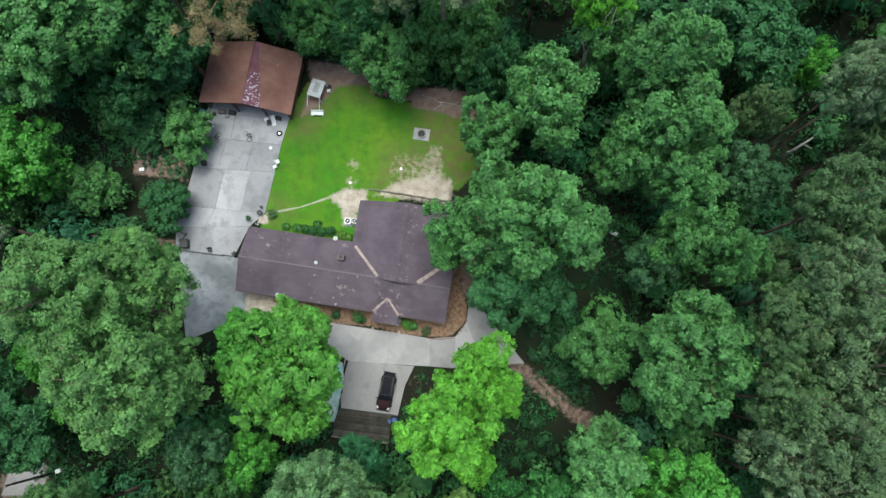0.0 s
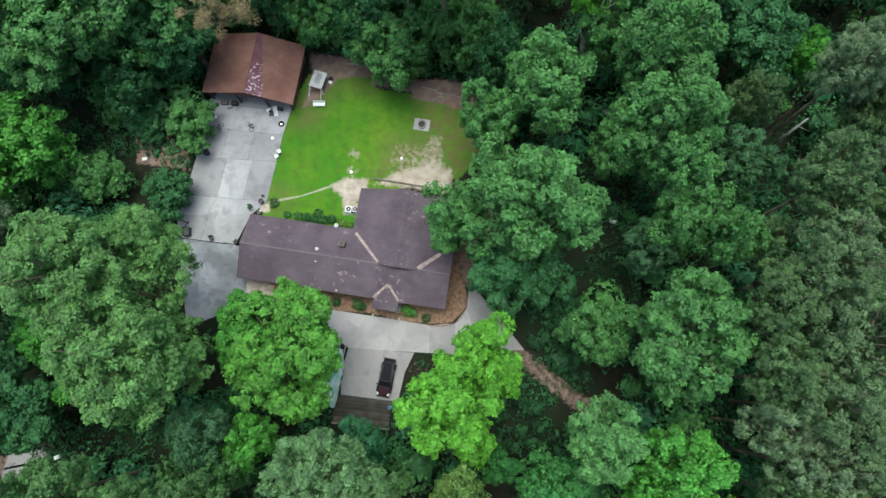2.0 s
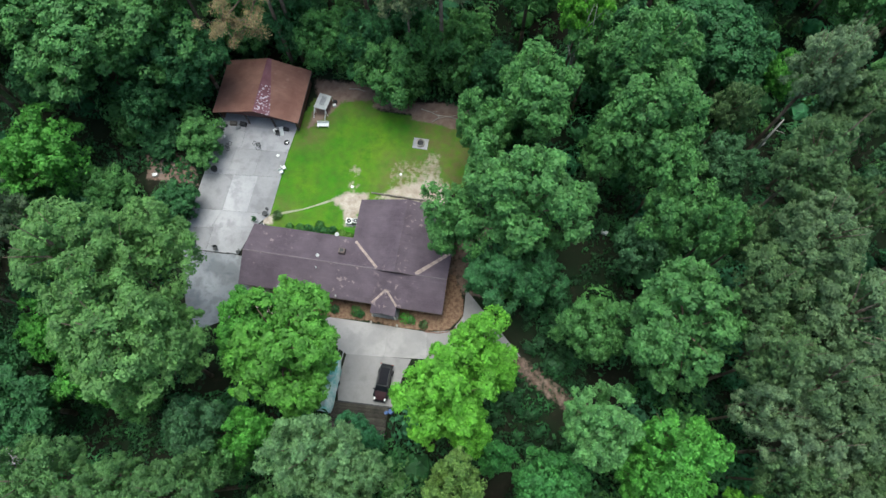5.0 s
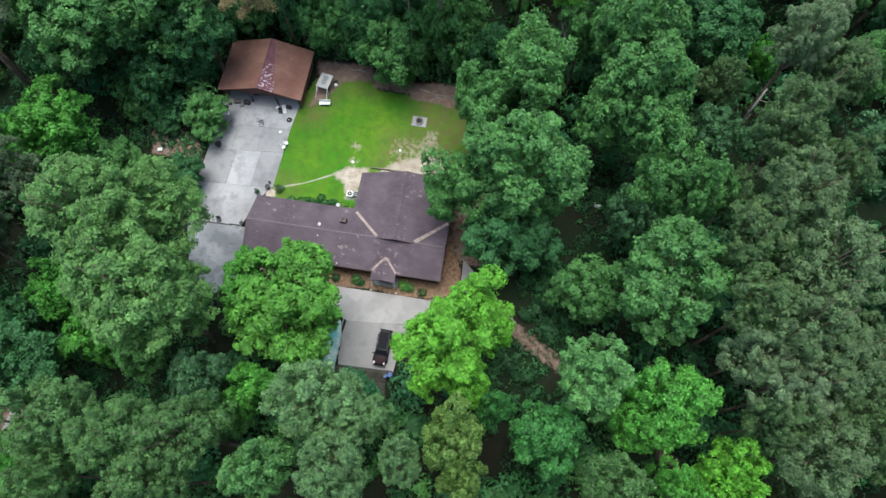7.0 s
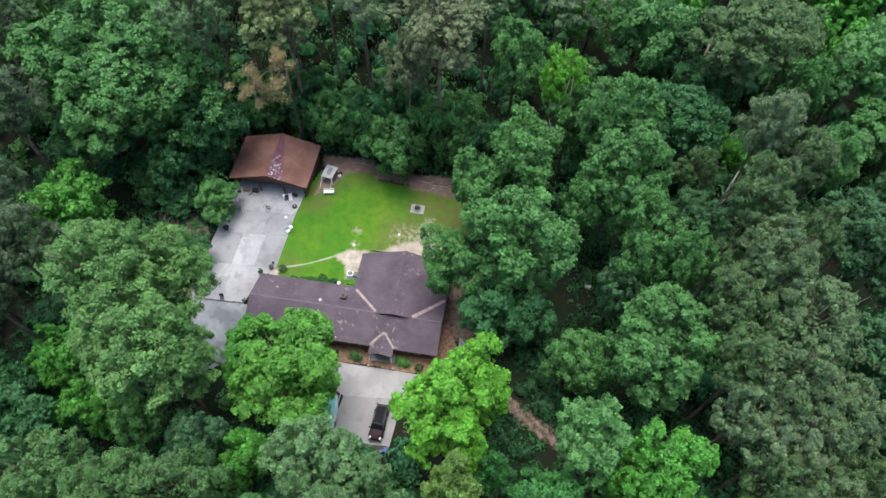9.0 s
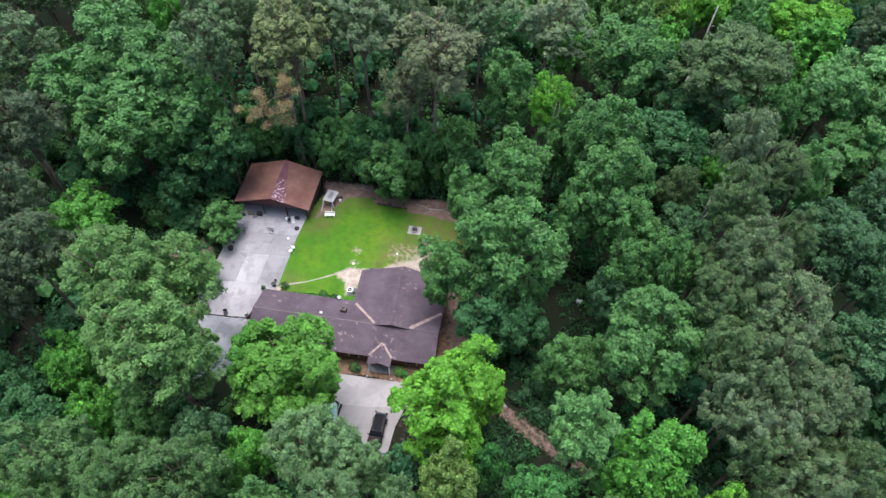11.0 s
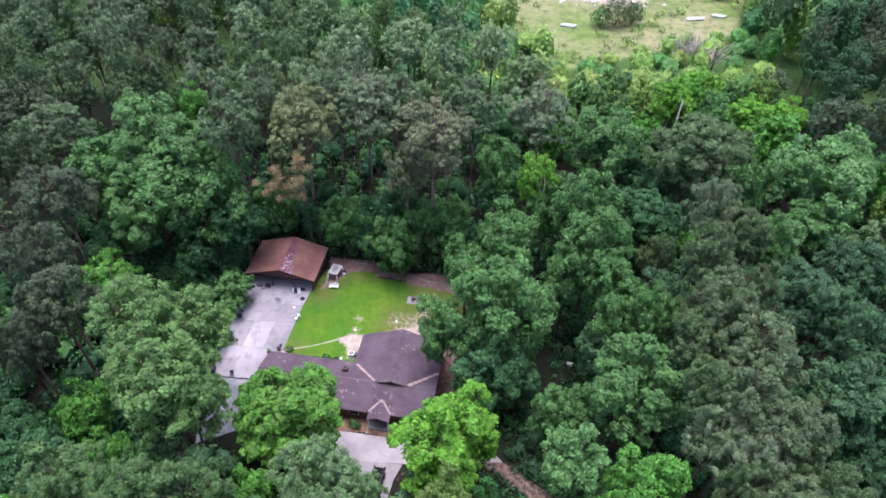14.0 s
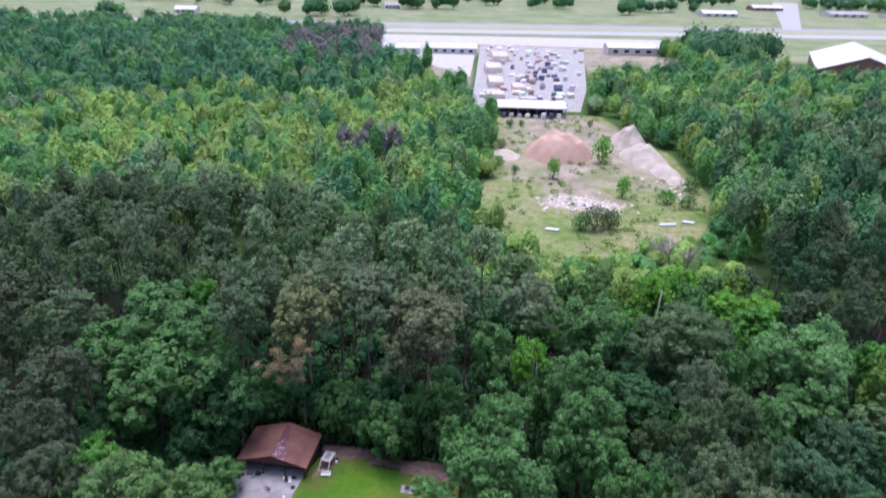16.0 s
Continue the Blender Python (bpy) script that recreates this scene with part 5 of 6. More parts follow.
def bush(x, y, H, R, hue, seed, label="rounded green bush standing in the clearing"):
    r = np.random.default_rng(seed)
    n = 700
    d = unit(r.normal(size=(n, 3)) + np.array([0, 0, 0.4]))
    lob = 0.8 + 0.3 * np.abs(np.sin(d[:, 0] * 4 + seed) * np.sin(d[:, 1] * 4)) + r.normal(size=n) * 0.08
    pos = np.array([0, 0, H * 0.5]) + d * np.array([R, R, H * 0.52]) * lob[:, None] * (r.random((n, 1)) ** 0.25)
    pos[:, 2] = np.maximum(pos[:, 2], 0.1)
    s = np.sqrt(R * H * 9.0 / n) * r.uniform(0.7, 1.4, n)
    ob = thing("bush", pose(x, y, 0), label, "bush", "bushes in the clearing")
    c = part("foliage", spray_mesh("foliage", sprays(r, pos, unit(d + 0.5 * r.normal(size=(n, 3))), s, s * 0.66), LEAF), None, ob)
    c.color = (*HUE[hue], 1)
    bm = bmesh.new()
    for k in range(5):
        rod(bm, (0, 0, -0.05), (R * 0.5 * math.cos(k * 1.26), R * 0.5 * math.sin(k * 1.26), H * 0.6), 0.09, 0.03, 5)
    part("stem", from_bm("stem", bm, BARK), None, ob)


for i, (x, y, H, R, hue) in enumerate([(58.5, 232, 13, 5.0, "lime"), (34.8, 208, 9, 3.4, "lime"), (59.4, 187, 9, 3.2, "lime"), (43.4, 153, 9, 5.6, "russet"), (38.6, 152, 6, 4.0, "mid"),
                                        (49, 155, 7, 4.4, "olive"), (75, 182, 6, 4, "bright"), (82, 178, 5, 3.4, "mid"), (14, 250, 5, 3, "olive"), (20, 292, 5, 2.6, "mid"), (26, 296, 4, 2.2, "bright"),
                                        (12, 222, 5, 3, "bright"), (19, 212, 4, 2, "mid"), (88, 196, 7, 4, "mid"), (64, 300, 4, 2, "olive")]):
    bush(x, y, H, R, hue, 300 + i)


def log_piece(x, y, turn, L, w, h, mat, label):
    bm = box(L, w, h, 0, 0, 0, 0.15)
    for v in bm.verts:
        v.co.x += 0.4 * math.sin(v.co.y * 3)
    solid("rubble_slab", bm, mat, pose(x, y, 0, 0, 0, turn), label, "rubble", "slabs lying in the clearing")


for x, y, t, L in ((29, 151, -12, 4.5), (70, 160, 10, 6), (78, 163, -20, 4)):
    log_piece(x, y, t, L, 1.6, 0.7, METAL_ROOF, "white concrete slab lying in the grass")


def dead_tree(x, y, H, R, seed, count=20):
    r = random.Random(seed)
    ob = thing("dead_tree", pose(x, y, 0), "leafless grey dead tree with bare spreading branches", "tree")
    bm = bmesh.new()
    rod(bm, (0, 0, -0.1), (0.3, 0.2, H * 0.5), 0.28, 0.18, 7)
    part("trunk", from_bm("trunk", bm, DEAD_BARK, True), None, ob)
    for i in range(count):
        bm = bmesh.new()
        a, k = r.uniform(0, 6.28), r.uniform(0.5, 1.0)
        tip = Vector((R * k * math.cos(a), R * k * math.sin(a), H * r.uniform(0.45, 1.0)))
        root = Vector((0.2, 0.1, H * r.uniform(0.15, 0.5)))
        mid = root.lerp(tip, 0.5) + Vector((r.uniform(-1, 1), r.uniform(-1, 1), 0.8))
        rod(bm, root, mid, 0.12, 0.08, 5)
        rod(bm, mid, tip, 0.08, 0.02, 5)
        rod(bm, mid, tip + Vector((r.uniform(-2, 2), r.uniform(-2, 2), r.uniform(-1, 1))), 0.05, 0.02, 4)
        part("branch", from_bm("branch", bm, DEAD_BARK, True), None, ob)


dead_tree(62, 128, 10, 6, 3)
dead_tree(67, 126, 9, 6, 4)
dead_tree(58, 130, 8, 5, 5)
dead_tree(12.8, 39.4, 27.5, 2.6, 6, 5)

def snag(x, y, H, tip):
    """A dead trunk, broken off at the top."""
    ob = thing("dead_tree", pose(x, y, 0), "bare grey dead trunk standing in a gap in the wood", "tree")
    bm = bmesh.new()
    rod(bm, (0, 0, -0.1), (0.1, 0.1, H * 0.55), 0.26, 0.19, 8)
    rod(bm, (0.1, 0.1, H * 0.55), (tip[0], tip[1], H), 0.19, 0.09, 8)
    part("trunk", from_bm("trunk", bm, DEAD_BARK, True), None, ob)
    for k, (z, a, L) in enumerate(((0.62, 40, 1.2), (0.74, 200, 0.9), (0.86, 310, 1.0))):
        bm = bmesh.new()
        c, d = math.cos(math.radians(a)), math.sin(math.radians(a))
        rod(bm, (0.1, 0.1, H * z), (0.1 + L * c, 0.1 + L * d, H * z + 0.7), 0.06, 0.02, 5)
        part("branch", from_bm("branch", bm, DEAD_BARK, True), None, ob)


snag(35.0, 27.2, 20.6, (-0.4, -0.3))
snag(38.6, 60.5, 26, (0.5, 0.4))

# yard behind the open shed
slab = prism([(-2, 338), (64, 338), (78, 410), (108, 640), (2, 640)], 0.0, 0.05)
solid("yard_pavement", slab, PALE, pose(0, 0, 0), "pale concrete storage yard", "pavement", kind="structure")


def gable_building(name, x, y, w, d, h, rise, turn, wall, roof, label, windows=0, door=True):
    ob = thing(name, pose(x, y, 0, 0, 0, turn), label, "building")
    part("wall", prism([(-w / 2, -d / 2), (w / 2, -d / 2), (w / 2, d / 2), (-w / 2, d / 2)], 0, h), wall, ob)
    e = 0.6
    for s in (-1, 1):
        part("roof", plate(bmesh.new(), [(-w / 2 - e, s * (d / 2 + e), h), (w / 2 + e, s * (d / 2 + e), h), (w / 2 + e, 0, h + rise), (-w / 2 - e, 0, h + rise)], 0.25), roof, ob)
        bm = bmesh.new()
        f = [bm.verts.new(c) for c in ((s * w / 2, -d / 2, h - 0.1), (s * w / 2, d / 2, h - 0.1), (s * w / 2, 0, h + rise - 0.15))]
        g = [bm.verts.new(v.co - Vector((s * 0.3, 0, 0))) for v in f]
        bm.faces.new(f)
        bm.faces.new(g[::-1])
        for i in range(3):
            bm.faces.new((f[i], g[i], g[(i + 1) % 3], f[(i + 1) % 3]))
        part("gable", bm, wall, ob)
    for i in range(windows):
        u = -w / 2 + w * (i + 0.7) / (windows + 0.4)
        part("window", box(w / windows * 0.4, 0.12, h * 0.42, u, -d / 2 - 0.03, h * 0.3, 0), GLASS, ob)
    return ob


# long open shed with a white roof
shed = thing("open_shed", pose(33.5, 326, 0, 0, 0, 1.5), "long open shed with a white metal roof over stored goods", "shed")
part("roof", plate(bmesh.new(), [(-20, -7, 5.6), (20, -7, 5.6), (20, 8, 7.0), (-20, 8, 7.0)], 0.3), METAL_ROOF, shed, "white metal roof")
part("back_wall", box(39, 0.3, 6.6, 0, 7.4, 0, 0), TRIM, shed)
for u in np.linspace(-19, 19, 8):
    part("post", box(0.35, 0.35, 5.5, float(u), -6.4, 0, 0), STEEL, shed)
part("front_beam", box(40, 0.3, 0.6, 0, -6.6, 5.0, 0), METAL_ROOF, shed)

rng = random.Random(11)
TONES = [(0.6, 0.6, 0.58), (0.55, 0.55, 0.56), (0.10, 0.11, 0.15), (0.16, 0.17, 0.22), (0.42, 0.33, 0.26), (0.28, 0.29, 0.33), (0.62, 0.55, 0.48), (0.7, 0.7, 0.7)]


bales = [from_bm("bale", box(2.6, 2.4, 1.0, 0, 0, 0, 0.1, 0, None, 0.94), GOODS), from_bm("bale", box(2.2, 2.8, 0.9, 0, 0, 0, 0.06), GOODS), from_bm("bale", box(3.0, 2.2, 1.2, 0, 0, 0, 0.12, 0, None, 0.9), GOODS)]
HIGH = (1.0, 0.9, 1.2)


def put_stack(x, y, sx=1.0, tone=None, label="stack of pallets and wrapped goods in the yard"):
    ob = thing("goods_stack", pose(x, y, 0.05, 0, 0, rng.uniform(-6, 6)) @ Matrix.Diagonal((sx, sx * 1.2, rng.uniform(0.7, 1.2), 1)), label, "goods", "stacks in the yard")
    z, tone = 0.0, tone or rng.choice(TONES)
    for k in range(rng.choice((2, 3))):
        i = rng.randrange(3)
        b = part("bale", bales[i], None, ob)
        b.matrix_basis = pose(rng.uniform(-0.25, 0.25), rng.uniform(-0.25, 0.25), z, 0, 0, rng.uniform(-8, 8))
        b.color = (*[v * rng.uniform(0.8, 1.2) for v in tone], 1)
        z += HIGH[i]


for i in range(8):
    put_stack(17 + i * 4.6, 318 + rng.uniform(-3, 2), 0.9, rng.choice(TONES[:2] + TONES[-1:] + TONES[2:3]), "white wrapped goods standing at the shed")
for row in range(16):
    y = 350 + row * 18 + rng.uniform(-3, 3)
    lo, hi = 4 + 0.02 * (y - 340), 62 + 0.15 * (y - 340)
    for k in range(10):
        if rng.random() < (0.25 if 4 <= k <= 8 and row < 11 else 0.55):
            continue
        x = lo + (hi - lo) * (k + 0.5 + rng.uniform(-0.45, 0.45)) / 10
        dark = 0.45 < (k + 0.5) / 10 < 0.85 and row < 12
        put_stack(x, y + rng.uniform(-6, 6), rng.uniform(0.9, 2.3), rng.choice(TONES[2:6]) if dark and rng.random() < 0.75 else rng.choice(TONES[:2] + TONES[4:5] + TONES[6:]))

# highway: two carriageways and their verges
road = [(-2600, 835 - 0.145 * 2600), (2600, 835 + 0.145 * 2600)]
for name, off, w, mat, lab, z in (("road_near", -58, 44, TARMAC, "near carriageway of a pale grey highway", 0.06), ("road_far", 22, 46, TARMAC, "far carriageway of a pale grey highway", 0.06), ("verge", -16, 34, VERGE, "grass strip between the carriageways", 0.09)):
    solid(name, prism([(-2600, road[0][1] + off - w / 2), (2600, road[1][1] + off - w / 2), (2600, road[1][1] + off + w / 2), (-2600, road[0][1] + off + w / 2)], -0.1, z), mat, pose(0, 0, 0), lab, "road", kind="structure")
solid("side_road", prism([(430, 930), (456, 930), (760, 1640), (700, 1640)], -0.1, 0.07), TARMAC, pose(0, 0, 0), "pale side road joining the highway", "road", kind="structure")
solid("frontage_pavement", prism([(-120, 620), (-55, 530), (-5, 450), (-1.2, 648), (240, 655), (240, 745), (-120, 715)], -0.1, 0.045), PALE, pose(0, 0, 0), "pale paved lot beside the highway", "pavement", kind="structure")

gable_building("roadside_building", -72, 572, 34, 20, 5.5, 2.5, 4, SIDING, METAL_ROOF, "low white-roofed building beside the highway", 4)
gable_building("roadside_building", -24, 582, 44, 22, 5.5, 2.5, 4, SIDING, METAL_ROOF, "long white-roofed building beside the highway", 5)
gable_building("roadside_building", 154, 612, 58, 20, 7, 3, 4, SIDING, METAL_ROOF, "white metal-roofed store with a dark front", 5)
gable_building("meeting_hall", 322, 528, 120, 66, 9, 12, 68, RED_BRICK, METAL_ROOF, "large hall with red brick gable and white metal roof", 0)
for x, y, w, d, roof, wall in ((404, 1135, 60, 30, METAL_ROOF, SIDING), (655, 1215, 70, 36, GREY_ROOF, SIDING), (745, 1180, 40, 90, METAL_ROOF, SIDING), (-150, 1100, 26, 20, GREY_ROOF, SIDING), (560, 1330, 60, 30, METAL_ROOF, RED_BRICK), (300, 1290, 50, 24, GREY_ROOF, SIDING), (-420, 900, 30, 18, METAL_ROOF, SIDING)):
    gable_building("far_house", x, y, w, d, 6, 4, 6, wall, roof, "distant low building beyond the highway", 4)
solid("hall_pavement", prism([(255, 560), (285, 540), (300, 720), (260, 720)], -0.1, 0.045), PALE, pose(0, 0, 0), "pale lot beside the large hall", "pavement", kind="structure")

places = []
for x, y, n, sp in ((-90, 1110, 14, 45), (20, 1235, 4, 12), (95, 1180, 3, 10), (150, 1205, 5, 12), (316, 1205, 16, 60), (236, 1110, 6, 20), (-560, 720, 16, 34), (-500, 835, 5, 20), (-238, 935, 12, 50), (-207, 1130, 9, 30),
                    (800, 1420, 50, 120), (480, 1420, 14, 60), (0, 1420, 40, 300), (-500, 1150, 30, 160), (238, 560, 22, 22), (205, 520, 18, 20), (222, 600, 14, 20), (-300, 700, 30, 60), (-420, 690, 26, 60), (600, 700, 30, 60)):
    for k in range(n):
        big = rng.uniform(26, 34) if 190 < x < 250 and y < 620 else rng.uniform(13, 22) if y < 900 else rng.uniform(20, 32)
        places.append((x + rng.uniform(-1, 1) * sp, y + rng.uniform(-0.6, 0.6) * sp, big, big * 0.5, HUE[rng.choice(["deep", "deep", "mid", "teal"])], 80))
grove("roadside_trees", nrng, places, "dark green trees scattered along the highway", cap=3.0, core=1.0)

# weeds and broken stone in the clearing
weeds = []
X, Y = np.random.default_rng(31).uniform((-4, 124), (96, 322), (700, 2)).T
good = (inside(CLEARING, X, Y, 2.0) > 0.6) & (np.hypot(X - 41, Y - 246) > 17) & (np.hypot(X - 80, (Y - 245) * 0.4) > 12)
good &= np.sin(X * 0.13 + 1) * np.sin(Y * 0.09) + 0.4 * np.sin(X * 0.4) * np.sin(Y * 0.31) > -0.15
for x, y in zip(X[good].tolist(), Y[good].tolist()):
    h = rng.uniform(0.5, 2.0)
    weeds.append((x, y, h, h * rng.uniform(0.7, 1.5), HUE[rng.choice(["spring", "yellow", "straw", "yellow", "spring"])], 46))
grove("weeds", nrng, weeds, "tufts of grass, weeds and low scrub in the clearing")


def broken_stone():
    verts, faces = [], []
    r = random.Random(41)
    for k in range(190):
        a, b = r.gauss(0, 1), r.gauss(0, 1)
        x, y = (43 + 7.5 * a, 178 + 4.5 * b - 0.2 * a) if k < 150 else (84 + 4 * a, 205 + 9 * b)
        s = r.uniform(0.2, 0.8)
        i = len(verts)
        for dx, dy, dz in ((-1, -1, -0.2), (1, -1, -0.2), (1, 1, -0.2), (-1, 1, -0.2), (-0.7, -0.6, 0.6), (0.6, -0.7, 0.5), (0.7, 0.6, 0.7), (-0.6, 0.7, 0.5)):
            verts.append((x + s * (dx + r.uniform(-0.3, 0.3)), y + s * (dy + r.uniform(-0.3, 0.3)), s * (dz + r.uniform(-0.1, 0.1))))
        faces += [(i + 4, i + 5, i + 6, i + 7)] + [(i + j, i + (j + 1) % 4, i + 4 + (j + 1) % 4, i + 4 + j) for j in range(4)]
    tagged(new("broken_stone", mesh_of("broken_stone", verts, faces, STONE)), "white broken stone and concrete strewn on bare soil", "rubble", kind="stuff")


STONE = surface("broken_stone", (0.66, 0.63, 0.59), (0.50, 0.47, 0.43), 0.5, 3.0, 0.9)
broken_stone()

# canvas-covered loads at the west side of the yard
for x, y, w, d, h in ((13, 372, 13, 16, 4.0), (14, 420, 12, 26, 4.5), (30, 402, 10, 18, 3.6), (13, 480, 14, 30, 5.0), (34, 362, 12, 8, 3.2), (20, 545, 16, 30, 5.0)):
    bm = box(w, d, h, 0, 0, 0, 0.5, 0, None, 0.88)
    for v in bm.verts:
        v.co.z *= 1 + 0.12 * noise.noise(v.co * 0.4)
    solid("covered_load", bm, surface("canvas_%d" % x, (0.56, 0.50, 0.43), (0.44, 0.40, 0.35), 0.2, 2.0, 0.8), pose(x, y, 0.05, 0, 0, 3), "large load under pale tan canvas in the yard", "covered load", "canvas-covered loads in the yard")

# ---- things about the yard ----
BLUE = surface("blue_plastic", (0.03, 0.09, 0.26), (0.02, 0.06, 0.20), 2.0, 9.0, 0.45)
TURQ = surface("turquoise_tarp", (0.10, 0.45, 0.44), (0.42, 0.62, 0.60), 0.8, 6.0, 0.6)
TARP = surface("white_tarp", (0.66, 0.71, 0.69), (0.20, 0.46, 0.43), 1.3, 5.0, 0.6)
CAR_PAINT = surface("black_car_paint", (0.006, 0.006, 0.010), (0.008, 0.008, 0.012), 0.5, 2.0, 0.5, 0.06, bump=0.0)
# maroon reflection on the black bonnet, painted as its base colour
HOOD_SHEEN = surface("maroon_sheen", (0.030, 0.009, 0.013), (0.024, 0.008, 0.011), 0.5, 2.0, 0.45, 0.1, bump=0.0)
TINT = surface("tinted_glass", (0.010, 0.012, 0.016), (0.012, 0.014, 0.018), 0.5, 2.0, 0.3, 0.15, bump=0.0)
RUBBER = surface("tyre_rubber", (0.02, 0.02, 0.02), (0.03, 0.03, 0.03), 4.0, 20.0, 0.9)
CHROME = surface("bright_metal", (0.7, 0.7, 0.72), (0.6, 0.6, 0.62), 2.0, 9.0, 0.25, 0.5, 0.9)
LENS = surface("headlight_lens", (0.75, 0.76, 0.78), (0.7, 0.7, 0.72), 2.0, 9.0, 0.15, 0.6)
RED_LENS = surface("red_lens", (0.35, 0.02, 0.02), (0.3, 0.02, 0.02), 2.0, 9.0, 0.2, 0.6)
STONE = surface("rough_stone", (0.36, 0.33, 0.30), (0.24, 0.22, 0.20), 1.5, 8.0, 0.9, 0.2, bump=0.03)
RUST = surface("rusty_steel", (0.20, 0.09, 0.05), (0.12, 0.06, 0.04), 2.0, 10.0, 0.85)
TERRA = surface("terracotta", (0.34, 0.16, 0.10), (0.26, 0.12, 0.08), 2.0, 10.0, 0.85)


def profile_solid(profile, half, inset=0.0):
    """A side outline (x along, z up) given width; the upper edge drawn in by inset."""
    bm = bmesh.new()
    zs = [z for _, z in profile]
    lo, hi = min(zs), max(zs)
    rows = []
    for s in (-1, 1):
        rows.append([bm.verts.new((x, s * (half - inset * (z - lo) / (hi - lo)), z)) for x, z in profile])
    n = len(profile)
    bm.faces.new(rows[0])
    bm.faces.new(rows[1][::-1])
    for i in range(n):
        bm.faces.new((rows[0][i], rows[1][i], rows[1][(i + 1) % n], rows[0][(i + 1) % n]))
    bmesh.ops.recalc_face_normals(bm, faces=bm.faces)
    bmesh.ops.bevel(bm, geom=list(bm.edges), offset=0.06, segments=2, affect="EDGES")
    return bm


def rounded_ends(bm):
    """Draws the nose and tail in, as seen from above."""
    for v in bm.verts:
        k = max(0.0, abs(v.co.x + 0.05) - 1.3)
        v.co.y *= 1 - 0.25 * k ** 1.5
    return bm


def suv():
    """Length along x, front at +x."""
    c = thing("car", pose(-8.85, -2.85, 0.06, 0, 0, -96.5), "black sport utility car with a maroon reflection coloured onto its bonnet", "car")
    part("body", rounded_ends(profile_solid([(-2.35, 0.35), (0, 0.33), (1.5, 0.35), (2.3, 0.38), (2.4, 0.62), (2.25, 0.86), (1.75, 0.98), (1.15, 1.06), (-0.5, 1.1), (-1.7, 1.1), (-2.3, 1.05), (-2.42, 0.7)], 0.93, 0.05)), CAR_PAINT, c)
    part("bonnet", rounded_ends(profile_solid([(1.12, 1.03), (1.7, 0.95), (2.16, 0.85), (2.2, 0.9), (1.72, 1.01), (1.12, 1.09)], 0.76, 0.03)), HOOD_SHEEN, c, "black bonnet with a maroon reflection put into its colour")
    part("cabin", rounded_ends(profile_solid([(-2.28, 1.06), (-0.6, 1.06), (1.1, 1.04), (0.42, 1.6), (-0.6, 1.66), (-1.9, 1.62)], 0.86, 0.16)), TINT, c, "dark tinted windows")
    part("roof", rounded_ends(profile_solid([(-1.9, 1.58), (-0.7, 1.62), (0.36, 1.57), (0.3, 1.64), (-0.7, 1.7), (-1.86, 1.65)], 0.66, 0.06)), CAR_PAINT, c)
    for s in (-0.6, 0.6):
        part("roof_rail", box(1.7, 0.05, 0.06, -0.75, s, 1.67, 0.01), DARK, c)
    part("windscreen", plate(bmesh.new(), [(1.06, -0.74, 1.09), (1.06, 0.74, 1.09), (0.46, 0.66, 1.60), (0.46, -0.66, 1.60)], 0.02), TINT, c)
    for s in (-1, 1):
        part("headlight", box(0.42, 0.20, 0.16, 2.0, s * 0.64, 0.79, 0.04), LENS, c, "pale headlight")
        part("tail_light", box(0.1, 0.2, 0.3, -2.36, s * 0.76, 0.85, 0.02), RED_LENS, c)
        part("mirror", box(0.14, 0.24, 0.15, 0.92, s * 1.0, 1.05, 0.03), CAR_PAINT, c)
        for x in (-1.45, 1.48):
            bm = tube(0.36, 0.36, 0.24, 0, 0, -0.12, 20)
            bmesh.ops.transform(bm, matrix=pose(x, s * 0.86, 0.36, 90), verts=bm.verts)
            w = part("wheel", bm, RUBBER, c)
            bm = tube(0.22, 0.22, 0.26, 0, 0, -0.13, 14)
            bmesh.ops.transform(bm, matrix=pose(x, s * 0.865, 0.36, 90), verts=bm.verts)
            part("rim", bm, CHROME, w, "bright metal rim")
    part("bumper", box(0.16, 1.7, 0.22, 2.38, 0, 0.42, 0.04), DARK, c)
    part("bumper", box(0.16, 1.7, 0.22, -2.4, 0, 0.42, 0.04), DARK, c)


suv()


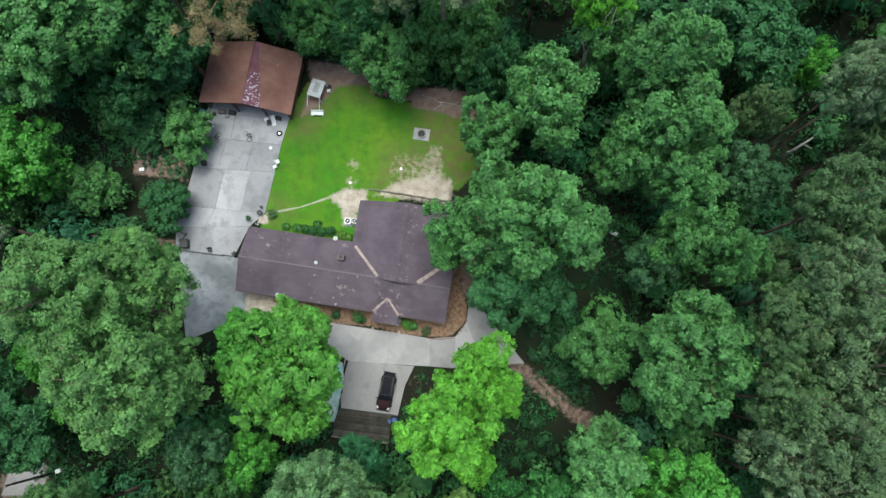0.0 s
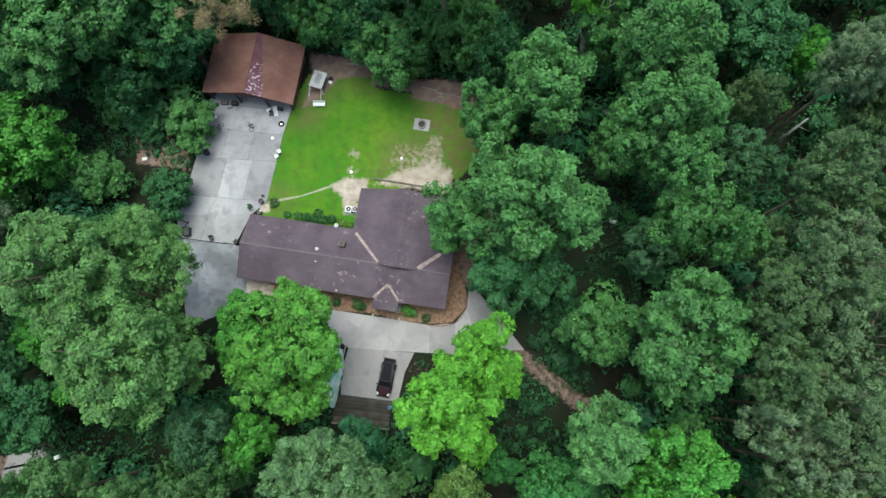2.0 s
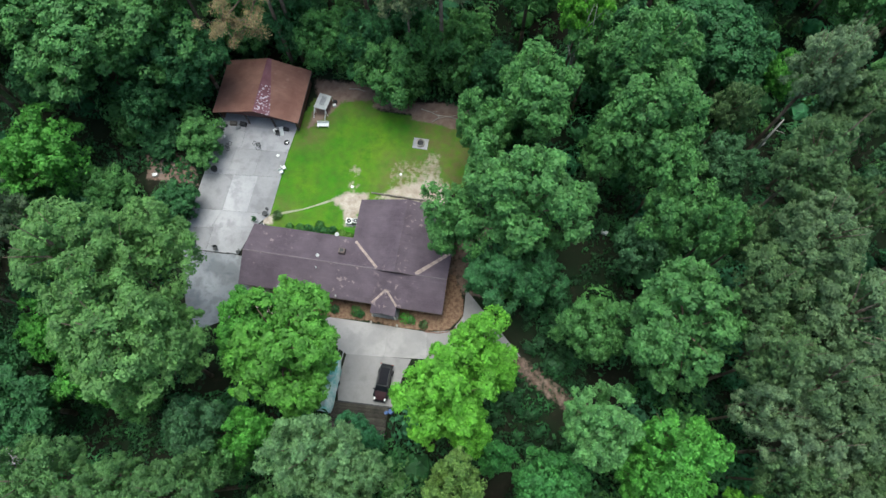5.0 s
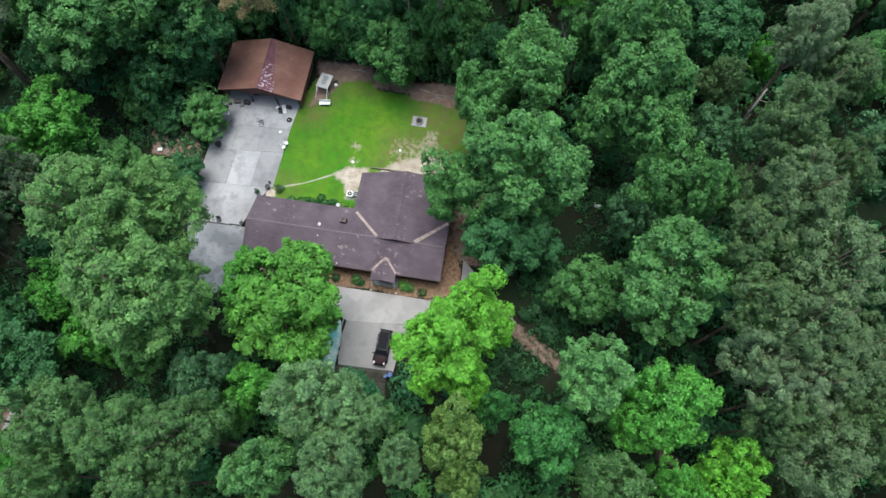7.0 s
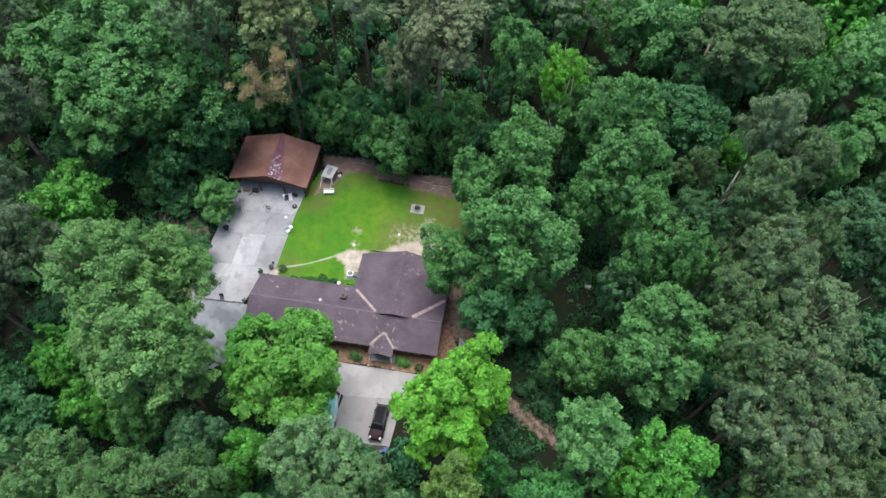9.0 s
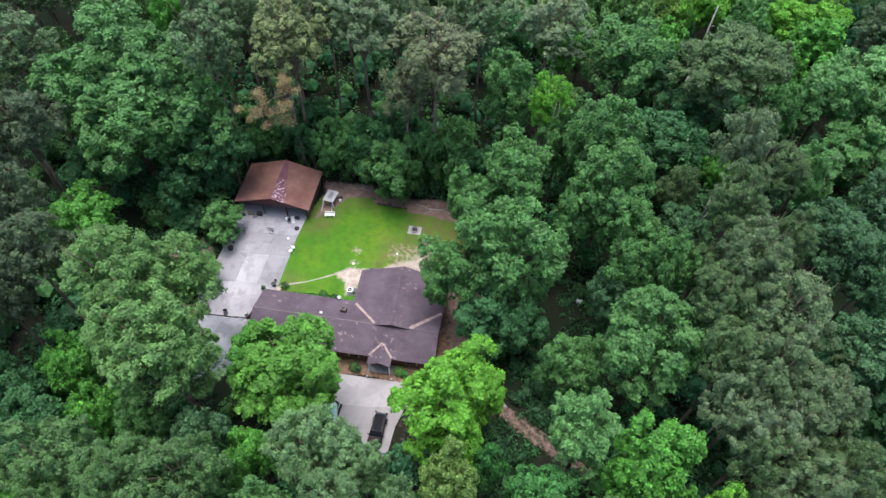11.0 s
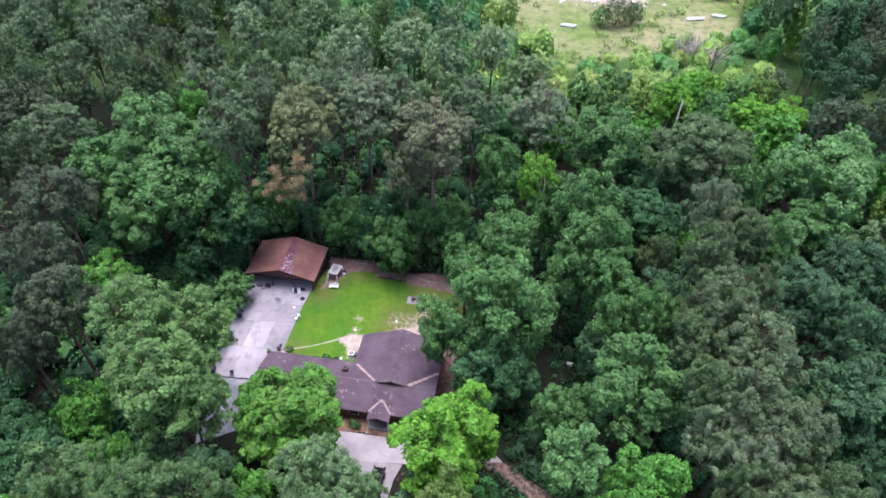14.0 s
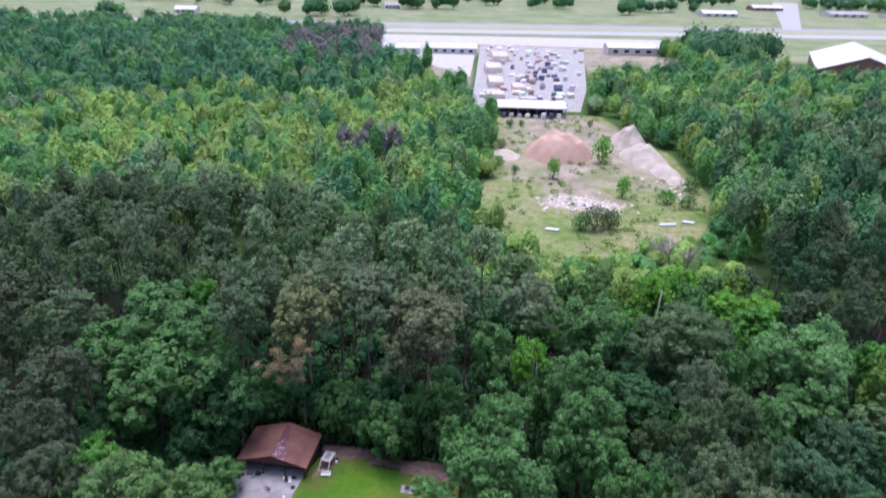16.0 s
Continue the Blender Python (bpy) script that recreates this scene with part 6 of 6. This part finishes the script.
def covered_trailer():
    """A long trailer under a sagging tarpaulin."""
    t = thing("covered_trailer", pose(-15.7, -3.3, 0.0, 0, 0, 84), "long boat trailer under a white and turquoise tarpaulin", "trailer")
    n, L = 22, 7.4
    verts, faces = [], []
    ring = 9
    for i in range(n + 1):
        k = i / n
        x = -L / 2 + L * k
        w = 1.08 * (1 - 0.55 * max(0, k - 0.72) / 0.28) * (1 - 0.12 * max(0, 0.1 - k) / 0.1)
        h = 1.35 + 0.15 * math.sin(k * 9) * math.sin(k * 3.1)
        for j in range(ring):
            a = math.pi * j / (ring - 1)
            fold = 0.05 * noise.noise((x * 1.6, j * 0.9, 2.0))
            verts.append((x, w * math.cos(a) * (1 + fold), 0.45 + (h - 0.45) * math.sin(a) ** 0.7 + fold))
    for i in range(n):
        for j in range(ring - 1):
            a = i * ring + j
            faces.append((a, a + ring, a + ring + 1, a + 1))
    for i in (0, n):
        faces.append(tuple(i * ring + j for j in (range(ring) if i else range(ring - 1, -1, -1))))
    part("tarpaulin", mesh_of("tarpaulin", verts, faces, TARP, True), None, t, "sagging white and pale green tarpaulin")
    bm = bmesh.new()
    rod(bm, (-L / 2, 1.06, 0.62), (L / 2 - 2.0, 1.06, 0.62), 0.09, 0.09, 6)
    part("rolled_edge", bm, TURQ, t, "turquoise rolled edge of the tarpaulin")
    part("cover", box(2.2, 1.5, 0.05, 2.0, 0.1, 1.40, 0.02, 4), TURQ, t, "turquoise sheet")
    for s in (-0.8, 0.8):
        part("rail", box(L + 0.6, 0.1, 0.14, 0.2, s * 0.9, 0.35, 0.01), STEEL, t)
        for x in (-1.0, 0.1):
            bm = tube(0.31, 0.31, 0.2, 0, 0, -0.1, 16)
            bmesh.ops.transform(bm, matrix=pose(x, s * 1.28, 0.31, 90), verts=bm.verts)
            part("wheel", bm, RUBBER, t)
    part("axle", box(0.1, 2.0, 0.1, -0.45, 0, 0.27, 0.01), STEEL, t)
    part("drawbar", box(1.4, 0.1, 0.12, 4.3, 0, 0.35, 0.01), STEEL, t)
    part("jack", box(0.08, 0.08, 0.42, 4.8, 0, 0.0, 0.01), STEEL, t)


covered_trailer()


DECK_WOOD = surface("leaf_stained_planks", (0.085, 0.075, 0.062), (0.045, 0.042, 0.036), 0.9, 6.0, 0.9, 0.15, vary=0.35)


def deck():
    d = thing("deck", pose(-11.6, -7.3, 0, 0, 0, -2), "low weathered grey plank platform beside the parking bay", "deck")
    n = 17
    me = from_bm("plank", box(7.2, 0.18, 0.05, 0, 0, 0.14, 0.008), DECK_WOOD)
    for i in range(n):
        p = part("plank", me, None, d)
        p.location = (0.03 * math.sin(i * 7), -1.55 + i * 0.194, 0.01 * math.sin(i * 3))
    for x in (-3.2, 0, 3.2):
        part("joist", box(0.12, 3.3, 0.15, x, 0, 0, 0), OLD_WOOD, d)
    part("kerb", box(7.4, 0.2, 0.3, 0, -1.78, 0, 0.02), OLD_WOOD, d)


deck()
solid("kerb_beam", box(7.3, 0.18, 0.2, 0, 0, 0, 0.02), DARK, pose(-11.0, -5.62, 0, 0, 0, -2.5), "dark timber beam along the parking bay", "beam")


def barrel(x, y, mat, label, r=0.32, h=0.9, name="barrel"):
    b = thing(name, pose(x, y, 0.0), label, "barrel")
    bm = bmesh.new()
    for z0, z1, r0, r1 in ((0, h * 0.3, r * 0.94, r), (h * 0.3, h * 0.7, r, r), (h * 0.7, h, r, r * 0.92)):
        tube(r0, r1, z1 - z0, 0, 0, z0, 16, bm, caps=False)
    part("body", bm, mat, b)
    part("lid", tube(r * 0.93, r * 0.88, 0.05, 0, 0, h - 0.02, 16), mat, b)
    return b


barrel(-7.5, -6.3, BLUE, "blue plastic barrel standing beside the parking bay", 0.36, 0.95)
barrel(-8.1, -6.5, BLUE, "small blue plastic drum beside the parking bay", 0.26, 0.7)
barrel(-37.9, 33.0, BLUE, "dark blue plastic barrel at the corner of the garage", 0.4, 1.0)
barrel(-37.4, 32.3, DARK, "black drum at the corner of the garage", 0.33, 0.9)


def work_table():
    """White-topped open frame on legs with a dark panel in its top."""
    t = thing("work_table", pose(-22.2, 36.9, 0, 0, 0, -14), "white flat-topped metal stand with long legs", "stand")
    part("top", box(1.9, 2.5, 0.08, 0, 0.2, 1.55, 0.02), OFFWHITE, t, "white sheet top")
    part("panel", box(0.75, 1.5, 0.02, 0, 0.35, 1.632, 0.0), STEEL, t, "grey stain-dark panel")
    for x in (-0.85, 0.85):
        for y in (-0.95, 1.35):
            bm = bmesh.new()
            rod(bm, (x * 1.08, y * 1.08, 0), (x, y, 1.56), 0.05)
            part("leg", bm, WHITE, t)
        bm = bmesh.new()
        rod(bm, (x, -0.95, 1.5), (x * 1.05, -2.0, 0.0), 0.05)
        part("brace", bm, WHITE, t)


work_table()


def bench():
    b = thing("bench", pose(-21.9, 33.9, 0, 0, 0, 4), "white plastic garden bench on the lawn", "bench")
    part("seat", box(1.75, 0.55, 0.08, 0, 0, 0.42, 0.03), WHITE, b)
    part("backrest", box(1.75, 0.07, 0.5, 0.05, 0.32, 0.45, 0.02), WHITE, b)
    for x in (-0.75, 0.75):
        part("leg", box(0.08, 0.5, 0.43, x, 0, 0, 0.01), WHITE, b)


bench()


def fire_pit():
    f = thing("fire_pit", pose(-7.25, 32.0, 0, 0, 0, -5), "round stone fire ring on a square concrete pad", "fire pit")
    part("pad", box(2.2, 1.7, 0.1, 0, 0, 0, 0.02), CONCRETE, f, "square concrete pad")
    me = from_bm("stone", box(0.3, 0.2, 0.3, 0, 0, 0, 0.04), STONE)
    for i in range(13):
        a = 2 * math.pi * i / 13
        s = part("stone", me, None, f)
        s.matrix_basis = pose(0.55 * math.cos(a), 0.55 * math.sin(a), 0.1, 0, 0, math.degrees(a) + 90)
    part("ash", tube(0.46, 0.3, 0.1, 0, 0, 0.1, 16), DARK, f, "black ash and charred wood")


fire_pit()


def cooling_unit(x, y, mat, label, turn, s=0.85):
    u = thing("air_conditioner", pose(x, y, 0.0, 0, 0, turn), label, "air conditioner")
    part("pad", box(s + 0.25, s + 0.25, 0.1, 0, 0, 0, 0.01), CONCRETE, u)
    part("casing", box(s, s, 0.75, 0, 0, 0.1, 0.03), mat, u)
    g = part("fan_grille", tube(s * 0.38, s * 0.38, 0.04, 0, 0, 0.85, 18), DARK, u, "round dark fan grille")
    part("hub", tube(0.1, 0.08, 0.05, 0, 0, 0.88, 10), mat, g)


cooling_unit(-16.05, 18.95, WHITE, "white air conditioning unit beside the house", -5)
cooling_unit(-15.15, 19.0, STEEL, "grey air conditioning unit beside the house", -5, 0.75)


def pot(x, y, r, h, mat, label, plant_hue=None, z=0.06):
    p = thing("plant_pot", pose(x, y, z), label, "pot", "pots about the yard")
    bm = tube(r * 0.75, r, h, 0, 0, 0, 14)
    part("pot", bm, mat, p)
    part("soil", tube(r * 0.85, r * 0.85, 0.03, 0, 0, h, 12), DARK, p)
    if plant_hue:
        r2 = np.random.default_rng(int(abs(x * 13 + y * 7)))
        n = 60
        d = unit(r2.normal(size=(n, 3)) + np.array([0, 0, 0.6]))
        pos = np.array([0, 0, h + 0.2]) + d * r * r2.uniform(0.4, 1.3, (n, 1))
        pos[:, 2] = np.maximum(pos[:, 2], h)
        c = part("foliage", spray_mesh("foliage", sprays(r2, pos, d, np.full(n, 0.26), np.full(n, 0.14)), LEAF), None, p)
        c.color = (*HUE[plant_hue], 1)


pot(-36.7, 25.7, 0.48, 0.5, DARK, "wide black tub on the edge of the driveway")
pot(-36.6, 27.0, 0.22, 0.3, DARK, "small black pot on the edge of the driveway")
pot(-28.05, 20.1, 0.22, 0.35, DARK, "small black pot on the driveway")
pot(-28.15, 19.3, 0.38, 0.55, DARK, "round black pot on the driveway")
pot(-29.5, 18.4, 0.40, 0.4, STEEL, "grey metal tub on the driveway", "deep")
pot(-28.3, 17.8, 0.22, 0.3, WHITE, "small white pot by the house corner")
pot(-40.2, 24.6, 0.55, 0.5, TERRA, "brown planter on bare soil", "deep", 0.0)
pot(-42.0, 25.8, 0.4, 0.4, TERRA, "terracotta pot on bare soil", "mid", 0.0)
for x, y, r in ((-16.4, 24.45, 0.22), (-9.65, 26.9, 0.2), (-36.3, 31.2, 0.16), (-27.9, 28.6, 0.24)):
    solid("bucket_lid", tube(r, r * 0.9, 0.12, 0, 0, 0, 18), WHITE, pose(x, y, 0.062 if x < -27 else 0.0), "round white plastic lid lying on the ground", "lid", "lids lying about")


def tyre(x, y, R=0.36, z=0.06, label="car tyre lying flat on the driveway"):
    t = thing("tyre", pose(x, y, z), label, "tyre", "tyres about the yard")
    bm = bmesh.new()
    n, m = 20, 8
    vs = [[bm.verts.new(((R - 0.12 + 0.12 * math.cos(b)) * math.cos(a), (R - 0.12 + 0.12 * math.cos(b)) * math.sin(a), 0.12 + 0.12 * math.sin(b))) for b in [2 * math.pi * j / m for j in range(m)]] for a in [2 * math.pi * i / n for i in range(n)]]
    for i in range(n):
        for j in range(m):
            bm.faces.new((vs[i][j], vs[(i + 1) % n][j], vs[(i + 1) % n][(j + 1) % m], vs[i][(j + 1) % m]))
    part("tread", bm, RUBBER, t)
    part("rim", tube(R * 0.45, R * 0.45, 0.1, 0, 0, 0.02, 14), CHROME, t, "bright metal rim")


tyre(-26.9, 30.75, 0.42)
tyre(-45.6, 26.5, 0.55, 0.0, "large tyre lying on bare soil")
tyre(-46.4, 27.3, 0.4, 0.0, "old tyre lying on bare soil")


def bicycle(x, y, turn, label, s=1.0):
    """Lying on its side."""
    b = thing("bicycle", pose(x, y, 0.09, 0, 0, turn) @ Matrix.Scale(s, 4), label, "bicycle")
    for u in (-0.5, 0.5):
        bm = bmesh.new()
        n = 18
        for i in range(n):
            a, c = 2 * math.pi * i / n, 2 * math.pi * (i + 1) / n
            rod(bm, (u + 0.33 * math.cos(a), 0.33 * math.sin(a), 0.03), (u + 0.33 * math.cos(c), 0.33 * math.sin(c), 0.03), 0.03, 0.03, 5)
        part("wheel", bm, RUBBER, b)
    bm = bmesh.new()
    for p, q in (((-0.5, 0), (-0.1, 0.45)), ((-0.5, 0), (0.0, 0.0)), ((0.0, 0.0), (-0.1, 0.45)), ((0.0, 0.0), (0.38, 0.5)), ((-0.1, 0.45), (0.38, 0.5)), ((0.38, 0.6), (0.5, 0))):
        rod(bm, (*p, 0.05), (*q, 0.05), 0.03, 0.03, 6)
    part("frame", bm, DARK, b)
    part("saddle", box(0.26, 0.14, 0.08, -0.12, 0.54, 0.0, 0.03), DARK, b)
    bm = bmesh.new()
    rod(bm, (0.22, 0.64, 0.04), (0.55, 0.62, 0.08), 0.02)
    part("handlebar", bm, STEEL, b)


bicycle(-31.3, 30.0, -50, "dark bicycle lying on the driveway")
bicycle(-35.4, 29.6, 80, "small dark bicycle lying on the driveway", 0.9)


def chair(x, y, turn, mat, label, z=0.06):
    c = thing("garden_chair", pose(x, y, z, 0, 0, turn), label, "chair", "garden chairs")
    part("seat", box(0.55, 0.5, 0.05, 0, 0, 0.4, 0.02), mat, c)
    part("backrest", box(0.55, 0.06, 0.5, 0, 0.27, 0.43, 0.02), mat, c)
    for u in (-0.24, 0.24):
        for v in (-0.21, 0.21):
            part("leg", box(0.05, 0.05, 0.41, u, v, 0, 0.005), mat, c)


chair(-34.2, 13.7, 20, DARK, "black garden chair at the edge of the driveway")
chair(-30.9, 13.4, -60, DARK, "black garden chair by the house wall")
chair(-26.9, 25.9, 35, WHITE, "white plastic chair by the lawn edge")
chair(-26.6, 26.6, 120, WHITE, "white plastic chair by the lawn edge")
chair(-28.4, 32.0, 10, DARK, "dark folding chair in front of the garage")

# wheeled bin and boards at the south-west corner of the pad
b = thing("wheeled_bin", pose(-37.6, 14.3, 0.06, 0, 0, 12), "dark grey wheeled bin beside the driveway", "bin")
part("body", box(0.95, 1.1, 1.0, 0, 0, 0.05, 0.05, 0, None, 1.08), DARK, b)
part("lid", box(1.05, 1.2, 0.08, 0, 0, 1.05, 0.03), DARK, b)
for s in (-0.45, 0.45):
    bm = tube(0.13, 0.13, 0.08, 0, 0, -0.04, 12)
    bmesh.ops.transform(bm, matrix=pose(s, 0.5, 0.13, 0, 90, 0), verts=bm.verts)
    part("wheel", bm, RUBBER, b)
for x, y, t, L in ((-38.6, 15.9, -20, 1.9), (-38.0, 15.4, 60, 1.1), (-35.3, 13.3, -3, 6.2), (-31.9, 13.2, -6, 1.4)):
    solid("timber", box(L, 0.12, 0.12, 0, 0, 0, 0.01), DARK, pose(x, y, 0.062, 0, 0, t), "dark length of timber lying on the driveway", "timber", "timbers on the driveway")

# garage contents seen under the front gable
solid("sheet_of_board", box(0.55, 1.5, 0.06, 0, 0, 0, 0.01), WHITE, pose(-28.0, 32.6, 0.07, 0, 0, 18), "white board leaning at the garage front", "board")
solid("storage_chest", box(0.9, 0.6, 0.6, 0, 0, 0, 0.04), DARK, pose(-33.8, 33.25, 0.062, 0, 0, -6), "dark storage chest under the garage eave", "chest")
solid("storage_chest", box(1.0, 0.6, 0.5, 0, 0, 0, 0.04), OLD_WOOD, pose(-35.3, 33.3, 0.062, 0, 0, 4), "weathered wooden chest under the garage eave", "chest")
solid("tool_box", box(0.7, 0.4, 0.35, 0, 0, 0, 0.03), STEEL, pose(-34.5, 32.7, 0.062, 0, 0, 25), "grey steel tool box before the garage", "box")
solid("rubbish_sack", box(0.7, 0.6, 0.5, 0, 0, 0, 0.16, 0, None, 0.7), DARK, pose(-36.4, 32.9, 0.062, 0, 0, 10), "black sack at the corner of the garage", "sack")
solid("rubbish_sack", box(0.6, 0.7, 0.45, 0, 0, 0, 0.16, 0, None, 0.7), DARK, pose(-36.8, 32.3, 0.062, 0, 0, 50), "black sack at the corner of the garage", "sack")
solid("storage_crate", box(0.8, 0.5, 0.4, 0, 0, 0, 0.03), DARK, pose(-27.3, 32.9, 0.062, 0, 0, -12), "dark plastic crate at the garage front", "crate")
solid("white_box", box(0.5, 0.5, 0.5, 0, 0, 0, 0.03), WHITE, pose(-28.9, 32.5, 0.062, 0, 0, 30), "white box at the garage front", "box")
solid("cool_box", box(0.5, 0.4, 0.4, 0, 0, 0, 0.03), WHITE, pose(-20.7, 37.4, 0, 0, 0, 20), "white cool box beside the metal stand", "box")
solid("rubbish_sack", box(0.6, 0.6, 0.5, 0, 0, 0, 0.15), DARK, pose(-20.7, 38.0, 0, 0, 0, 20), "black sack beside the metal stand", "sack")

# low timber edging behind the rear wing
e = thing("retaining_edge", pose(0, 0, 0), "low dark timber edging behind the house", "edging")
me = from_bm("sleeper", box(1.9, 0.18, 0.28, 0, 0, 0, 0.02), OLD_WOOD)
for i in range(6):
    k = part("sleeper", me, None, e)
    k.matrix_basis = pose(-12.6 + i * 1.93, 23.6 - i * 0.17, 0, 0, 0, -5 + 1.5 * math.sin(i * 5))
# curved stone edging of the front bed
e = thing("bed_edging", pose(0, 0, 0), "dark brick edging of the planting bed", "edging")
me = from_bm("edging_brick", box(0.42, 0.12, 0.16, 0, 0, 0, 0.015), BRICK)
edge = [(-4.2, 4.3), (-2.4, 4.25), (-1.0, 4.55), (0.0, 5.3), (0.55, 6.3), (0.65, 7.6), (0.55, 9.2)]
for (x0, y0), (x1, y1) in zip(edge, edge[1:]):
    L = math.hypot(x1 - x0, y1 - y0)
    for j in range(int(L / 0.44)):
        q = (j + 0.5) / int(L / 0.44)
        k = part("edging_brick", me, None, e)
        k.matrix_basis = pose(x0 + (x1 - x0) * q, y0 + (y1 - y0) * q, 0.0, 0, 0, math.degrees(math.atan2(y1 - y0, x1 - x0)))

# planting along the front
nr = np.random.default_rng(4)
for i, (x, y, H, R, hue) in enumerate([(-13.6, 6.3, 1.1, 0.8, "mid"), (-12.9, 6.0, 0.9, 0.6, "deep"), (-7.0, 5.9, 1.2, 0.9, "bright"), (-6.1, 5.7, 1.0, 0.7, "mid"), (-4.4, 5.2, 0.7, 0.7, "olive"), (-16.4, 6.4, 0.9, 0.7, "deep"),
                                        (-16.9, 17.0, 0.8, 0.8, "yellow"), (-15.9, 16.8, 0.8, 0.7, "yellow"), (-20.6, 17.2, 1.0, 0.7, "deep"), (-18.2, 17.4, 1.4, 0.7, "deep"), (-21.6, 17.5, 1.0, 0.8, "deep"), (-22.9, 17.6, 0.8, 0.7, "mid"), (-19.4, 17.3, 1.1, 0.8, "deep"), (-24.4, 17.7, 0.6, 0.6, "mid"), (-20.2, 18.3, 0.5, 0.7, "mid"), (-26.4, 19.2, 0.7, 0.8, "olive")]):
    n = 220
    d = unit(nr.normal(size=(n, 3)) + np.array([0, 0, 0.5]))
    pos = np.array([0, 0, H * 0.5]) + d * np.array([R, R, H * 0.5]) * nr.uniform(0.6, 1.05, (n, 1))
    pos[:, 2] = np.maximum(pos[:, 2], 0.04)
    ob = thing("shrub", pose(x, y, 0), "small rounded shrub beside the house wall", "shrub", "shrubs by the house")
    c = part("foliage", spray_mesh("foliage", sprays(nr, pos, unit(d + 0.4 * nr.normal(size=(n, 3))), np.full(n, 0.22), np.full(n, 0.17)), LEAF), None, ob)
    c.color = (*HUE[hue], 1)
    bm = bmesh.new()
    for q in range(3):
        rod(bm, (0, 0, -0.03), (0.4 * R * math.cos(q * 2.1), 0.4 * R * math.sin(q * 2.1), H * 0.6), 0.03, 0.01, 5)
    part("stem", from_bm("stem", bm, BARK), None, ob)
for x, y in ((-11.4, 5.0), (-7.9, 4.8)):
    solid("porch_urn", tube(0.12, 0.18, 0.4, 0, 0, 0, 14), STONE, pose(x, y, 0.06), "pale stone urn beside the porch step", "urn", "urns by the porch")

# clutter among the trees to the west
for x, y, t, L in ((-44.3, 25.7, 35, 3.0), (-43.8, 25.2, 28, 3.2), (-44.9, 24.6, 8, 1.6)):
    solid("board", box(L, 0.28, 0.06, 0, 0, 0, 0.01), OLD_WOOD, pose(x, y, 0, 0, 0, t), "grey board lying on bare soil", "board", "boards on bare soil")
solid("white_crate", box(0.7, 0.5, 0.45, 0, 0, 0, 0.03), WHITE, pose(-45.2, 24.2, 0, 0, 0, 12), "white crate lying among the trees", "crate")
solid("garden_table", box(1.1, 0.9, 0.7, 0, 0, 0, 0.1), WHITE, pose(-44.7, 38.2, 0, 0, 0, 12), "white covered table under the trees", "table")
for x, y, t in ((18.1, 35.5, 10), (19.4, 20.0, -20)):
    solid("white_drum", box(1.0, 0.6, 0.6, 0, 0, 0, 0.08), WHITE, pose(x, y, 0, 0, 0, t), "white tank lying under the trees", "tank")
f = thing("wire_fence", pose(-39.6, 14.2, 0, 0, 0, 177), "low dark rail fence running into the trees", "fence")
for i in range(6):
    part("post", box(0.1, 0.1, 1.1, i * 2.0, 0, 0, 0.01), OLD_WOOD, f)
for z in (0.5, 0.95):
    part("rail", box(10.1, 0.05, 0.1, 5.0, 0.06, z, 0.005), OLD_WOOD, f)

# pole and lot in the south-west
p = thing("utility_pole", pose(-50.2, -16.2, 0), "tall dark wooden utility pole", "pole")
part("shaft", tube(0.17, 0.12, 9.0, 0, 0, -0.05, 10), DARK, p)
part("crossarm", box(1.8, 0.1, 0.12, 0, 0, 8.3, 0.01, 40), OLD_WOOD, p)
solid("white_cabinet", box(0.7, 0.5, 0.9, 0, 0, 0, 0.03), WHITE, pose(-49.3, -15.8, 0, 0, 0, 25), "white metal cabinet at the foot of a pole", "cabinet")
solid("lot_pavement", prism([(-56.5, -19.5), (-51, -19), (-51.4, -14.8), (-55.8, -14.5)], -0.05, 0.03), DRIVE, pose(0, 0, 0), "pale patch of concrete among the trees", "pavement", kind="structure")

# fallen branches at the wood's edge
for i, (x, y, t, L) in enumerate([(-6.2, 37.2, -20, 3.2), (-3.4, 36.6, -8, 4.0), (-0.6, 36.2, 12, 2.8), (-5.0, 36.2, 30, 2.0), (-17.6, 40.4, -4, 2.6)]):
    b = thing("fallen_branch", pose(x, y, 0, 0, 0, t), "pale bare branch lying on bare soil", "branch", "fallen branches")
    bm = bmesh.new()
    rod(bm, (-L / 2, 0, 0.07), (0, 0.12, 0.09), 0.08, 0.07, 6)
    rod(bm, (0, 0.12, 0.09), (L / 2, -0.1, 0.06), 0.07, 0.03, 6)
    part("stem", from_bm("stem", bm, DEAD_BARK, True), None, b)
    bm = bmesh.new()
    rod(bm, (0, 0.12, 0.09), (L * 0.3, 0.7, 0.05), 0.04, 0.015, 5)
    part("twig", from_bm("twig", bm, DEAD_BARK, True), None, b)
